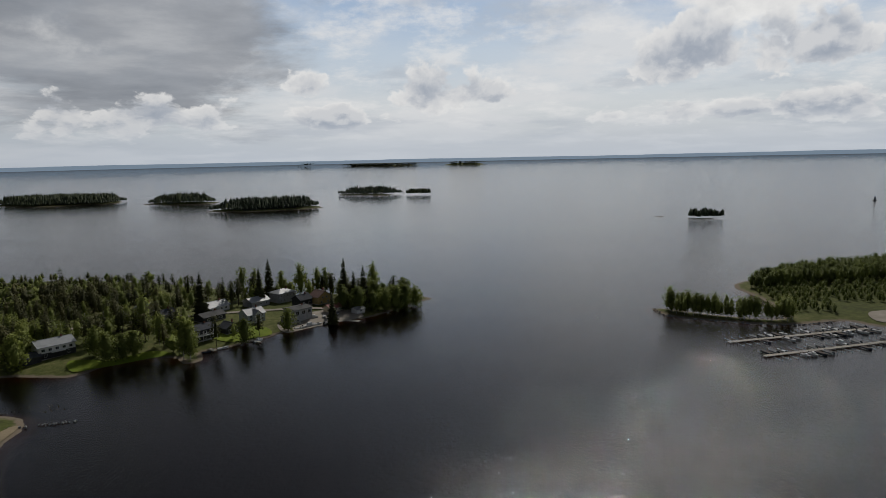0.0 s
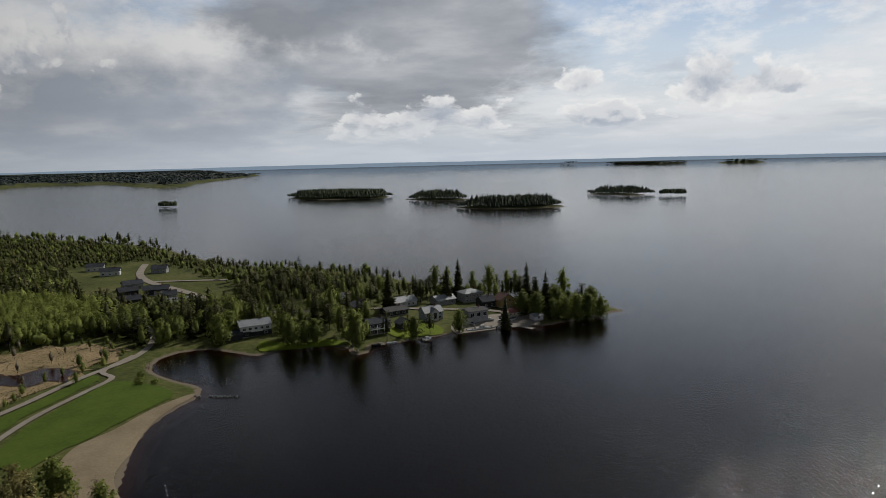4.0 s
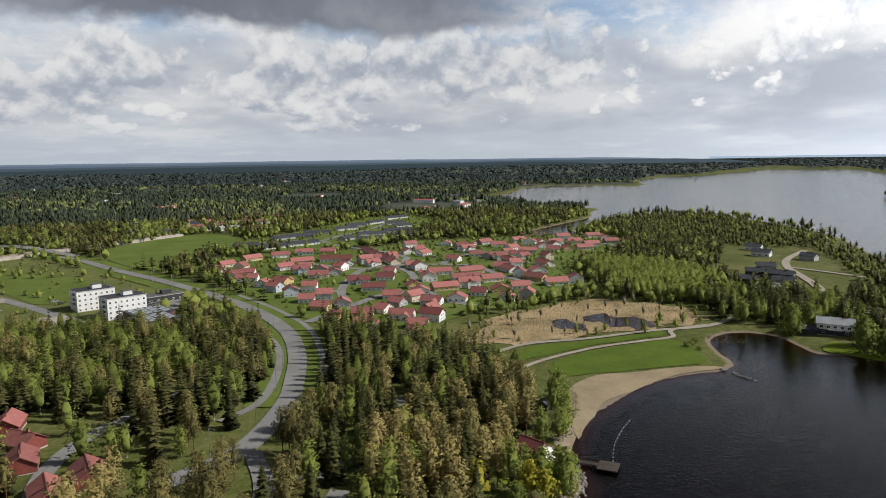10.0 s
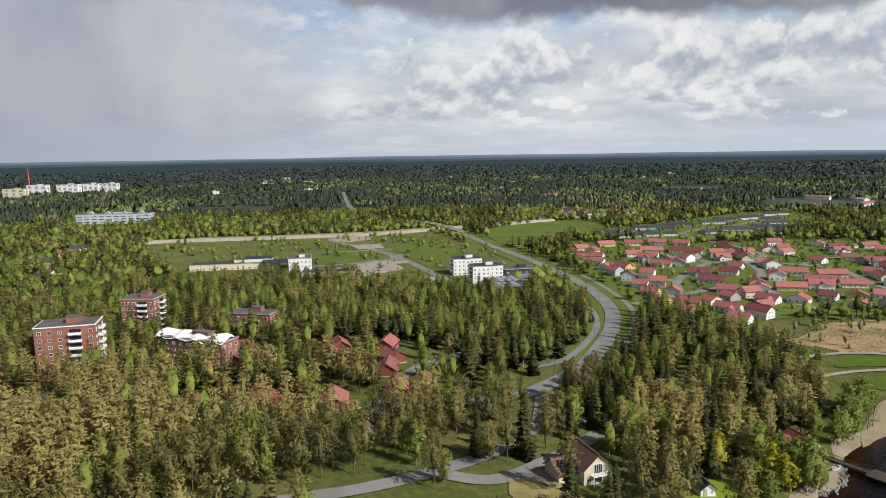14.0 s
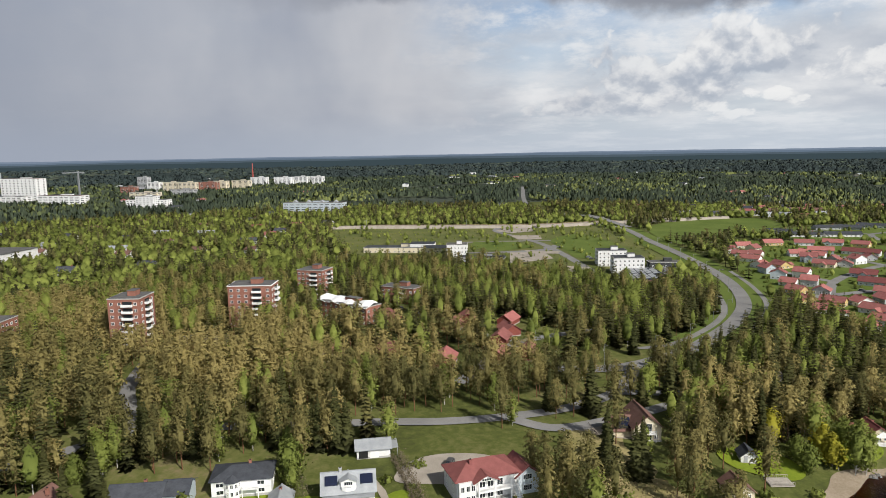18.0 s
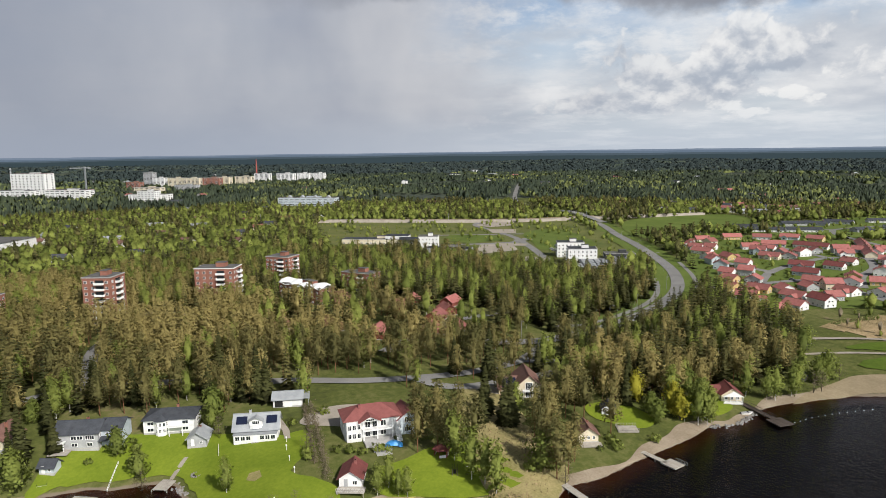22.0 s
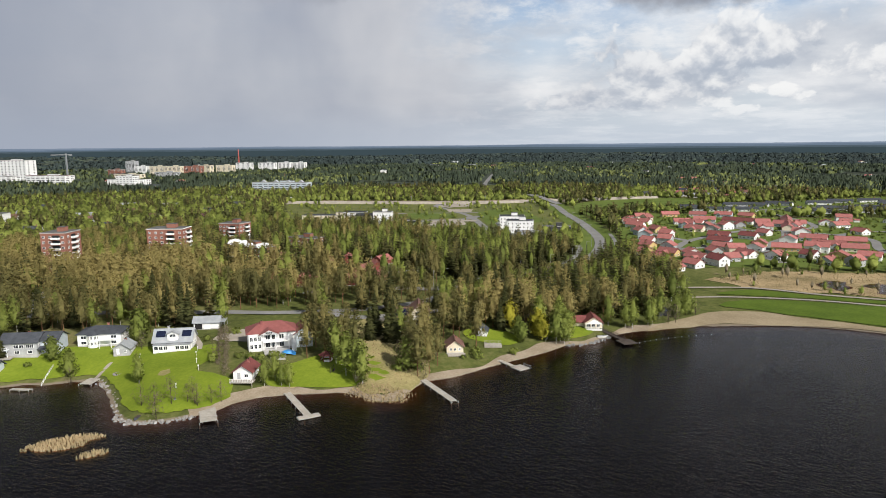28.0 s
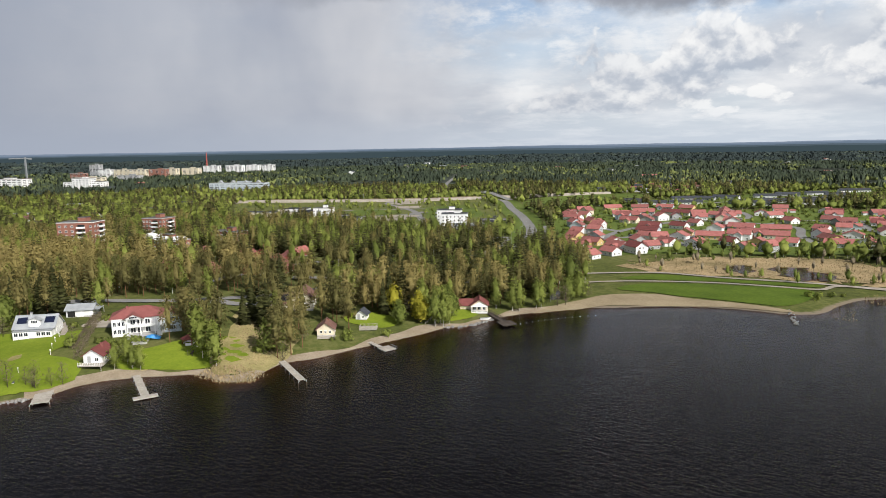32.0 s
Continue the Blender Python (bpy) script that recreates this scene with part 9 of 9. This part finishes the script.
grove("alder_wood", "green alder wood beside the marina", "alder", MID["alder"], pts, rnd.uniform(0.7, 1.0, len(pts)) * low, rnd.uniform(0.1, 0.5, len(pts)))
pts = clear(scatter([(126, 380), (132, 366), (160, 350), (184, 344), (192, 356), (160, 366), (132, 382)], 3.1, 35), 2, 0.8)
grove("birch_row", "row of thin young birches on the stony spit", "birch", MID["birch"], pts, rnd.uniform(0.45, 0.95, len(pts)), rnd.uniform(0.1, 0.6, len(pts)), stretch=np.full(len(pts), 1.2))

# wooded islands
for i, w in enumerate(WOODED[:7]):
    large = w[2] > 60
    pts = scatter(ISLANDS[i], 5.6 if large else 4.0, 50 + i)
    pts = pts[ashore(pts[:, 0], pts[:, 1]) > (3.5 if large else 1.2)]
    rim = np.clip(ashore(pts[:, 0], pts[:, 1]) / 25, 0.55, 1.0)
    grove("island_wood", "dark wooded island on the lake" if large else "low leafy scrub on a small island", "pine", CLUMP["pine" if large else "birch"], pts, rnd.uniform(0.9, 1.3, len(pts)) * (rim if large else 0.8),
          rnd.uniform(0, 0.3, len(pts)) + (0 if large else 0.25), material=M_FARWOOD, stretch=np.full(len(pts), 0.75 if large else 0.8))
for i, w in enumerate(WOODED[7:]):
    pts = scatter(ISLANDS[7 + i], 55, 70 + i)
    grove("island_wood", "far dark wooded island on the horizon", "pine", CLUMP["pine"], pts, np.full(len(pts), 1.2), rnd.uniform(0, 0.2, len(pts)), material=M_FARWOOD, fold=True, stretch=np.full(len(pts), 3.0))

# far country: crowns spaced wider with distance
rr, spots = 1050.0, []
while rr < 13000:
    step = (0.0066 if rr < 3300 else 0.011) * rr
    wide = radians(172)
    n = int(wide * rr / step)
    a = math.radians(96) + wide * (np.arange(n) + rnd.random(n)) / n
    q = rr + rnd.uniform(-0.5, 0.5, n) * step * 1.6
    spots.append(np.stack([90 + q * np.cos(a), 140 + q * np.sin(a)], -1))
    rr += step * 1.75
pts = np.concatenate(spots)
pts = clear(pts, 8, 20, open_too=False)
d = np.hypot(pts[:, 0] - 90, pts[:, 1] - 140)
gap = wave(pts[:, 0], pts[:, 1], 900, 17)
town = inside(np.array([(-300, -900), (200, -900), (500, -2600), (-900, -2600), (-900, -1500)], float), pts[:, 0], pts[:, 1])
keep = ~(((gap > 0.86) & (d < 6000)) | (town & (rnd.random(len(pts)) < 0.3)))
pts, d, town = pts[keep], d[keep], town[keep]
lit = wave(pts[:, 0], pts[:, 1], 700, 19)
u = rnd.random(len(pts))
kind = np.where(u < np.where(town, 0.55, 0.10 + 0.6 * lit ** 2), 2, np.where(u < 0.75, 0, 1))
width = np.maximum(1.0, d * 0.0070 / 6.0)
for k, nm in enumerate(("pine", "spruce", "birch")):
    # deep stands of every kind take the copy with haze in its colour
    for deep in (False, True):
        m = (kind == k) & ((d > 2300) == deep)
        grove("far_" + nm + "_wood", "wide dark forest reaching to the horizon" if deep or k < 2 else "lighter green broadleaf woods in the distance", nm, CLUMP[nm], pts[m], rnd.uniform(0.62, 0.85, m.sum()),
              np.clip(0.02 + rnd.uniform(0.0, 0.05, m.sum()) + 0.55 * lit[m] * (0.5 if k < 2 else 1.0) + (0.25 if k == 2 else 0.0), 0, 1), material=M_HAZEWOOD if deep else M_FARWOOD, fold=True, stretch=width[m] * 0.9)

# garden trees, hedges and shrubs of the villages
vp = clear(scatter(VILLAGE, 9.0, 91), 0.6, 4, open_too=False)
vp = vp[np.random.default_rng(6).random(len(vp)) < 0.8]
m = rnd.random(len(vp))
grove("garden_shrubs", "green shrubs in the village gardens", "bush", MID["bush"], vp[m < 0.6], rnd.uniform(0.7, 1.6, (m < 0.6).sum()), rnd.uniform(0, 0.7, (m < 0.6).sum()))
grove("garden_trees", "small garden trees between the village houses", "alder", LOW["alder"], vp[m > 0.82], rnd.uniform(0.35, 0.6, (m > 0.82).sum()), rnd.uniform(0.1, 0.8, (m > 0.82).sum()))
grove("garden_conifers", "small dark conifers in the village gardens", "spruce", LOW["spruce"], vp[(m > 0.72) & (m < 0.82)], rnd.uniform(0.2, 0.35, ((m > 0.72) & (m < 0.82)).sum()), rnd.uniform(0, 0.5, ((m > 0.72) & (m < 0.82)).sum()))
vp = clear(scatter(DARKVILL, 16.0, 92), 1, 4, open_too=False)
grove("garden_trees", "small trees between the dark terraces", "alder", LOW["alder"], vp, rnd.uniform(0.3, 0.6, len(vp)), rnd.uniform(0.1, 0.8, len(vp)))
lp = clear(scatter(curve(LOT), 13.0, 93), 2, 4, open_too=False)
grove("lot_shrubs", "scattered shrubs and young trees on the open lots", "alder", LOW["alder"], lp, rnd.uniform(0.2, 0.75, len(lp)) * np.where(wave(lp[:, 0], lp[:, 1], 90, 4) > 0.5, 1.0, 0.35), rnd.uniform(0.1, 0.8, len(lp)))
rp = clear(scatter(curve(REED), 13.0, 94), 1, 4, open_too=False)
rb = clear(scatter(curve([(-228, 130), (-262, 142), (-296, 190), (-298, 240), (-256, 280), (-226, 280), (-206, 246), (-196, 188), (-200, 150)]), 7.0, 95), 1, 4, open_too=False)
rb = rb[off_line(curve(REED), rb[:, 0], rb[:, 1], True) < 9]
grove("reed_field_alders", "young alders and birches round the reed field", "alder", MID["alder"], rb[::2], rnd.uniform(0.25, 0.55, len(rb[::2])), rnd.uniform(0.2, 0.9, len(rb[::2])))
for pond in PONDS:
    rp = rp[~inside(curve(pond), rp[:, 0], rp[:, 1])]
grove("reed_field_birches", "thin half-bare birches standing in the reed field", "bare", MID["bare"], rp[::2], rnd.uniform(0.35, 0.6, len(rp[::2])), rnd.uniform(0, 1, len(rp[::2])))
